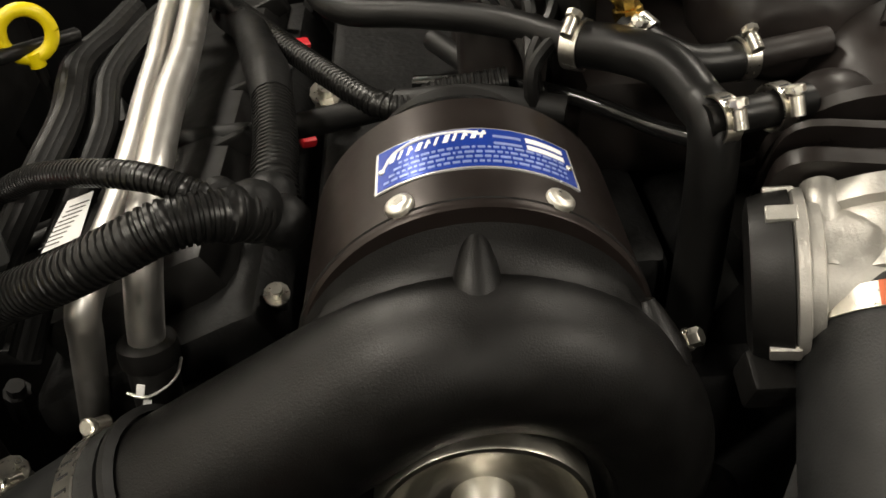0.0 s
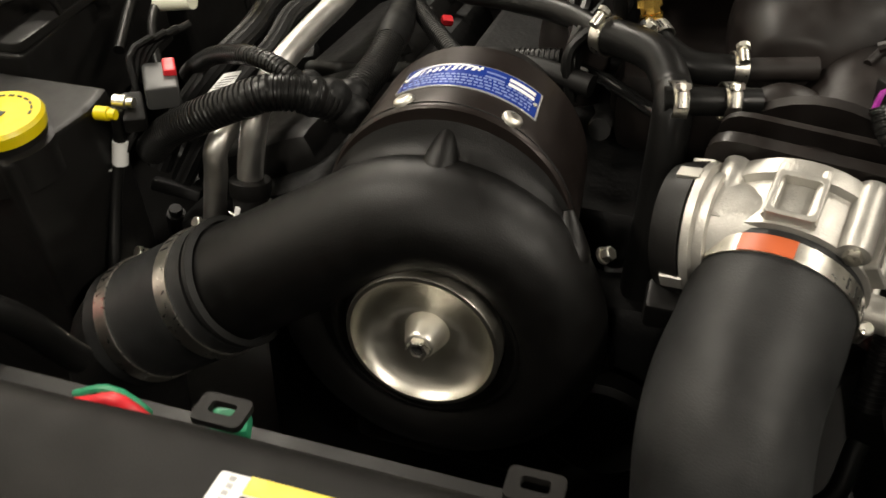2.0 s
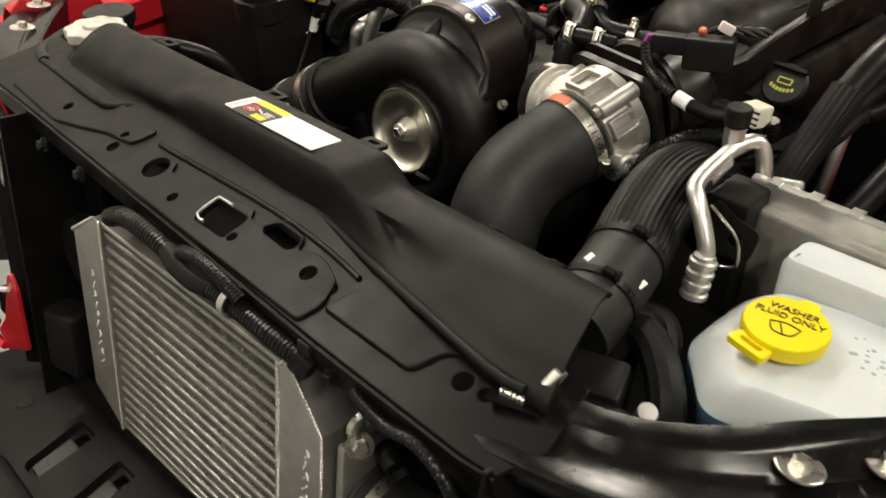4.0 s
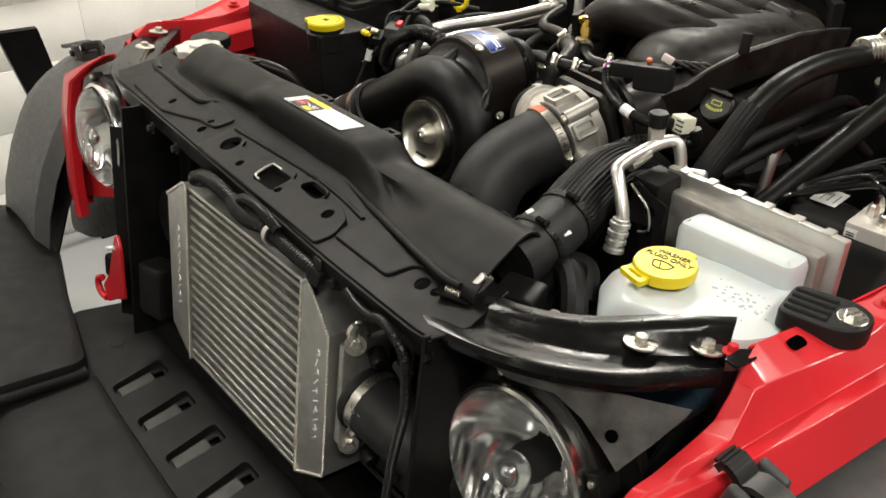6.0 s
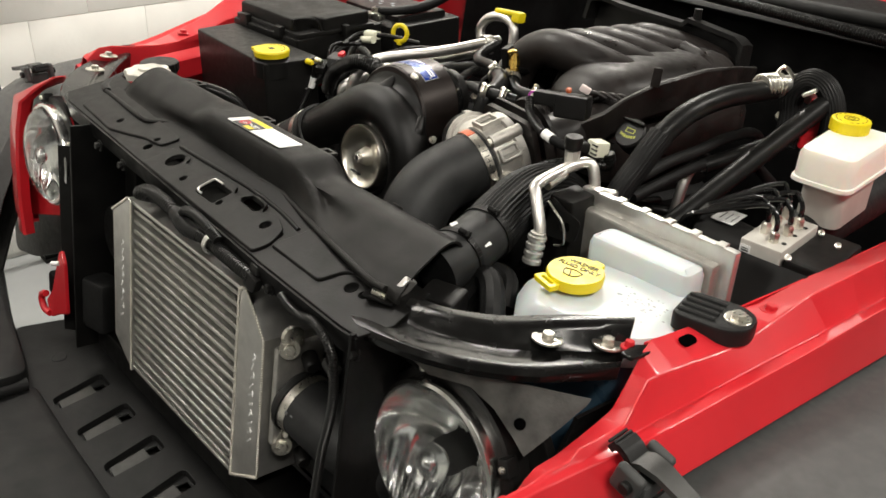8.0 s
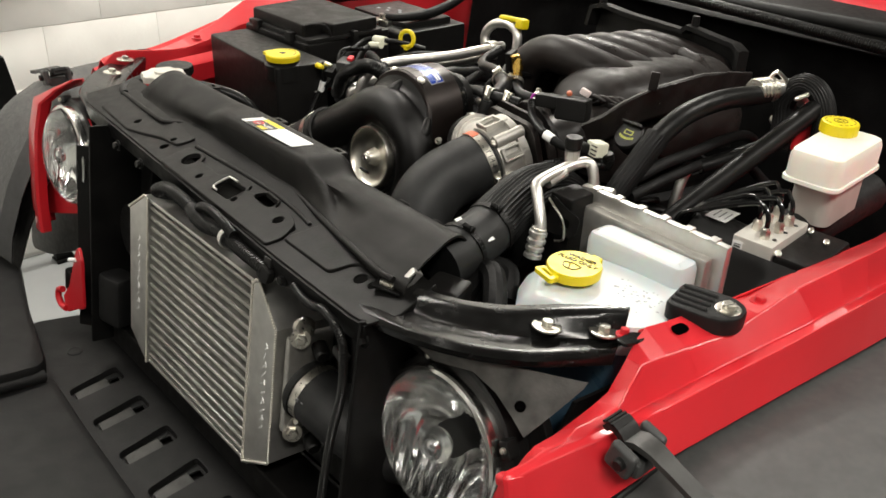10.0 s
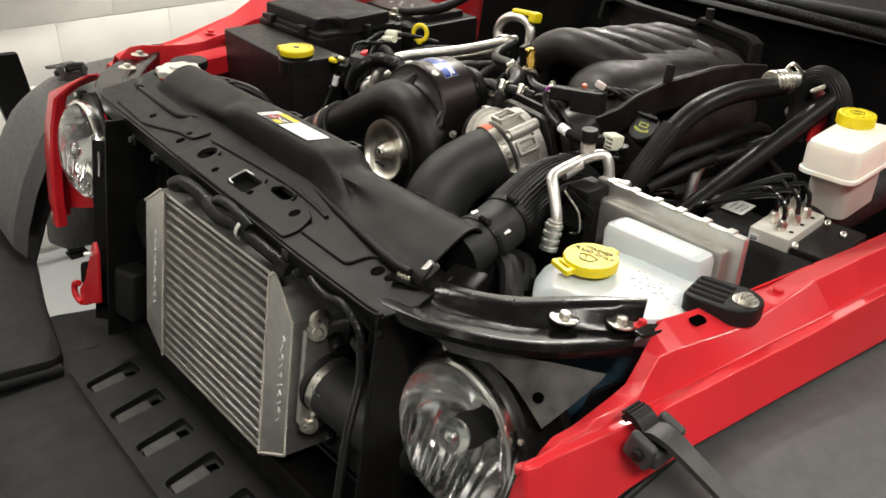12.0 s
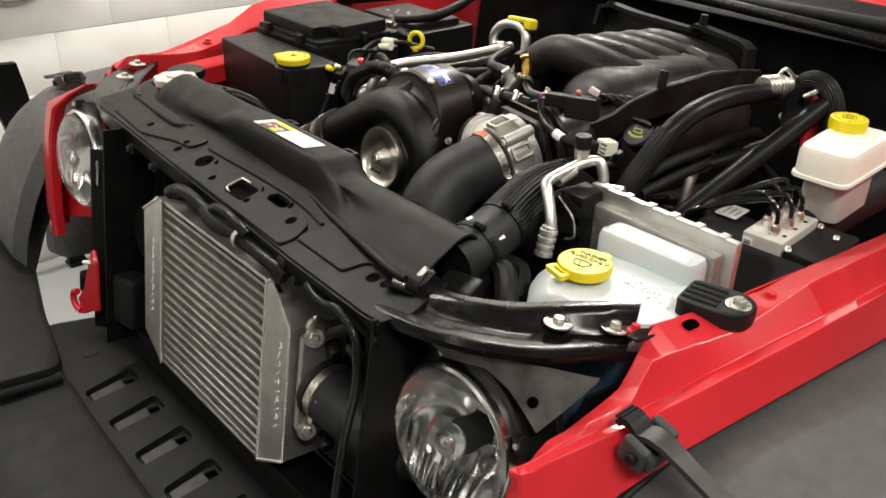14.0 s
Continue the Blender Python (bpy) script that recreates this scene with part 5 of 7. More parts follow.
blk = part("block", moved(box((0, 0, -0.032), (0.052, 0.105, 0.064), 0.002), AM), mat("machined_block", (0.62, 0.60, 0.55), 0.45, metal=0.35, var=0.06, scale=50), ab)
part("barcode_label", moved(box((-0.018, -0.0532, -0.030), (0.013, 0.0006, 0.046), 0), AM), PAPER, ab, "white barcode label")
bm = bmesh.new()
for k in range(14):
    box((-0.018, -0.0537, -0.050 + 0.003 * k), (0.009, 0.0005, 0.0012 if k % 3 else 0.002), 0, (0, 0, 0), bm)
part("barcode_bar", moved(bm, AM), INK, ab)
part("motor", moved(lathe([(0, 0.028), (0.03, 0.030), (0.07, 0.030), (0.072, 0.024), (0.072, 0)], (-0.026, -0.01, -0.034), (-1, 0, 0), 32), AM), BLK, ab, "black pump motor")
part("motor_label", moved(box((-0.066, -0.005, -0.003), (0.030, 0.040, 0.0012), 0.0004, (0, 0, 0)), AM), PAPER, ab, "white paper label")
bm = bmesh.new()
for k in range(3):
    box((-0.072 + 0.008 * k, -0.008, -0.0016), (0.0012, 0.022, 0.0006), 0, (0, 0, 0), bm)
part("label_line", moved(bm, AM), mat("grey_text", (0.2, 0.2, 0.2), 0.5), ab)
part("control_unit", moved(box((0.054, 0.005, -0.034), (0.055, 0.11, 0.052), 0.006), AM), BLK, ab, "black plastic control unit")
for x, y in ((0.034, -0.046), (0.034, 0.048), (0.062, 0.03)):
    part("unit_screw", moved(lathe([(0, 0.004), (0.004, 0.004), (0.005, 0.002)], (x, y - 0.004, -0.006), (0, -0.6, 0.8), 8), AM), ZINC, ab)
for k, (x, y) in enumerate(((0.006, -0.034), (0.010, -0.004), (0.010, 0.026), (-0.012, -0.018), (-0.012, 0.012), (-0.012, 0.040))):
    hh = 0.011
    part("line_nut", moved(lathe([(0, 0.0066), (hh, 0.0066), (hh + 0.002, 0.005), (hh + 0.004, 0.0042)], (x, y, 0), (0, 0, 1), 6), AM), ZINC, ab)
    p = [AM @ V(x, y, 0.012), AM @ V(x, y, 0.026), AM @ V(x - 0.008, y + 0.004, 0.036), AM @ V(x - 0.025, y + 0.01, 0.036), AM @ V(-0.07 - 0.006 * k, 0.01 * k - 0.05, 0.018 - 0.004 * k), AM @ V(-0.10, 0.01 * k - 0.06, 0.0 - 0.006 * k), AM @ V(-0.115, -0.04 + 0.012 * k, -0.06)]
    part("brake_line", tube(p, 0.0034, 8, 0.006), GLOSS, ab, "gloss black brake line")
for k, y in enumerate((-0.03, 0.0, 0.03)):
    part("port_plug", moved(lathe([(0, 0.003), (0.0006, 0.003)], (0.018, y, 0.0003), (0, 0, 1), 12), AM), STEEL, ab)
part("mounting_bracket", moved(plate(rounded([(-0.05, -0.02), (0.06, -0.02), (0.06, 0.06), (-0.05, 0.06)], 0.006), [], 0.004, pose(0.015, -0.10, -0.06) @ pose(0, 0, 0, 60), 0), AM), STEEL, ab)
part("rubber_mount", lathe([(0, 0.017), (0.010, 0.018), (0.013, 0.014), (0.013, 0.008)], (0.633, 0.438, 1.022), (0.1, -0.9, 0.4), 28), RUB, ab)
bolt(ab, (0.634, 0.428, 1.027), (0.1, -0.9, 0.4), 0.007, 0.010)

# ---- black tank with yellow cap, fuse box, battery ----
ct = thing("coolant_tank", (-0.45, 0.35, 0.80), "tall black plastic coolant tank with yellow cap", "coolant tank")
TM = up(-0.45, 0.345, 1.083)
top = rounded([(-0.170, -0.030), (0.126, -0.050), (0.140, 0.030), (0.135, 0.062), (-0.170, 0.060)], 0.006, 4)
part("body", moved(plate(top, [], 0.30, pose(0, 0, 0), 0.005), TM), BLK, ct)
yc = part("cap", moved(lathe([(-0.004, 0.030), (-0.003, 0.0325), (0.006, 0.0335), (0.009, 0.0315), (0.009, 0)], (0.100, -0.018, 0.010), (0, 0, 1), 44), TM), YEL, ct, "yellow filler cap")
part("cap_tab", moved(plate(rounded([(-0.034, -0.008), (-0.06, -0.010), (-0.062, 0.010), (-0.034, 0.012)], 0.005), [], 0.006, pose(0.100, -0.018, 0.010), 0.001), TM), YEL, yc)
bm = bmesh.new()
box((0.100, -0.018, 0.0194), (0.012, 0.009, 0.0006), 0, (0, 0, 0), bm)
for k in range(9):
    a = radians(20 + 16 * k)
    box((0.100 + 0.025 * math.cos(a), -0.018 + 0.025 * math.sin(a), 0.0194), (0.0015, 0.004, 0.0006), 0, (0, 0, math.degrees(a)), bm)
part("cap_print", moved(bm, TM), INK, yc)
part("neck", moved(lathe([(-0.03, 0.036), (-0.001, 0.036), (0.001, 0.031), (0.010, 0.031)], (0.100, -0.018, 0.0), (0, 0, 1), 32), TM), BLK, ct)
tri = plate([(0, 0.009), (-0.0085, -0.006), (0.0085, -0.006)], [], 0.0008, pose(-0.3265, 0.336, 0.975) @ pose(0, 0, 0, 90, 0, 72))
part("warning_mark", tri, mat("pale_yellow_print", (0.45, 0.42, 0.12), 0.5), ct, "pale yellow triangle")
bm = bmesh.new()
for k in range(5):
    box((-0.3255 + 0.0012 * k, 0.340 + 0.007 * (k - 2), 0.960), (0.0008, 0.005, 0.0016), 0, (0, 0, -18), bm)
part("print_line", bm, mat("pale_print", (0.4, 0.4, 0.38), 0.5), ct)
for p in ((-0.305, 0.375, 1.085), (-0.300, 0.392, 1.088)):
    part("brass_nipple", lathe([(0, 0.0055), (0.010, 0.0055), (0.011, 0.004), (0.016, 0.004)], p, (1, 0.1, 0), 16), YEL if p[1] < 0.38 else ZINC, ct)

fb = thing("fuse_box", (-0.52, 0.50, 1.0), "black plastic fuse box with clipped-on lid", "fuse box")
FM = up(-0.52, 0.49, 1.112)
part("base", moved(plate(rounded([(-0.115, -0.085), (0.120, -0.075), (0.105, 0.150), (-0.13, 0.150)], 0.01, 4), [], 0.10, pose(0, 0, 0.0), 0.004), FM), BLK, fb)
lid = part("lid", moved(plate(rounded([(-0.108, -0.068), (0.090, -0.065), (0.088, -0.015), (0.118, -0.012), (0.112, 0.110), (-0.118, 0.110)], 0.008, 4), [], 0.032, pose(0, 0, 0.034), 0.006), FM), COVER, fb, "black grained lid")
part("lid_rim", moved(plate(rounded([(-0.115, -0.076), (0.117, -0.072), (0.122, 0.118), (-0.124, 0.118)], 0.008, 4), [], 0.008, pose(0, 0, 0.009), 0.002), FM), BLK, lid)
for x, y in ((-0.07, -0.078), (0.055, -0.076), (0.118, 0.04)):
    part("latch", moved(box((x, y, 0.004), (0.026, 0.014, 0.024), 0.003), FM), BLK, fb)
part("bail", tube([FM @ V(0.086, -0.058, 0.010), FM @ V(0.090, -0.060, 0.032), FM @ V(0.118, -0.03, 0.034), FM @ V(0.122, -0.02, 0.012)], 0.003, 8, 0.01), BLK, fb)

bt = thing("battery", (-0.53, 0.77, 0.92), "black car battery with printed top and clamp terminal", "battery")
TB2 = up(-0.53, 0.765, 1.135)
part("case", moved(plate(rrect(0, 0, 0.24, 0.20, 0.008), [], 0.17, pose(0, 0, 0), 0.004), TB2), BLK, bt)
part("top_lid", moved(plate(rrect(-0.01, 0.01, 0.20, 0.14, 0.006), [], 0.012, pose(0, 0, 0.012), 0.003), TB2), BLK, bt)
bm = bmesh.new()
random.seed(21)
for k in range(9):
    plate(rrect(-0.07 + 0.016 * k, 0.0 + random.uniform(-0.02, 0.02), 0.009, 0.007, 0.001, rot=random.uniform(-20, 20)), [], 0.0005, pose(0, 0, 0.0128), 0, bm)
part("print_mark", moved(bm, TB2), mat("pale_battery_print", (0.45, 0.5, 0.55), 0.5), bt)
tm = part("terminal_clamp", lathe([(-0.012, 0.012), (0.004, 0.013), (0.006, 0.009), (0.016, 0.008)], (-0.475, 0.665, 1.138), (0, -0.14, 1), 20), ZINC, bt, "bright terminal clamp")
part("clamp_arm", box((-0.482, 0.668, 1.134), (0.045, 0.026, 0.014), 0.004, (8, 0, 20)), ZINC, tm)
solo("battery_cable", tube([(-0.475, 0.665, 1.148), (-0.456, 0.70, 1.150), (-0.45, 0.78, 1.162), (-0.454, 0.85, 1.185), (-0.474, 0.92, 1.208), (-0.42, 1.0, 1.236), (-0.33, 1.04, 1.25)], (0.008, 0.009, 0.012, 0.011, 0.013, 0.012, 0.012), 14), TAPE, "thick taped black battery cable", "cable")
solo("breather_duct", ribbed([(-0.715, 0.69, 1.160), (-0.66, 0.70, 1.176), (-0.60, 0.71, 1.190), (-0.55, 0.72, 1.202)], 0.027, 0.012, 0.06, 24), BLK, "black ribbed round duct above the battery", "duct")

# ---- rubber stops, hood latches ----
for s in (1,):
    shifted(0.007, -0.004, -0.006)
    rb = thing("rubber_stop", (0.682, 0.222, 1.055), "ribbed black rubber hood stop bolted to the red fender", "hood stop")
    RM = up(0.668, 0.256, 1.044, 12) @ Matrix.Diagonal((0.92, 0.92, 0.86, 1))
    part("pad", moved(plate(rounded([(-0.055, -0.035), (0.012, -0.035), (0.034, -0.015), (0.034, 0.018), (0.012, 0.034), (-0.055, 0.030)], 0.014, 5), [], 0.024, pose(0, 0, 0.018), 0.005), RM), RUB, rb)
    for k in range(4):
        part("rib", moved(tube([(-0.050, -0.022 + 0.013 * k, 0.0185), (-0.006, -0.022 + 0.013 * k, 0.0185)], 0.003, 8, 0.01), RM), RUB, rb)
    bolt(rb, RM @ V(0.014, -0.002, 0.018), (0, -0.14, 1), 0.008, 0.0145)


shifted()


def hood_latch(s, p0, label):
    ob = thing("hood_latch", p0, label, "hood latch", "hood latches")
    m = Matrix.Translation(p0) @ pose(0, 0, 0, 8) @ pose(0, 0, 0, 0, 0, 0 if s > 0 else 180) @ Matrix.Scale(0.72, 4)
    for y in (-0.031, 0.031):
        part("ear", moved(box((0.0, y, 0.0), (0.042, 0.015, 0.044), 0.012, (0, 15, 0), None, 4), m), GREYP, ob, "grey plastic ear")
        part("pin", moved(lathe([(0, 0.009), (0.008, 0.009), (0.010, 0.007)], (0.004, y + (0.006 if y > 0 else -0.006), 0.0), (0, 1 if y > 0 else -1, 0), 18), m), BLK, ob)
    secs = []
    for x, z in ((-0.046, 0.020), (-0.040, 0.030), (-0.028, 0.032), (-0.016, 0.026), (-0.007, 0.016), (0.0, 0.010)):
        secs.append([V(x, -0.018, z), V(x, 0.018, z)])
    part("hook", moved(loft(secs, None, False, False, 0.010), m), RUB, ob, "ribbed rubber hook")
    for k in range(4):
        part("grip_rib", moved(tube([(-0.044 + 0.007 * k, -0.018, 0.029 + 0.003 * k - 0.0012 * k * k), (-0.044 + 0.007 * k, 0.018, 0.029 + 0.003 * k - 0.0012 * k * k)], 0.0025, 6, 0.02), m), RUB, ob)
    secs = []
    for x, z, w in ((-0.012, 0.006, 0.017), (0.006, 0.014, 0.017), (0.028, 0.012, 0.016), (0.060, 0.000, 0.014), (0.100, -0.014, 0.014), (0.140, -0.026, 0.018), (0.165, -0.030, 0.022)):
        secs.append([V(x, -w, z), V(x, w, z)])
    part("strap", moved(loft(secs, None, False, False, 0.009), m), TONG, ob, "worn black strap")
    part("base", moved(box((0.006, 0, -0.014), (0.036, 0.05, 0.026), 0.006), m), GREYP, ob)
    return ob


hood_latch(1, V(0.731, 0.050, 0.969), "grey and black rubber hood latch on the red fender")
hood_latch(-1, V(-0.770, 0.048, 0.958), "black rubber hood latch beside the block wall")


# ---- intake manifold ----
im = thing("intake_manifold", (0.20, 0.65, 1.05), "dark moulded nylon intake manifold with curved runners", "intake manifold")
nk0 = TB + tdir * 0.064
part("neck", tube([nk0, nk0 + tdir * 0.02, V(0.232, 0.455, 1.085), V(0.242, 0.500, 1.098), V(0.248, 0.56, 1.108)], (0.050, 0.045, 0.043, 0.045, 0.05), 32, 0.008), MANI, im)
fq = Matrix.Translation(nk0 + tdir * 0.010) @ basis(tdir).to_4x4()
part("neck_flange", plate(rounded([(-0.066, -0.055), (0.066, -0.055), (0.066, 0.055), (-0.066, 0.055)], 0.022), [], 0.010, fq, 0.002), MANI, im)
part("flange_rim", plate(rounded([(-0.068, -0.02), (0.068, -0.02), (0.062, 0.060), (-0.062, 0.060)], 0.020), [circle(0, 0, 0.046, 28)], 0.005, fq @ pose(0, 0, 0.013), 0.001), MANI, im)
part("neck_flange", lathe([(-0.004, 0.060), (0.002, 0.062), (0.006, 0.05)], nk0 + tdir * 0.045, tdir, 32), MANI, im)
# long flattened plenum on the driver's side, runners arching over from it
bm = bmesh.new()
c = smooth_path([(0.190, 0.520, 1.128), (0.212, 0.560, 1.138), (0.225, 0.64, 1.152), (0.232, 0.74, 1.160), (0.236, 0.83, 1.166), (0.236, 0.880, 1.166)], 0.005)
n = len(c)
secs = []
for i, p in enumerate(c):
    k = (math.sin(math.pi * min(1, (i + 1.5) / (n * 0.20)) / 2)) ** 0.6 * (math.sin(math.pi * min(1, (n - i) / (n * 0.10)) / 2)) ** 0.5
    row = []
    for a in range(40):
        t = 2 * math.pi * a / 40
        ct, st = math.cos(t), math.sin(t)
        rx = 0.074 * k * math.copysign(abs(ct) ** 0.80, ct)
        rz = 0.056 * k * math.copysign(abs(st) ** 0.86, st)
        row.append(p + V(rx, -0.12 * rx, rz))
    secs.append(row)
part("plenum", loft(secs, bm, True, True), MANI, im, ang=60)
for k, y in enumerate((0.600, 0.668, 0.738, 0.806, 0.868)):
    zz = 0.05 * (y - 0.56)
    g = 1.10 if k == 0 else 1.0
    p = [V(0.022, y - 0.020, 1.06), V(0.024, y - 0.014, 1.118 + zz), V(0.042, y - 0.010, 1.166 + zz), V(0.080, y - 0.006, 1.192 + zz), V(0.125, y, 1.194 + zz), V(0.175, y + 0.014, 1.186 + zz), V(0.225, y + 0.034, 1.170 + zz), V(0.262, y + 0.050, 1.148 + zz)]
    part("runner", tube(p, (0.026 * g, 0.028 * g, 0.029 * g, 0.029 * g, 0.030 * g, 0.033, 0.036, 0.030), 30, 0.006), MANI, im)
    if k < 4:
        part("runner_web", tube([V(0.060, y + 0.027, 1.176 + zz), V(0.120, y + 0.033, 1.190 + zz), V(0.180, y + 0.046, 1.186 + zz)], 0.010, 10), MANI, im)
# raised ridge and band added in the shape of the plenum's highlights
part("highlight_ridge", tube([V(0.236, 0.505, 1.146), V(0.268, 0.555, 1.166), V(0.286, 0.64, 1.184), V(0.290, 0.72, 1.194)], (0.003, 0.006, 0.006, 0.003), 12, 0.006), MANI, im)
part("end_band", tube([V(0.212, 0.800, 1.226), V(0.262, 0.792, 1.216), V(0.300, 0.778, 1.188), V(0.312, 0.766, 1.160)], 0.010, 14, 0.006, None, 0.5), MANI, im)
# open box lip along the bay side, with its web below
rail_ = ((0.200, 0.470, 1.095), (0.262, 0.474, 1.122), (0.305, 0.480, 1.152), (0.321, 0.500, 1.175), (0.335, 0.55, 1.199), (0.350, 0.66, 1.221), (0.345, 0.76, 1.220), (0.330, 0.86, 1.212))
part("edge_rail", loft([[V(x - 0.012, y + 0.008, z - 0.055), V(x - 0.004, y + 0.003, z - 0.030), V(x, y, z - 0.003), V(x - 0.002, y + 0.002, z), V(x - 0.008, y + 0.008, z), V(x - 0.011, y + 0.010, z - 0.012), V(x - 0.040, y + 0.022, z - 0.030)] for x, y, z in rail_], None, False, False, 0.003), MANI, im)
part("lower_case", box((0.20, 0.70, 1.095), (0.26, 0.36, 0.09), 0.03, (9, 0, -4)), MANI, im)
part("lip_tab", box((0.335, 0.548, 1.210), (0.014, 0.006, 0.030), 0.002, (8, 0, 30)), MANI, im, "upright clip tab")
for k in range(4):
    part("rib", tube([V(0.240 + 0.012 * k, 0.505 + 0.008 * k, 1.158 + 0.002 * k), V(0.262 + 0.012 * k, 0.502 + 0.008 * k, 1.170 + 0.001 * k), V(0.282 + 0.012 * k, 0.510 + 0.008 * k, 1.166)], (0.004, 0.0035, 0.002), 8, 0.004), MANI, im)
part("port_elbow", tube([V(0.155, 0.445, 1.122), V(0.180, 0.452, 1.128), V(0.196, 0.458, 1.122), V(0.205, 0.463, 1.105)], (0.010, 0.0165, 0.0175, 0.014), 18, 0.004), MANI, im)
# rear heat shield plate
hs = thing("rear_shield", (0.25, 0.90, 1.1), "grey-black moulded shield at the back of the manifold", "shield")
prof = [(-0.078, 1.215), (-0.073, 1.255), (-0.045, 1.264), (0.01, 1.258), (0.15, 1.252), (0.16, 1.262), (0.263, 1.250), (0.282, 1.238), (0.298, 1.06)]
part("panel", loft([[V(x, 0.88, z), V(x, 0.895, z + 0.002), V(x, 0.915, z)] for x, z in prof], None, False, False, 0.008), BLK, hs)
part("web", plate([(-0.075, 1.06), (0.295, 1.06), (0.280, 1.238), (0.262, 1.248), (-0.070, 1.255)], [], 0.006, Matrix.Translation((0, 0.915, 0)) @ pose(0, 0, 0, 90)), BLK, hs)
for x in (-0.05, 0.172):
    part("stud", lathe([(0, 0.008), (0.025, 0.007)], (x, 0.895, 1.256), (0, -0.14, 1), 12), BLK, hs)

# ---- firewall, cowl and bay sides ----
fw = thing("firewall", (0, 1.12, 0.6), "black firewall with insulation and red cowl behind the engine", "firewall")
part("panel", box((0, 1.12, 0.96), (1.30, 0.02, 0.66), 0.004), mat("black_felt", (0.0030, 0.0030, 0.0030), 0.85, bump=0.5, bscale=300, var=0.5, scale=20, spec=0.06), fw)
part("cowl_top", loft([[V(x, 1.06, 1.270), V(x, 1.08, 1.292), V(x, 1.12, 1.305), V(x, 1.19, 1.318), V(x, 1.268, 1.334)] for x in (-0.72, 0.0, 0.72)], None, False, False, 0.004), BLK, fw)
part("cowl_seal", tube([(-0.70, 1.10, 1.285), (0, 1.10, 1.298), (0.70, 1.10, 1.318)], 0.014, 14, 0.03), RUB, fw)
part("cowl_panel", loft([[V(x, 1.270, 1.328), V(x, 1.280, 1.340), V(x, 1.33, 1.356), V(x, 1.40, 1.368), V(x, 1.50, 1.38)] for x in (-0.76, 0.0, 0.76)], None, False, False, 0.004), RED, fw)
part("cowl_rib", box((0.45, 1.36, 1.363), (0.20, 0.07, 0.02), 0.008, (4, 0, 0)), RED, fw)
solo("cowl_loom", ribbed([(-0.3, 1.055, 1.298), (0.1, 1.052, 1.293), (0.45, 1.052, 1.284), (0.7, 1.055, 1.275)], 0.012, 0.006), LOOM, "long black corrugated loom along the cowl", "wiring loom")
# black liners and bottom sheet added to close the dark bay off
bs = thing("wheel_liner", (0, 0.6, 0.5), "black inner liners, and an added sheet that closes the bay below", "inner liner")
for s in (1, -1):
    part("side_liner", loft([[V(s * 0.62, y, 0.94), V(s * 0.60, y, 0.85), V(s * 0.56, y, 0.72), V(s * 0.42, y, 0.62)] for y in (0.10, 0.5, 0.9, 1.12)], None, False, False, 0.004), BLK, bs)
part("bay_closer", box((0, 0.62, 0.56), (1.2, 1.05, 0.02), 0), BLK, bs)
part("fan_shroud", plate(rrect(0, 0, 0.80, 0.42, 0.03), [circle(-0.16, 0, 0.15, 32), circle(0.17, 0, 0.15, 32)], 0.03, Matrix.Translation((0, 0.16, 0.79)) @ pose(0, 0, 0, 90)), BLK, bs)
part("radiator", box((0, 0.115, 0.78), (0.66, 0.035, 0.42), 0.004), mat("dark_radiator", (0.03, 0.03, 0.03), 0.5, 0.5, bump=0.5, bscale=500), bs)

# engine mass that fills the dark bay: block, heads, covers, random brackets
eb = thing("engine_block", (0, 0.65, 0.58), "dark engine block with covers, brackets and bolts", "engine")
part("block", box((0.0, 0.66, 0.78), (0.42, 0.50, 0.36), 0.03), IRON, eb)
for s in (1, -1):
    part("cylinder_head", box((s * 0.19, 0.66, 0.955), (0.17, 0.50, 0.11), 0.02, (0, s * 25, 0)), IRON, eb)
    part("valve_cover", box((s * 0.215, 0.67, 1.012), (0.13, 0.46, 0.05), 0.018, (0, s * 25, 0)), BLK, eb)
    for k in range(5):
        part("cover_rib", box((s * 0.20, 0.49 + 0.085 * k, 1.035), (0.11, 0.010, 0.02), 0.004, (0, s * 25, 0)), BLK, eb)
part("valley_cover", box((0.0, 0.66, 1.01), (0.22, 0.44, 0.05), 0.015), IRON, eb)
part("front_cover", box((0.0, 0.415, 0.84), (0.40, 0.06, 0.30), 0.025), IRON, eb)
part("mount_bracket", box((-0.016, 0.42, 0.93), (0.24, 0.12, 0.06), 0.012), STEEL, eb, "black supercharger bracket")
part("bracket_leg", box((-0.016, 0.37, 0.90), (0.16, 0.05, 0.14), 0.012), STEEL, eb)
random.seed(31)
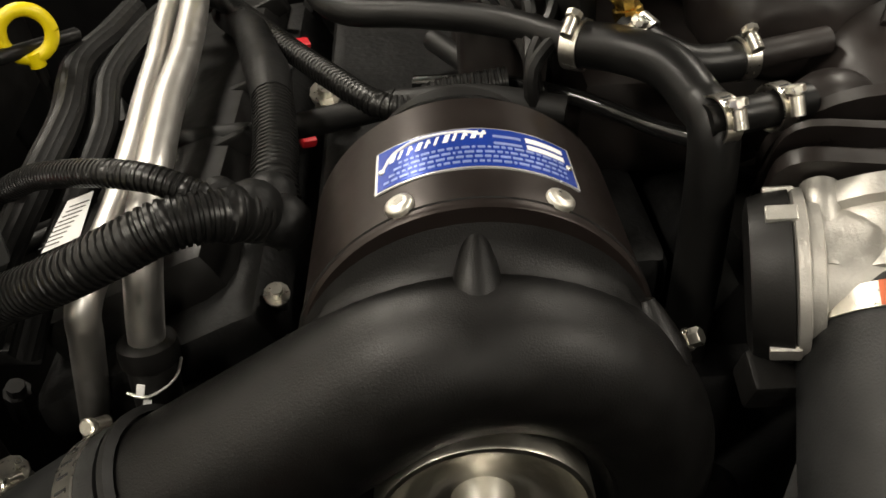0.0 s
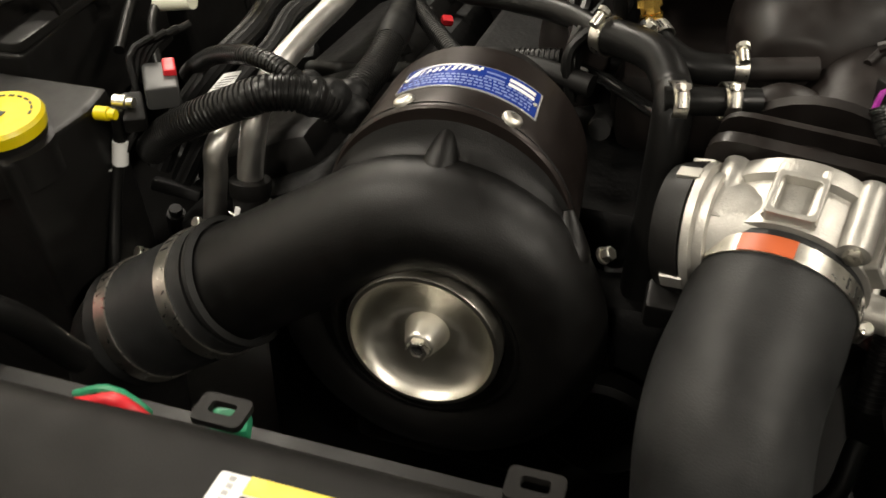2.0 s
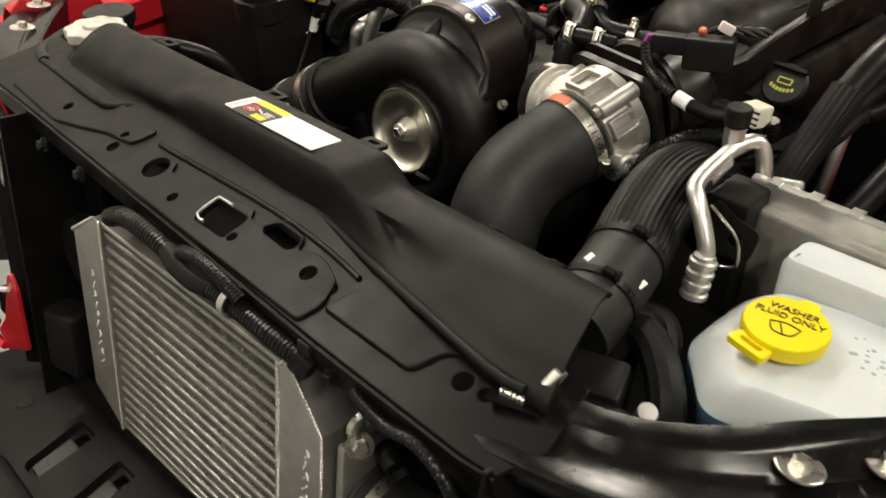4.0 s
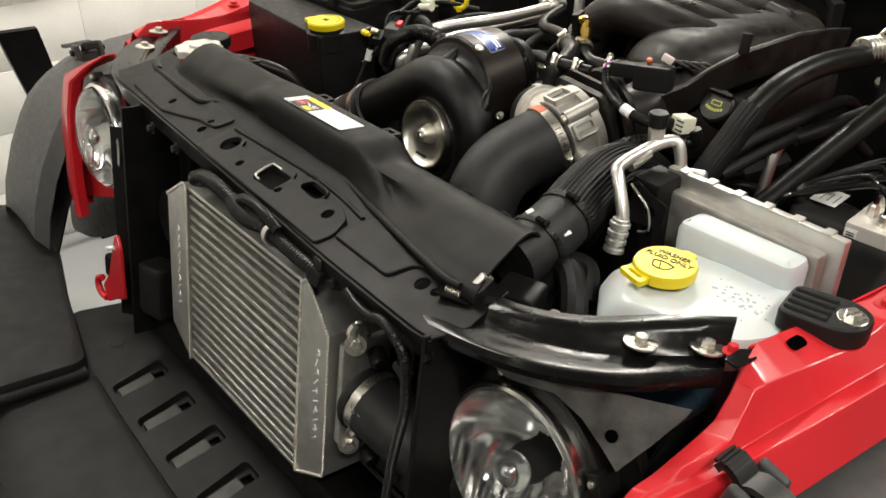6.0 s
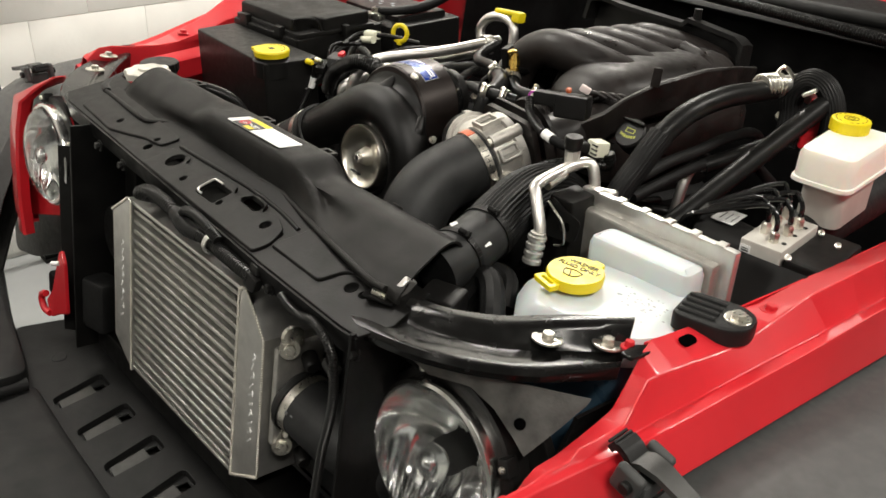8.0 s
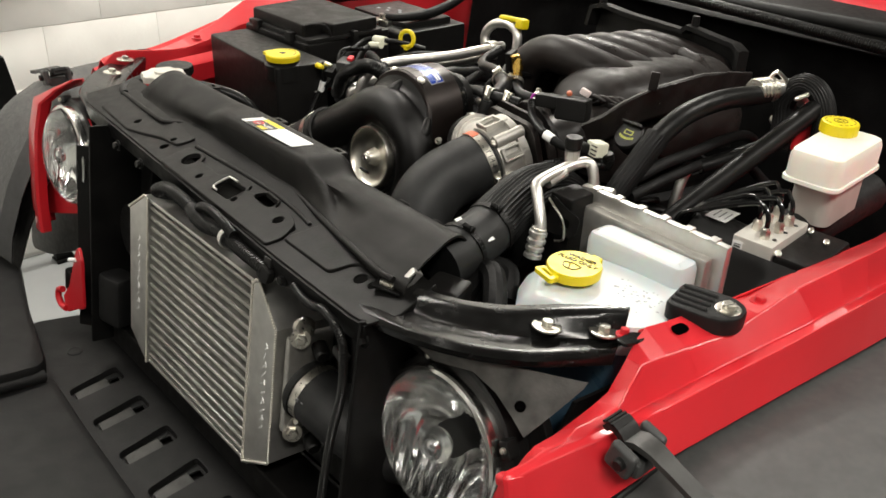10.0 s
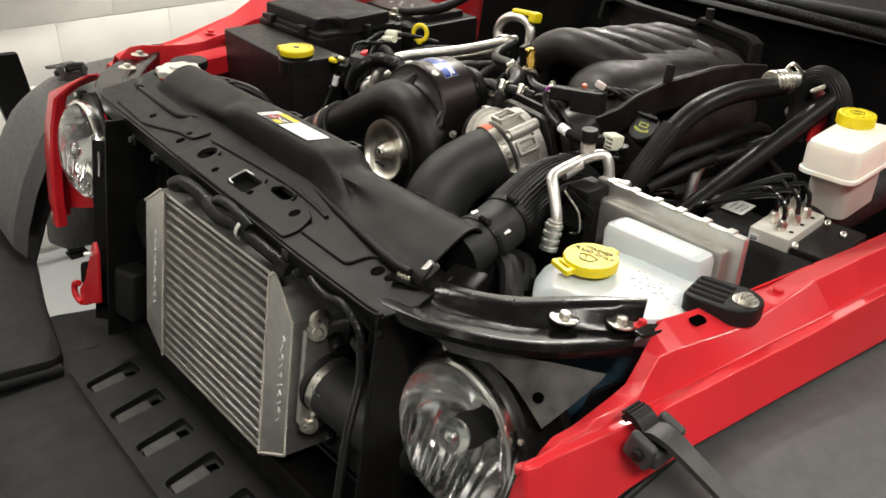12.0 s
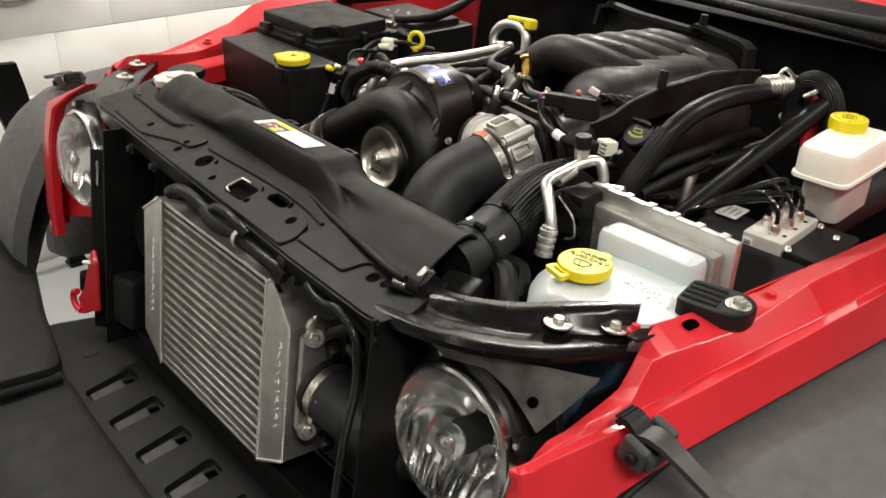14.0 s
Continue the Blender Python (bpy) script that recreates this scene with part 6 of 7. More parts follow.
for k in range(46):
    x, y = random.uniform(-0.33, 0.33), random.uniform(0.42, 0.95)
    z = 0.985 + random.uniform(-0.02, 0.05) - 0.25 * max(0, abs(x) - 0.18)
    kind = k % 3
    if kind == 0:
        part("bracket", box((x, y, z), (random.uniform(0.02, 0.06), random.uniform(0.012, 0.03), random.uniform(0.01, 0.03)), 0.003, (random.uniform(-30, 30), random.uniform(-30, 30), random.uniform(0, 90))), random.choice((STEEL, BLK, IRON)), eb)
    elif kind == 1:
        part("bolt_head", lathe([(-0.03, 0.009), (0, 0.009), (0.0, 0.006), (0.007, 0.006)], (x, y, z), (random.uniform(-0.4, 0.4), random.uniform(-0.6, 0.1), 1), 8), STEEL, eb)
    else:
        part("pipe", tube([(x, y, z - 0.03), (x + random.uniform(-0.04, 0.04), y + 0.03, z), (x + random.uniform(-0.08, 0.08), y + 0.09, z + 0.005), (x + random.uniform(-0.1, 0.1), y + 0.13, z - 0.04)], random.uniform(0.005, 0.010), 10), random.choice((HOSE, RUB, BLK)), eb)
part("sump_side", box((0, 0.65, 0.62), (0.36, 0.5, 0.14), 0.03), IRON, eb)
part("idler_pulley", lathe([(0, 0.0), (0, 0.04), (0.004, 0.045), (0.02, 0.045), (0.024, 0.03)], (0.10, 0.345, 0.90), (0, 1, 0), 36), BLK, eb)
for k, (x, y, z, sz) in enumerate(((-0.127, 0.434, 1.030, 0.0056), (-0.1045, 0.637, 1.056, 0.009), (0.047, 0.617, 1.021, 0.010), (-0.30, 0.40, 0.93, 0.008))):
    part("flange_bolt", lathe([(-0.02, sz), (0, sz), (0.001, sz * 1.4), (0.003, sz * 1.4), (0.003, sz * 0.7), (0.011, sz * 0.7)], (x, y, z), (0.1, -0.5, 1), 12), ZINC, eb, "bright flange bolt")
for p in ((-0.119, 0.605, 1.036), (-0.125, 0.70, 1.07)):
    part("red_clip", box(p, (0.012, 0.010, 0.008), 0.002, (20, 10, 30)), REDP, eb, "red plastic clip")

# ---- looms and tubes by the supercharger ----


def loom(name, pts, r, label, material=LOOM, cat="wiring loom", pitch=0.0042):
    return solo(name, ribbed(pts, r, pitch), material, label, cat)


big = [(-0.300, 0.425, 1.030), (-0.265, 0.404, 1.062), (-0.222, 0.384, 1.090), (-0.188, 0.380, 1.108), (-0.161, 0.385, 1.118), (-0.136, 0.395, 1.115), (-0.122, 0.405, 1.105)]
loom("wiring_loom", big, 0.0135, "thick black corrugated wiring loom beside the supercharger")
thin = [(-0.292, 0.480, 1.075), (-0.281, 0.474, 1.085), (-0.253, 0.456, 1.105), (-0.224, 0.434, 1.120), (-0.190, 0.411, 1.132), (-0.166, 0.402, 1.132), (-0.148, 0.398, 1.125), (-0.136, 0.407, 1.113)]
loom("wiring_loom", thin, 0.0075, "slim black corrugated loom from the red-locked plug", pitch=0.0034)
vert = [(-0.112, 0.412, 1.092), (-0.117, 0.430, 1.098), (-0.120, 0.450, 1.100), (-0.123, 0.492, 1.100), (-0.130, 0.547, 1.102)]
loom("wiring_loom", vert, 0.0135, "black corrugated loom running back over the engine")
solo("taped_harness", tube([(-0.129, 0.540, 1.102), (-0.135, 0.575, 1.103), (-0.143, 0.608, 1.100), (-0.161, 0.678, 1.094), (-0.20, 0.80, 1.06)], (0.0135, 0.0155, 0.0145, 0.014, 0.014), 14, 0.006), TAPE, "wiring harness wrapped in black cloth tape", "wiring harness")
bm = bmesh.new()
random.seed(2)
for p, r in (((-0.136, 0.398, 1.113), 0.0150), ((-0.126, 0.408, 1.108), 0.0160), ((-0.140, 0.404, 1.120), 0.0100), ((-0.113, 0.414, 1.096), 0.0150), ((-0.119, 0.428, 1.102), 0.0140)):
    bmesh.ops.create_icosphere(bm, subdivisions=3, radius=r, matrix=Matrix.Translation(p))
for v in bm.verts:
    v.co += Vector((random.uniform(-1, 1), random.uniform(-1, 1), random.uniform(-1, 1))) * 0.0007
solo("tape_joint", bm, TAPE, "lumpy black tape joint where looms meet", "wiring harness")
loom("wiring_loom", [(-0.245, 0.80, 1.075), (-0.20, 0.755, 1.092), (-0.162, 0.69, 1.098), (-0.127, 0.63, 1.098), (-0.092, 0.575, 1.098), (-0.066, 0.538, 1.098), (-0.046, 0.528, 1.098), (-0.022, 0.535, 1.104), (0.02, 0.535, 1.110)], 0.0088, "black corrugated loom passing behind the supercharger")
solo("wiring_tail", braided([(-0.250, 0.70, 1.105), (-0.252, 0.64, 1.110), (-0.262, 0.59, 1.109), (-0.255, 0.53, 1.102), (-0.262, 0.48, 1.088), (-0.284, 0.45, 1.052), (-0.30, 0.43, 1.01)], 0.010, 28, 0.005), TAPE, "black woven cable sleeve beside the coolant tank", "cable")
solo("wiring_tail", braided([(-0.230, 0.76, 1.09), (-0.233, 0.66, 1.104), (-0.243, 0.59, 1.100), (-0.236, 0.53, 1.090), (-0.244, 0.48, 1.072), (-0.262, 0.45, 1.040), (-0.28, 0.43, 1.0)], 0.009, 28, 0.005), TAPE, "black woven cable sleeve beside the coolant tank", "cable")
shifted(0.025, -0.018, -0.006)
pl = thing("plug", (-0.30, 0.44, 1.09), "grey wiring plug with red lock tab", "plug")
part("body", box((-0.302, 0.440, 1.098), (0.026, 0.040, 0.020), 0.003, (10, 0, 35)), GREYP, pl)
part("lock_tab", box((-0.298, 0.448, 1.110), (0.010, 0.020, 0.008), 0.002, (10, 0, 35)), REDP, pl, "red lock tab")
part("boot", box((-0.315, 0.417, 1.083), (0.018, 0.030, 0.016), 0.003, (25, 0, 35)), BLK, pl)
shifted(0.030, -0.0185, 0.0096)
solo("thin_cable", tube([(-0.325, 0.405, 1.075), (-0.334, 0.410, 1.040), (-0.338, 0.398, 1.00), (-0.335, 0.375, 0.95), (-0.33, 0.35, 0.90)], 0.005, 10), HOSE, "thin black cable with white tape hanging by the tank", "cable")
solo("white_tape", tube([(-0.3325, 0.410, 1.044), (-0.3355, 0.408, 1.024)], 0.0064, 14), PAPER, "white tape band round a cable", "tape")
solo("cable_tie_tail", tube([(-0.336, 0.408, 1.020), (-0.350, 0.385, 1.022), (-0.365, 0.36, 1.016)], 0.0012, 6), ALU, "loose thin cable tie tail", "cable tie")
for k in range(4):
    solo("thin_cable", tube([(-0.312 - 0.004 * k, 0.500 - 0.012 * k, 1.112), (-0.330 - 0.002 * k, 0.47 - 0.008 * k, 1.10), (-0.335 + 0.004 * k, 0.43, 1.06), (-0.330, 0.41, 1.035)], 0.003, 8), HOSE, "thin black wire in a bunch by the tank", "cable", "wire bunch")

# aluminium tubes
shifted()
solo("metal_tube", tube([(-0.194, 0.397, 1.030), (-0.189, 0.394, 1.055), (-0.183, 0.397, 1.088), (-0.181, 0.410, 1.104), (-0.180, 0.440, 1.116), (-0.184, 0.512, 1.121), (-0.184, 0.565, 1.124), (-0.189, 0.64, 1.129), (-0.199, 0.72, 1.136), (-0.206, 0.78, 1.141)], 0.0100, 20, 0.006), ALUT, "satin aluminium refrigerant tube", "tube")
solo("metal_tube", tube([(-0.248, 0.41, 0.93), (-0.238, 0.408, 0.985), (-0.230, 0.407, 1.028), (-0.222, 0.407, 1.060), (-0.2126, 0.4701, 1.0800), (-0.2113, 0.4910, 1.0870), (-0.2108, 0.5210, 1.0930), (-0.2135, 0.5669, 1.0970), (-0.2151, 0.6179, 1.1020), (-0.2205, 0.6898, 1.1070), (-0.222, 0.78, 1.118)], 0.0095, 20, 0.006), ALUT, "second aluminium tube beside it, dull below", "tube")
tg = thing("tube_sticker", (-0.225, 0.405, 1.085), "white printed paper sticker flagged round a metal tube", "sticker")
SM = Matrix.Translation((-0.2135, 0.424, 1.098)) @ pose(0, 0, 0, 40, 0, 8) @ Matrix.Scale(0.75, 4)
part("sheet", moved(plate([(0.004, 0.020), (-0.014, 0.015), (-0.034, -0.020), (-0.008, -0.012)], [], 0.0005), SM), PAPER, tg)
bm = bmesh.new()
for k in range(9):
    box((-0.006 - 0.0028 * k, 0.012 - 0.0034 * k, 0.0003), (0.014, 0.0007, 0.0003), 0, (0, 0, 14), bm)
part("print_line", moved(bm, SM), INK, tg)
tc_ = thing("tube_collar", (-0.193, 0.39, 1.0), "black dipstick collar with white paint marks", "collar")
part("collar", lathe([(-0.012, 0.0145), (-0.010, 0.0160), (-0.003, 0.0165), (0.002, 0.0160), (0.004, 0.011)], (-0.193, 0.3955, 1.034), (0, 0.15, 1), 28), STEEL, tc_)
part("stem", tube([(-0.193, 0.393, 1.024), (-0.192, 0.384, 0.97), (-0.190, 0.372, 0.90)], 0.0135, 20), BLK, tc_)
bm = bmesh.new()
for k in range(4):
    box((-0.197 + 0.0018 * k, 0.3775 - 0.0014 * k, 1.016 - 0.0095 * k), (0.0042, 0.0012, 0.0085 if k < 3 else 0.016), 0, (-10, 14, 0), bm)
part("colour_mark", bm, PAPER, tc_, "white paint dashes")
solo("thin_wire", tube([(-0.205, 0.379, 1.014), (-0.193, 0.376, 1.013), (-0.180, 0.386, 1.016), (-0.178, 0.398, 1.020)], 0.0009, 6, 0.004), ALU, "thin wire loop round the dipstick stem", "wire")
solo("metal_tube", tube([(-0.250, 0.78, 1.12), (-0.261, 0.78, 1.150), (-0.252, 0.78, 1.170), (-0.234, 0.78, 1.183), (-0.206, 0.78, 1.189), (-0.182, 0.78, 1.185), (-0.167, 0.78, 1.170), (-0.162, 0.78, 1.13)], 0.0100, 16, 0.005), ALUT, "hooked bare aluminium tube end", "tube")
solo("tube_joint", lathe([(-0.012, 0.0125), (-0.008, 0.014), (0.008, 0.014), (0.012, 0.0125)], (-0.203, 0.745, 1.139), (0, 1, 0.05), 24), ALUT, "bare aluminium joint collar on a tube", "collar")
yt = thing("yellow_cap", (-0.18, 0.78, 1.15), "yellow plastic port cap on the tube", "cap")
part("cap", box((-0.192, 0.78, 1.201), (0.060, 0.018, 0.010), 0.004, (0, -3, 0)), YEL, yt)
part("boss", box((-0.160, 0.78, 1.197), (0.022, 0.024, 0.022), 0.005), YEL, yt)
shifted(0.0463, -0.0357, 0.010)
dy = thing("dipstick_ring", (-0.328, 0.611, 1.10), "yellow plastic dipstick ring handle", "dipstick")
bm = bmesh.new()
pts = [V(-0.328 + 0.014 * math.cos(2 * math.pi * k / 24), 0.611 + 0.006 * math.cos(2 * math.pi * k / 24), 1.130 + 0.016 * math.sin(2 * math.pi * k / 24)) for k in range(25)]
rings(bm, pts, [0.0046] * 25, 10, False, 1.0)
part("ring", bm, YEL, dy)
part("stem", tube([(-0.328, 0.611, 1.118), (-0.327, 0.612, 1.108)], 0.0055, 10), YEL, dy)
part("rod", tube([(-0.327, 0.612, 1.110), (-0.325, 0.613, 1.08), (-0.322, 0.615, 1.00)], 0.0035, 8), STEEL, dy)
shifted(0.025, 0.0126, 0.003)
wc_ = thing("fluid_connector", (-0.36, 0.54, 1.11), "white quick connectors on thin black lines", "connector")
part("body", tube([(-0.385, 0.545, 1.118), (-0.340, 0.535, 1.126)], (0.010, 0.0085), 14), NAT, wc_)
part("branch", tube([(-0.375, 0.525, 1.110), (-0.335, 0.520, 1.118)], 0.007, 12), NAT, wc_)
part("line", tube([(-0.342, 0.535, 1.126), (-0.32, 0.55, 1.128), (-0.29, 0.60, 1.12)], 0.005, 10), HOSE, wc_)
part("line", tube([(-0.383, 0.545, 1.118), (-0.40, 0.53, 1.115), (-0.375, 0.46, 1.09)], 0.005, 10), HOSE, wc_)
part("line", tube([(-0.376, 0.525, 1.110), (-0.36, 0.49, 1.10), (-0.33, 0.45, 1.07)], 0.004, 10), HOSE, wc_)

# ---- breather hoses with clamps ----
shifted(0.006, 0.002, 0.006)
bh = thing("breather_hose", (0.06, 0.52, 1.10), "gloss black breather hose with worm-drive clamps", "hose")
part("hose", tube([(-0.115, 0.67, 1.150), (-0.108, 0.625, 1.135), (-0.088, 0.600, 1.128), (-0.04, 0.578, 1.132), (0.01, 0.548, 1.136), (0.045, 0.512, 1.137), (0.055, 0.503, 1.137)], 0.0095, 16, 0.006), HOSE, bh)
part("elbow", tube([(0.047, 0.508, 1.137), (0.070, 0.490, 1.140), (0.092, 0.470, 1.138), (0.104, 0.445, 1.128), (0.107, 0.425, 1.12), (0.107, 0.415, 1.06), (0.105, 0.41, 0.98)], 0.0135, 18, 0.005), HOSE, bh)
part("cross_tube", tube([(0.10, 0.422, 1.128), (0.128, 0.428, 1.129), (0.16, 0.440, 1.128)], 0.0095, 14), HOSE, bh)
hose_clamp(bh, (0.050, 0.506, 1.137), (0.8, -0.6, 0.05), 0.0140, ZINC, (-0.3, -0.4, 0.6), 0.010)
hose_clamp(bh, (0.108, 0.424, 1.128), (0.9, 0.3, 0), 0.0125, ZINC, (0.1, -0.8, 0.4), 0.010)
hose_clamp(bh, (0.141, 0.433, 1.129), (0.9, 0.3, 0), 0.0115, ZINC, (0.1, -0.8, 0.4), 0.010)
shifted(0.006, 0.006, -0.014)
uh = thing("breather_hose", (0.11, 0.49, 1.13), "short black hose from brass fitting to manifold", "hose")
part("hose", tube([(0.078, 0.510, 1.166), (0.090, 0.498, 1.156), (0.110, 0.488, 1.148), (0.132, 0.490, 1.146), (0.152, 0.496, 1.146)], 0.0115, 16, 0.005), HOSE, uh)
hose_clamp(uh, (0.085, 0.503, 1.160), (0.6, -0.6, -0.4), 0.0125, ZINC, (-0.5, -0.6, 0.4), 0.010)
hose_clamp(uh, (0.146, 0.495, 1.146), (0.95, 0.25, 0), 0.0120, ZINC, (0, -0.5, 0.7), 0.010)
part("pipe", tube([(0.15, 0.496, 1.146), (0.20, 0.505, 1.150)], 0.0085, 14), MANI, uh)
part("brass_fitting", lathe([(0, 0.009), (0.012, 0.009), (0.013, 0.0075), (0.018, 0.0075), (0.018, 0.0095), (0.027, 0.0095), (0.028, 0.007), (0.038, 0.007)], (0.082, 0.508, 1.163), (-0.25, 0.1, 1), 8), BRASS, uh, "brass fitting")
part("brass_fitting", lathe([(0, 0.007), (0.006, 0.007), (0.006, 0.009), (0.014, 0.009), (0.016, 0.006)], (0.070, 0.513, 1.190), (-0.2, -0.3, 1), 6), BRASS, uh, "brass fitting")
part("plate", box((0.052, 0.525, 1.172), (0.012, 0.03, 0.07), 0.002, (10, -10, 20)), STEEL, uh)
shifted(0.012, 0.004, -0.006)
solo("thin_pipe", tube([(-0.05, 0.57, 1.098), (0.0, 0.545, 1.108), (0.04, 0.515, 1.112), (0.066, 0.494, 1.110), (0.085, 0.462, 1.114), (0.10, 0.440, 1.118)], 0.0052, 12), GLOSS, "thin gloss black pipe under the breather hose", "pipe")
solo("paper_tag", box((0.001, 0.560, 1.110), (0.012, 0.010, 0.024), 0.001, (-20, 20, 20)), mat("cream_tag", (0.55, 0.52, 0.40), 0.6), "cream paper tag on a thin pipe", "tag")
shifted()
for k, (a, b, c2) in enumerate((((-0.24, 0.615, 1.035), (-0.14, 0.578, 1.060), (-0.05, 0.535, 1.098)), ((-0.05, 0.535, 1.098), (0.0, 0.515, 1.108), (0.05, 0.50, 1.105)), ((0.06, 0.50, 1.07), (0.05, 0.60, 1.05), (-0.02, 0.72, 1.06)))):
    solo("rubber_hose", tube([a, b, c2], 0.009, 12), RUB, "dull black rubber hose over the engine", "hose")
for k in range(5):
    solo("thin_cable", tube([(-0.03 + 0.02 * k, 0.64, 1.15 - 0.004 * k), (0.0 + 0.016 * k, 0.58 - 0.01 * k, 1.155), (0.03, 0.53 - 0.006 * k, 1.13), (0.035, 0.50, 1.09)], 0.0045, 8), HOSE, "thin black wire over the engine", "cable", "engine wires")

# coloured wires behind the radiator cover
solo("red_wire", tube([(-0.215, 0.185, 0.985), (-0.181, 0.17, 1.010), (-0.166, 0.17, 1.017), (-0.153, 0.17, 1.012), (-0.135, 0.175, 0.985)], 0.0048, 10), REDP, "red insulated wire behind the radiator cover", "wire")
solo("green_wire", tube([(-0.225, 0.195, 0.98), (-0.197, 0.18, 1.004), (-0.177, 0.18, 1.013), (-0.158, 0.18, 1.007), (-0.14, 0.185, 0.975)], 0.0030, 8), GRN, "green insulated wire behind the radiator cover", "wire")
solo("green_plug", box((-0.080, 0.158, 1.035), (0.020, 0.016, 0.014), 0.003, (15, 0, 20)), GRN, "small green plug under the cover's tab", "plug")

# ---- driver's side hoses ----
bq = thing("radiator_hose", (0.36, 0.2, 0.9), "large radiator hose in ribbed woven sleeve with black coupler", "hose")
part("sleeve", braided([(0.352, 0.42, 0.98), (0.345, 0.385, 1.035), (0.338, 0.345, 1.060), (0.335, 0.300, 1.058), (0.345, 0.245, 1.040), (0.355, 0.212, 1.028)], 0.037, 84, 0.004, 0.018), TAPE, bq)
part("coupler", tube([(0.354, 0.216, 1.030), (0.362, 0.175, 1.018), (0.368, 0.135, 1.008), (0.370, 0.11, 1.00)], 0.0365, 30, 0.006), SIL, bq)
hose_clamp(bq, (0.356, 0.207, 1.027), (0.2, -0.95, -0.3), 0.0375, STEEL, (0.3, -0.2, 1), 0.008)
hose_clamp(bq, (0.366, 0.150, 1.012), (0.2, -0.95, -0.3), 0.037, STEEL, (0.3, -0.2, 1), 0.008)
for q in ((0.352, 0.150, 1.048), (0.376, 0.145, 1.046), (0.395, 0.170, 1.034)):
    part("colour_mark", box(q, (0.005, 0.010, 0.002), 0.0005, (15, 20, 0)), PAPER, bq)
solo("heater_hose", braided([(0.395, 0.145, 0.93), (0.392, 0.150, 0.965), (0.405, 0.160, 0.995), (0.430, 0.150, 0.995), (0.46, 0.125, 0.975), (0.475, 0.11, 0.93)], 0.0155, 22, 0.005), TAPE, "bent hose in woven black sleeve", "hose")
solo("heater_hose", braided([(0.375, 0.165, 0.95), (0.385, 0.19, 0.985), (0.41, 0.20, 0.985), (0.435, 0.175, 0.96)], 0.014, 22, 0.005), TAPE, "bent hose in woven black sleeve", "hose")
solo("fitting_block", box((0.415, 0.085, 0.985), (0.05, 0.045, 0.03), 0.006, (10, 0, 20)), BLK, "black plastic fitting by the brace", "fitting")
solo("metal_nipple", tube([(0.455, 0.098, 0.965), (0.462, 0.09, 0.985)], 0.008, 14), ALU, "dull metal hose nipple", "nipple")
ap = thing("refrigerant_pipe", (0.40, 0.28, 0.98), "bent satin aluminium refrigerant pipe with black service cap", "pipe")
part("pipe", tube([(0.412, 0.242, 1.02), (0.411, 0.245, 1.048), (0.390, 0.252, 1.083), (0.379, 0.262, 1.094), (0.376, 0.300, 1.104), (0.378, 0.335, 1.112), (0.388, 0.352, 1.116), (0.398, 0.356, 1.10), (0.408, 0.356, 1.05), (0.41, 0.356, 0.98)], 0.0078, 16, 0.005), ALUT, ap)
part("sleeve", tube([(0.3755, 0.285, 1.091), (0.377, 0.315, 1.104)], 0.0092, 16), ALUT, ap)
part("service_port", lathe([(-0.012, 0.009), (0.006, 0.0105), (0.014, 0.0105), (0.015, 0.008), (0.02, 0.008)], (0.372, 0.334, 1.118), (0, -0.14, 1), 8), ALUT, ap)
part("service_cap", lathe([(0.016, 0.0115), (0.030, 0.0125), (0.033, 0.011), (0.033, 0.005), (0.031, 0)], (0.372, 0.334, 1.118), (0, -0.14, 1), 24), BLK, ap, "black service cap")
bm = ribbed([(0.413, 0.241, 1.045), (0.413, 0.238, 1.003)], 0.0125, 0.010, 0.18, 18)
part("crimp", bm, ALU, ap)
part("bracket", plate(rounded([(-0.012, -0.03), (0.03, -0.03), (0.034, 0.0), (0.01, 0.01), (-0.012, 0.025)], 0.008), [circle(0.014, -0.012, 0.007)], 0.003, Matrix.Translation((0.405, 0.282, 1.058)) @ pose(0, 0, 0, 90, 0, 20)), STEEL, ap)
part("wire_clip", tube([(0.392, 0.276, 1.075), (0.405, 0.272, 1.07), (0.425, 0.272, 1.055), (0.43, 0.274, 1.03), (0.415, 0.276, 1.022)], 0.0016, 8), ZINC, ap)
solo("heater_hose", tube([(0.449, 0.685, 1.215), (0.444, 0.654, 1.212), (0.437, 0.57, 1.206), (0.430, 0.498, 1.187), (0.422, 0.453, 1.153), (0.420, 0.445, 1.142)], 0.0155, 20, 0.008), HOSE, "long curved black heater hose", "hose")
solo("woven_sleeve", braided([(0.422, 0.456, 1.157), (0.418, 0.440, 1.132), (0.414, 0.427, 1.109), (0.409, 0.410, 1.081), (0.403, 0.395, 1.04), (0.40, 0.385, 0.99)], 0.0175, 50, 0.004, 0.022), TAPE, "woven black sleeve on the heater hose", "sleeve")
sp = thing("spring_clamp", (0.45, 0.69, 1.19), "bright wire spring clamp on the hose end", "clamp")
part("coil", ribbed([(0.441, 0.660, 1.218), (0.449, 0.700, 1.221)], 0.0195, 0.008, 0.08, 20), ZINC, sp)
part("ear", tube([(0.446, 0.69, 1.238), (0.452, 0.695, 1.25), (0.46, 0.72, 1.235)], 0.003, 8), ZINC, sp)
part("stub", tube([(0.449, 0.70, 1.221), (0.46, 0.76, 1.225), (0.46, 0.80, 1.20)], 0.013, 14), ALU, sp)
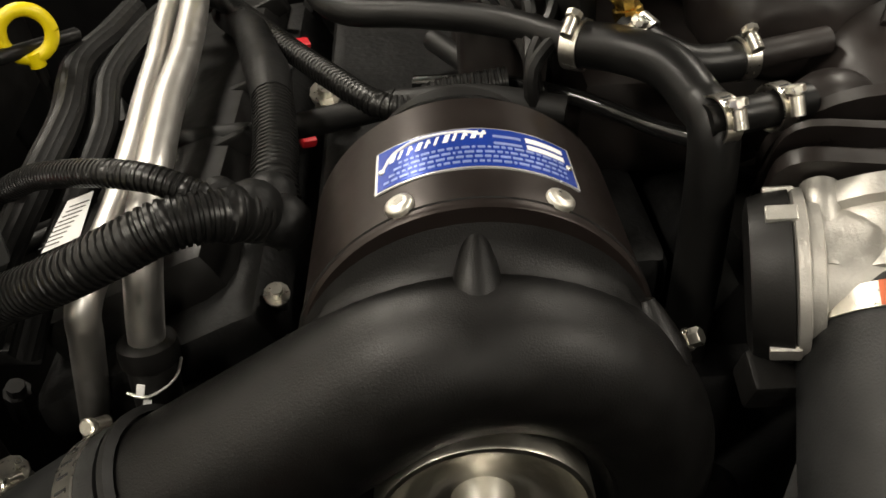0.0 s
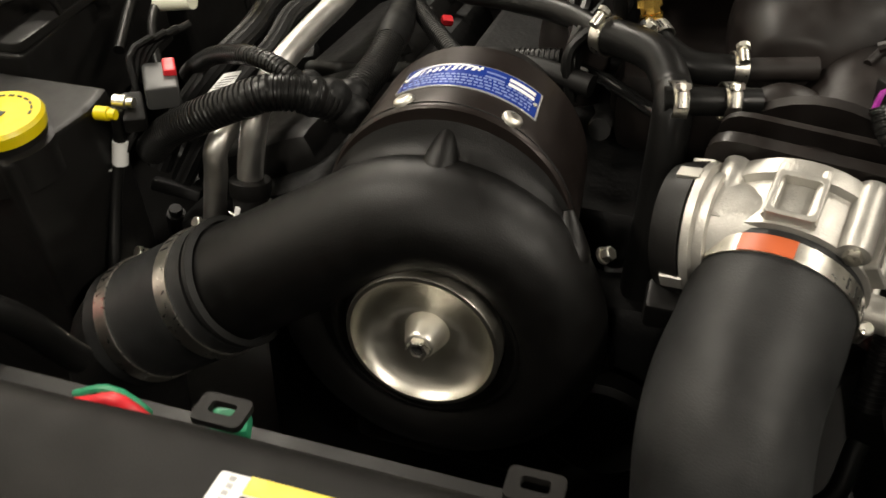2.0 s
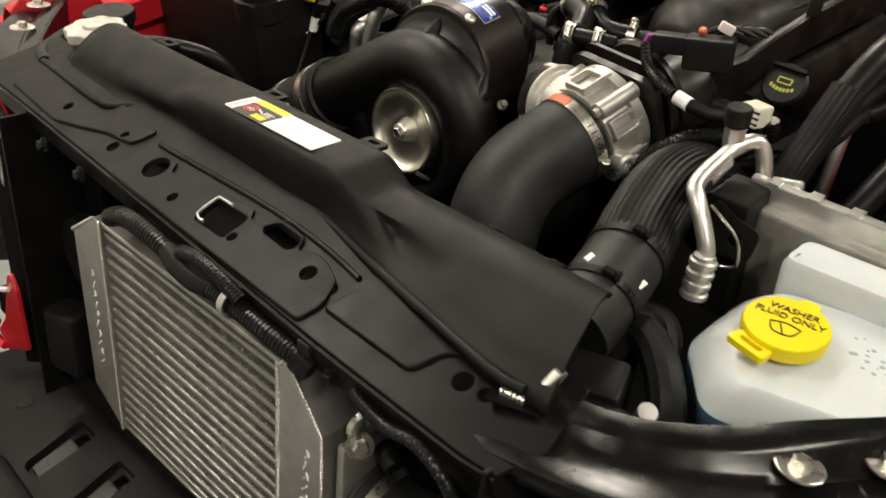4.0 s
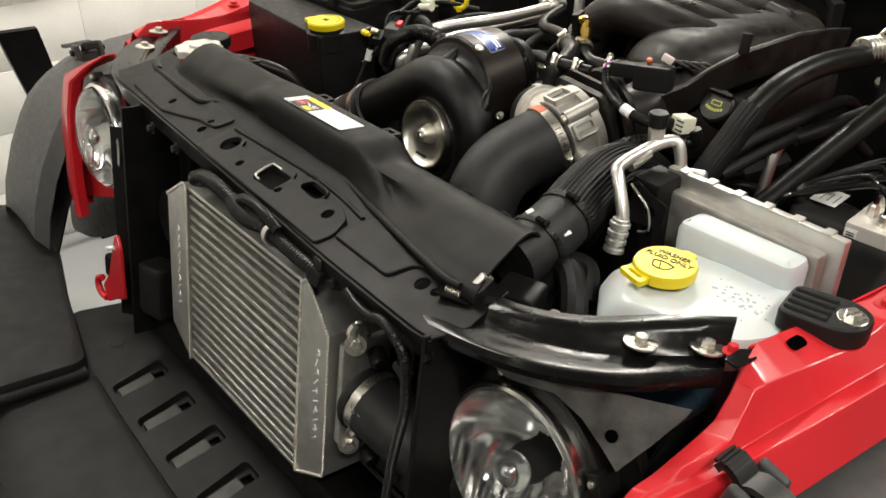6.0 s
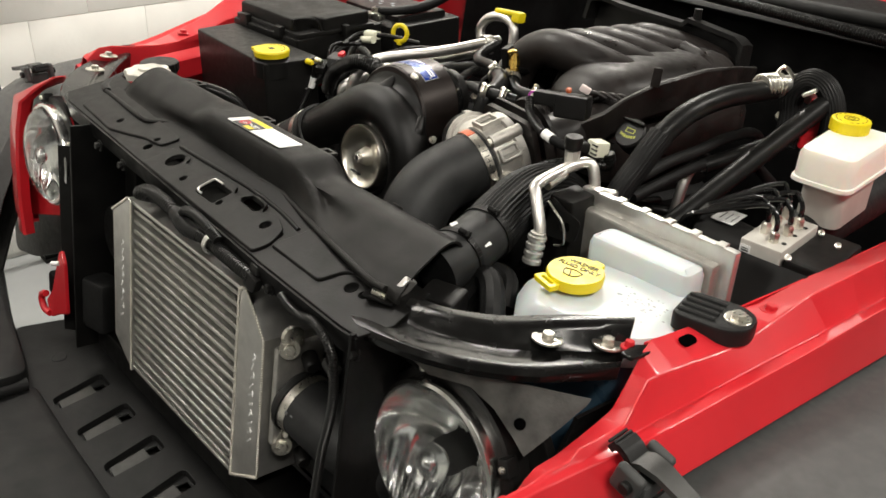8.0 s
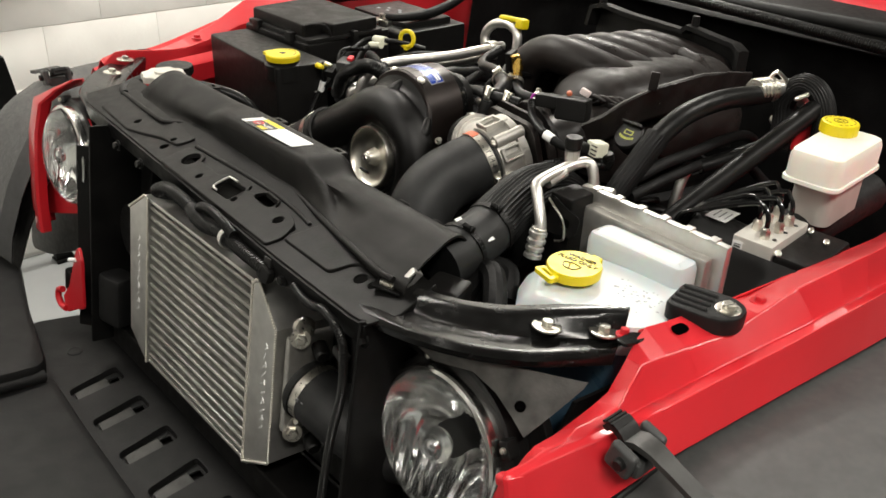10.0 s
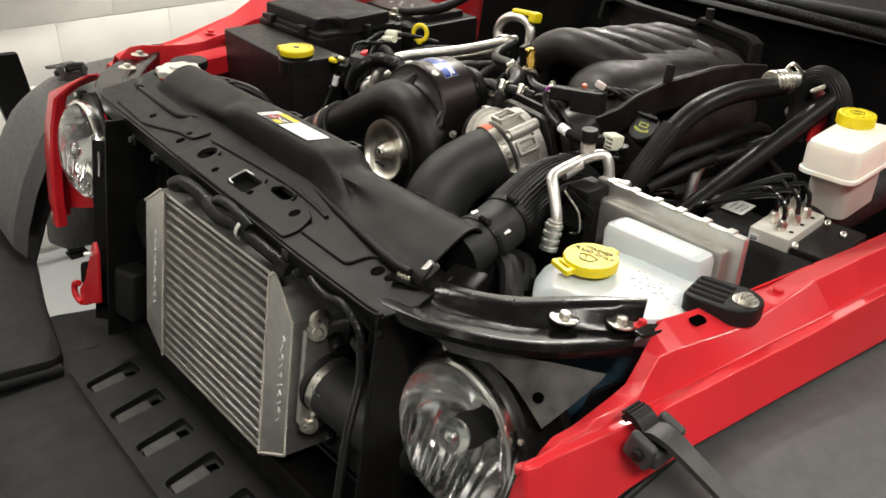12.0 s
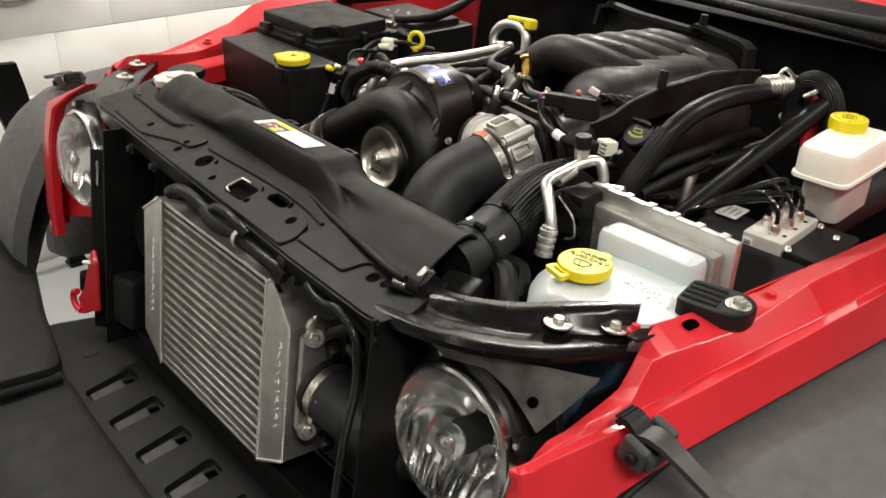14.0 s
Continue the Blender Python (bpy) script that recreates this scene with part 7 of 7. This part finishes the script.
solo("brake_booster_hose", tube([(0.515, 0.722, 1.207), (0.501, 0.655, 1.162), (0.484, 0.570, 1.107), (0.466, 0.479, 1.0465), (0.457, 0.43, 1.014), (0.45, 0.39, 0.985)], 0.0150, 20, 0.01), HOSE, "straight dark grey hose crossing the bay", "hose")
solo("looped_hose", braided([(0.476, 0.72, 1.13), (0.468, 0.73, 1.174), (0.462, 0.73, 1.204), (0.471, 0.73, 1.227), (0.487, 0.73, 1.237), (0.509, 0.73, 1.230), (0.526, 0.73, 1.208), (0.533, 0.73, 1.179), (0.535, 0.73, 1.13)], 0.0165, 48, 0.0035, 0.030), TAPE, "looped hose in woven black sleeve", "hose")
solo("red_bracket", box((0.51, 0.75, 1.17), (0.05, 0.02, 0.08), 0.006, (0, 0, 10)), RED, "small red painted bracket behind the loop", "bracket")
solo("bright_clip", box((0.497, 0.705, 1.222), (0.022, 0.02, 0.006), 0.002, (0, -35, 20)), ZINC, "bright steel hose clip", "clip")
for k, pts in enumerate(([(0.395, 0.47, 1.095), (0.398, 0.53, 1.112), (0.402, 0.60, 1.124), (0.402, 0.68, 1.137), (0.405, 0.76, 1.138), (0.42, 0.80, 1.10)], [(0.385, 0.48, 1.06), (0.395, 0.56, 1.085), (0.398, 0.64, 1.098), (0.41, 0.74, 1.10), (0.44, 0.80, 1.06)])):
    solo("ribbed_cable", braided([(x, y, z - 0.012) for x, y, z in pts], 0.0088, 44, 0.004, 0.022), TAPE, "thick black sleeved cable beside the heater hose", "cable")
solo("metal_tube", tube([(0.40, 0.640, 1.082), (0.393, 0.628, 1.082), (0.389, 0.615, 1.072), (0.389, 0.605, 1.04), (0.39, 0.60, 0.98)], 0.0085, 16, 0.004), ALUT, "bent aluminium tube end", "tube")
solo("rubber_hose", tube([(0.398, 0.638, 1.082), (0.42, 0.68, 1.10), (0.44, 0.75, 1.12)], 0.0125, 14), HOSE, "black rubber hose on the bent tube", "hose")
for k, (x, y, z) in enumerate(((0.40, 0.66, 1.19), (0.41, 0.69, 1.195), (0.436, 0.765, 1.16))):
    solo("bright_bolt", lathe([(0, 0.006), (0.006, 0.006), (0.006, 0.008), (0.010, 0.008)], (x, y, z), (0.3, -0.5, 0.6), 8), ZINC, "small bright bolt in the dark bay", "bolt")
# oil filler
of = thing("oil_filler_cap", (0.315, 0.55, 1.08), "black oil filler cap with yellow oil can symbol", "oil cap")
OD = V(-0.05, -0.82, 0.57).normalized()
part("cap", lathe([(-0.040, 0.020), (-0.02, 0.024), (0.0, 0.0245), (0.003, 0.022), (0.003, 0)], (0.345, 0.498, 1.132), OD, 30), BLK, of)
om = Matrix.Translation(V(0.345, 0.498, 1.132) + OD * 0.0034) @ Matrix.Scale(0.8, 4) @ basis(OD).to_4x4()
bm = moved(plate(rrect(0.0, 0.003, 0.020, 0.009, 0.001), [rrect(0.0, 0.003, 0.017, 0.006, 0.001)], 0.0005), om)
for k in range(7):
    merge(bm, moved(plate(rrect(-0.015 + 0.005 * k, -0.010 - 0.0004 * (3 - k) ** 2 * -1, 0.0035, 0.005, 0.0005), [], 0.0005), om))
part("symbol", bm, mat("yellow_green_print", (0.50, 0.52, 0.05), 0.5), of)
part("handle", moved(box((0.0, 0.020, 0.004), (0.05, 0.006, 0.010), 0.002), om), BLK, of)
# sensor and plugs on the manifold
sn = thing("pressure_sensor", (0.27, 0.43, 1.13), "black pressure sensor with violet wire and white label", "sensor")
part("body", box((0.285, 0.428, 1.160), (0.050, 0.030, 0.034), 0.004, (0, -5, 20)), BLK, sn)
part("plug", box((0.247, 0.412, 1.163), (0.036, 0.022, 0.020), 0.003, (0, -5, 20)), BLK, sn)
part("tag", box((0.292, 0.440, 1.186), (0.016, 0.010, 0.010), 0.002, (0, 20, 30)), mat("pinkish_white", (0.7, 0.6, 0.58), 0.5), sn)
part("seal", lathe([(0, 0.004), (0.004, 0.0045), (0.006, 0.003)], (0.273, 0.428, 1.178), (0, -0.4, 1), 14), ORG, sn, "orange seal")
part("wire", tube([(0.236, 0.405, 1.168), (0.228, 0.398, 1.168), (0.226, 0.395, 1.155)], 0.0018, 8), MAG, sn, "violet wire")
loom("wiring_loom", [(0.228, 0.397, 1.160), (0.240, 0.388, 1.142), (0.262, 0.378, 1.132), (0.285, 0.372, 1.126)], 0.0062, "short corrugated loom from the sensor", pitch=0.004)
solo("white_tape", tube([(0.288, 0.372, 1.125), (0.305, 0.370, 1.122)], 0.0075, 14), PAPER, "white tape band on the sensor loom", "tape")
solo("thin_cable", tube([(0.304, 0.370, 1.122), (0.325, 0.375, 1.118), (0.342, 0.395, 1.116)], 0.007, 12), TAPE, "taped cable to the natural-coloured plug", "cable")
cn = thing("plug", (0.355, 0.405, 1.11), "natural white wiring plug on a black holder", "plug")
part("body", box((0.358, 0.407, 1.122), (0.024, 0.024, 0.022), 0.003, (0, 0, -15)), NAT, cn)
for k in range(3):
    part("key_slot", box((0.3615, 0.3945, 1.116 + 0.006 * k), (0.012, 0.002, 0.0022), 0, (0, 0, -15)), INK, cn)
part("holder", box((0.335, 0.395, 1.120), (0.034, 0.02, 0.016), 0.004, (0, 0, -15)), BLK, cn)
loom("wiring_loom", [(0.372, 0.415, 1.118), (0.372, 0.42, 1.10), (0.345, 0.40, 1.095), (0.30, 0.375, 1.08), (0.27, 0.36, 1.04), (0.265, 0.34, 0.98)], 0.009, "corrugated loom dropping beside the throttle body")
solo("thin_cable", tube([(0.265, 0.33, 0.96), (0.25, 0.30, 0.93), (0.20, 0.29, 0.92)], 0.007, 10), HOSE, "black cable beneath the intake elbow", "cable")

# ---- cooler outlet ----
ho = thing("charge_hose", (0.30, 0.03, 0.70), "black silicone charge hose with steel clamp and cast flange", "hose")
part("flange", box((0.242, 0.015, 0.787), (0.012, 0.075, 0.15), 0.005), CAST, ho)
part("hose", tube([(0.245, 0.015, 0.778), (0.29, 0.018, 0.772), (0.35, 0.026, 0.764), (0.40, 0.050, 0.755), (0.43, 0.10, 0.75)], 0.042, 32, 0.01), SIL, ho)
part("bead", lathe([(0, 0.040), (0.003, 0.046), (0.010, 0.046), (0.012, 0.040)], (0.247, 0.015, 0.778), (1, 0.1, -0.15), 32, None, False), RUB, ho)
hose_clamp(ho, (0.263, 0.017, 0.775), (1, 0.12, -0.15), 0.0425, ZINC, (0, -0.4, -1), 0.013)
for z in (0.862, 0.712):
    bolt(ho, (0.252, -0.008, z), (0.8, -0.5, 0.2), 0.008, 0.014, ZINC)
    part("weld_boss", lathe([(0, 0.016), (0.006, 0.014), (0.008, 0.008)], (0.246, 0.0, z + 0.012), (0.9, -0.3, 0.2), 14), ZINC, ho)
    part("bung", lathe([(0, 0.011), (0.02, 0.011), (0.024, 0.008)], (0.256, 0.020, z - 0.016), (0.9, -0.3, -0.2), 14), BLK, ho)
for k in range(7):
    part("print_mark", box((0.278 + 0.008 * k, -0.0245 + 0.0025 * k, 0.786 - 0.0030 * k), (0.004, 0.0012, 0.007), 0, (15, 20, 12)), mat("grey_mark", (0.2, 0.2, 0.2), 0.6) if k == 0 else bpy.data.materials["grey_mark"], ho)
# looms in front of the cooler
loom("wiring_loom", [(-0.125, 0.0, 0.93), (-0.108, -0.040, 0.948), (-0.070, -0.044, 0.966), (-0.019, -0.044, 0.967), (0.03, -0.044, 0.960)], 0.0105, "black loom along the underside of the support rail", pitch=0.0048)
loom("wiring_loom", [(0.022, -0.042, 0.962), (0.045, -0.048, 0.980), (0.078, -0.050, 0.986), (0.109, -0.050, 0.981), (0.134, -0.048, 0.972)], 0.0070, "slim corrugated loom branch under the rail", pitch=0.0034)
solo("taped_harness", tube([(0.012, -0.044, 0.964), (0.035, -0.046, 0.960), (0.06, -0.048, 0.958), (0.085, -0.046, 0.960)], (0.011, 0.0135, 0.012, 0.0105), 14, 0.004), TAPE, "lumpy taped harness below the rail", "wiring harness")
loom("wiring_loom", [(0.065, -0.046, 0.960), (0.10, -0.046, 0.961), (0.14, -0.046, 0.959), (0.18, -0.046, 0.957), (0.212, -0.044, 0.954)], 0.0100, "black corrugated loom below the rail above the cooler", pitch=0.0046)
solo("cable_tie", lathe([(-0.004, 0.0135), (-0.004, 0.0150), (0.004, 0.0150), (0.004, 0.0135)], (0.118, -0.046, 0.961), (1, 0, 0), 24, None, False), ALU, "pale cable tie round the looms", "cable tie")
solo("push_clip", box((0.215, -0.044, 0.950), (0.022, 0.016, 0.022), 0.004, (0, 20, 10)), BLK, "black clip at the end of the loom", "clip")
loom("wiring_loom", [(0.280, -0.046, 0.962), (0.305, -0.050, 0.958), (0.327, -0.051, 0.958), (0.353, -0.053, 0.965), (0.379, -0.055, 0.960), (0.396, -0.055, 0.946), (0.402, -0.055, 0.928), (0.403, -0.052, 0.88), (0.390, -0.050, 0.806), (0.385, -0.050, 0.743), (0.382, -0.05, 0.65), (0.38, -0.05, 0.59)], 0.0056, "black corrugated loom down the radiator support post", pitch=0.0034)
solo("push_clip", box((0.392, -0.05, 0.925), (0.022, 0.014, 0.012), 0.003, (0, 20, 0)), BLK, "black clip holding the loom to the post", "clip")
# safety catch at the rail's end
sf = thing("hood_catch", (0.405, 0.0, 1.0), "small bright spring catch on the support rail", "catch")
part("spring", ribbed([(0.385, 0.004, 1.004), (0.405, 0.008, 1.004)], 0.006, 0.003, 0.25, 12), ZINC, sf)
part("lever", box((0.412, 0.024, 1.016), (0.008, 0.020, 0.026), 0.002, (-30, 20, 0)), ALU, sf)
part("pivot", box((0.398, 0.004, 1.0015), (0.04, 0.018, 0.003), 0.001, (0, 0, 20)), STEEL, sf)
# plastic flap behind the lamp
fp = thing("splash_flap", (0.60, 0.08, 0.90), "scuffed grey-black plastic flap between lamp and fender", "flap")
bm = loft([[V(0.47, -0.012, 0.970), V(0.475, 0.0, 0.958), V(0.48, 0.012, 0.945)], [V(0.53, 0.005, 0.978), V(0.532, 0.012, 0.968), V(0.535, 0.02, 0.958)],
           [V(0.585, 0.035, 0.985), V(0.578, 0.028, 0.970), V(0.572, 0.02, 0.952)], [V(0.612, 0.05, 0.988), V(0.606, 0.035, 0.962), V(0.600, 0.02, 0.937)],
           [V(0.625, 0.058, 0.989), V(0.623, 0.04, 0.956), V(0.620, 0.02, 0.924)], [V(0.638, 0.066, 0.990), V(0.637, 0.054, 0.973), V(0.635, 0.044, 0.955)],
           [V(0.648, 0.072, 0.991), V(0.6475, 0.070, 0.988), V(0.647, 0.068, 0.984)]], None, False, False, 0.003)
part("sheet", bm, mat("scuffed_plastic", (0.048, 0.047, 0.043), 0.52, bump=0.4, bscale=160, var=0.55, scale=42), fp)
# black disc on the sheet in place of the hole's dark inside
part("hole", lathe([(0, 0.0062), (0.0006, 0.0055), (0.0007, 0.0)], (0.6041, 0.0245, 0.9519), (0.4, -0.8, 0.37), 18), HOLE_SHADE, fp, "flat black disc for the dark of a hole")
# side reveal by the far lamp: tall black post with bracket
dp = thing("lamp_bracket", (-0.40, -0.05, 0.56), "tall black plastic bracket between lamp and cooler", "bracket")
part("blade", loft([[V(-0.478, -0.022, z), V(-0.455, 0.0, z), V(-0.43, 0.035, z)] for z in (0.905, 0.80, 0.70, 0.53)], None, False, False, 0.004), BLK, dp)
part("horn", lathe([(0, 0.0), (0, 0.05), (0.02, 0.052), (0.03, 0.04), (0.05, 0.02)], (-0.29, 0.0, 0.80), (0, 1, 0), 28), BLK, dp)
part("box", box((-0.325, -0.01, 0.655), (0.06, 0.05, 0.10), 0.01, (0, 0, 15)), BUMP, dp)
# hanging red bracket below the far lamp
rb2 = thing("tow_bracket", (-0.47, -0.02, 0.60), "red painted bracket hanging below the lamp panel", "bracket")
part("plate", plate(rounded([(-0.486, 0.556), (-0.44, 0.584), (-0.405, 0.600), (-0.410, 0.700), (-0.425, 0.722), (-0.435, 0.715), (-0.475, 0.62), (-0.508, 0.583)], 0.006), [], 0.006, Matrix.Translation((0, -0.045, 0)) @ pose(0, 0, 0, 90), 0.002), RED, rb2)
part("curl", tube([(-0.485, -0.047, 0.566), (-0.505, -0.049, 0.566), (-0.518, -0.05, 0.578), (-0.517, -0.049, 0.594), (-0.503, -0.047, 0.600)], 0.0065, 12), RED, rb2)
part("stud", tube([(-0.432, -0.046, 0.694), (-0.446, -0.054, 0.690)], 0.004, 10), PAPER, rb2)
# stand on the garage floor
frame_of["m"] = UPRIGHT
st = thing("floor_stand", (-1.87, 0.30, FZ), "black steel prop leaning against the block wall", "stand")
secs = []
for k, w in ((0.0, 0.028), (0.25, 0.032), (0.6, 0.045), (0.9, 0.055), (1.0, 0.056)):
    c = V(-1.87, 0.30, FZ + 0.012).lerp(V(-1.72, 0.135, 0.765), k)
    secs.append([c + V(0.015, -w, -0.25 * w), c + V(0.015, w, -0.35 * w), c + V(-0.015, w, -0.35 * w), c + V(-0.015, -w, -0.25 * w)])
part("leg", loft(secs, None, True, True), STEEL, st)
part("foot", box((-1.87, 0.30, FZ + 0.006), (0.06, 0.07, 0.012), 0.003), STEEL, st)
hc = thing("hose_coil", (-1.90, 0.28, 0.90), "grey hose coiled on the block wall", "hose")
for k in range(3):
    pts = [V(-1.925 + 0.012 * k, 0.28 + (0.20 + 0.012 * k) * math.cos(a), 1.12 + (0.205 + 0.012 * k) * math.sin(a)) for a in [2 * math.pi * q / 40 for q in range(41)]]
    bm = bmesh.new()
    rings(bm, pts, [0.009] * 41, 10, False)
    part("loop", bm, mat("grey_hose", (0.30, 0.30, 0.28), 0.5) if k == 0 else bpy.data.materials["grey_hose"], hc)
part("hook", tube([(-1.95, 0.28, 1.34), (-1.90, 0.28, 1.335), (-1.885, 0.28, 1.36)], 0.008, 8), STEEL, hc)
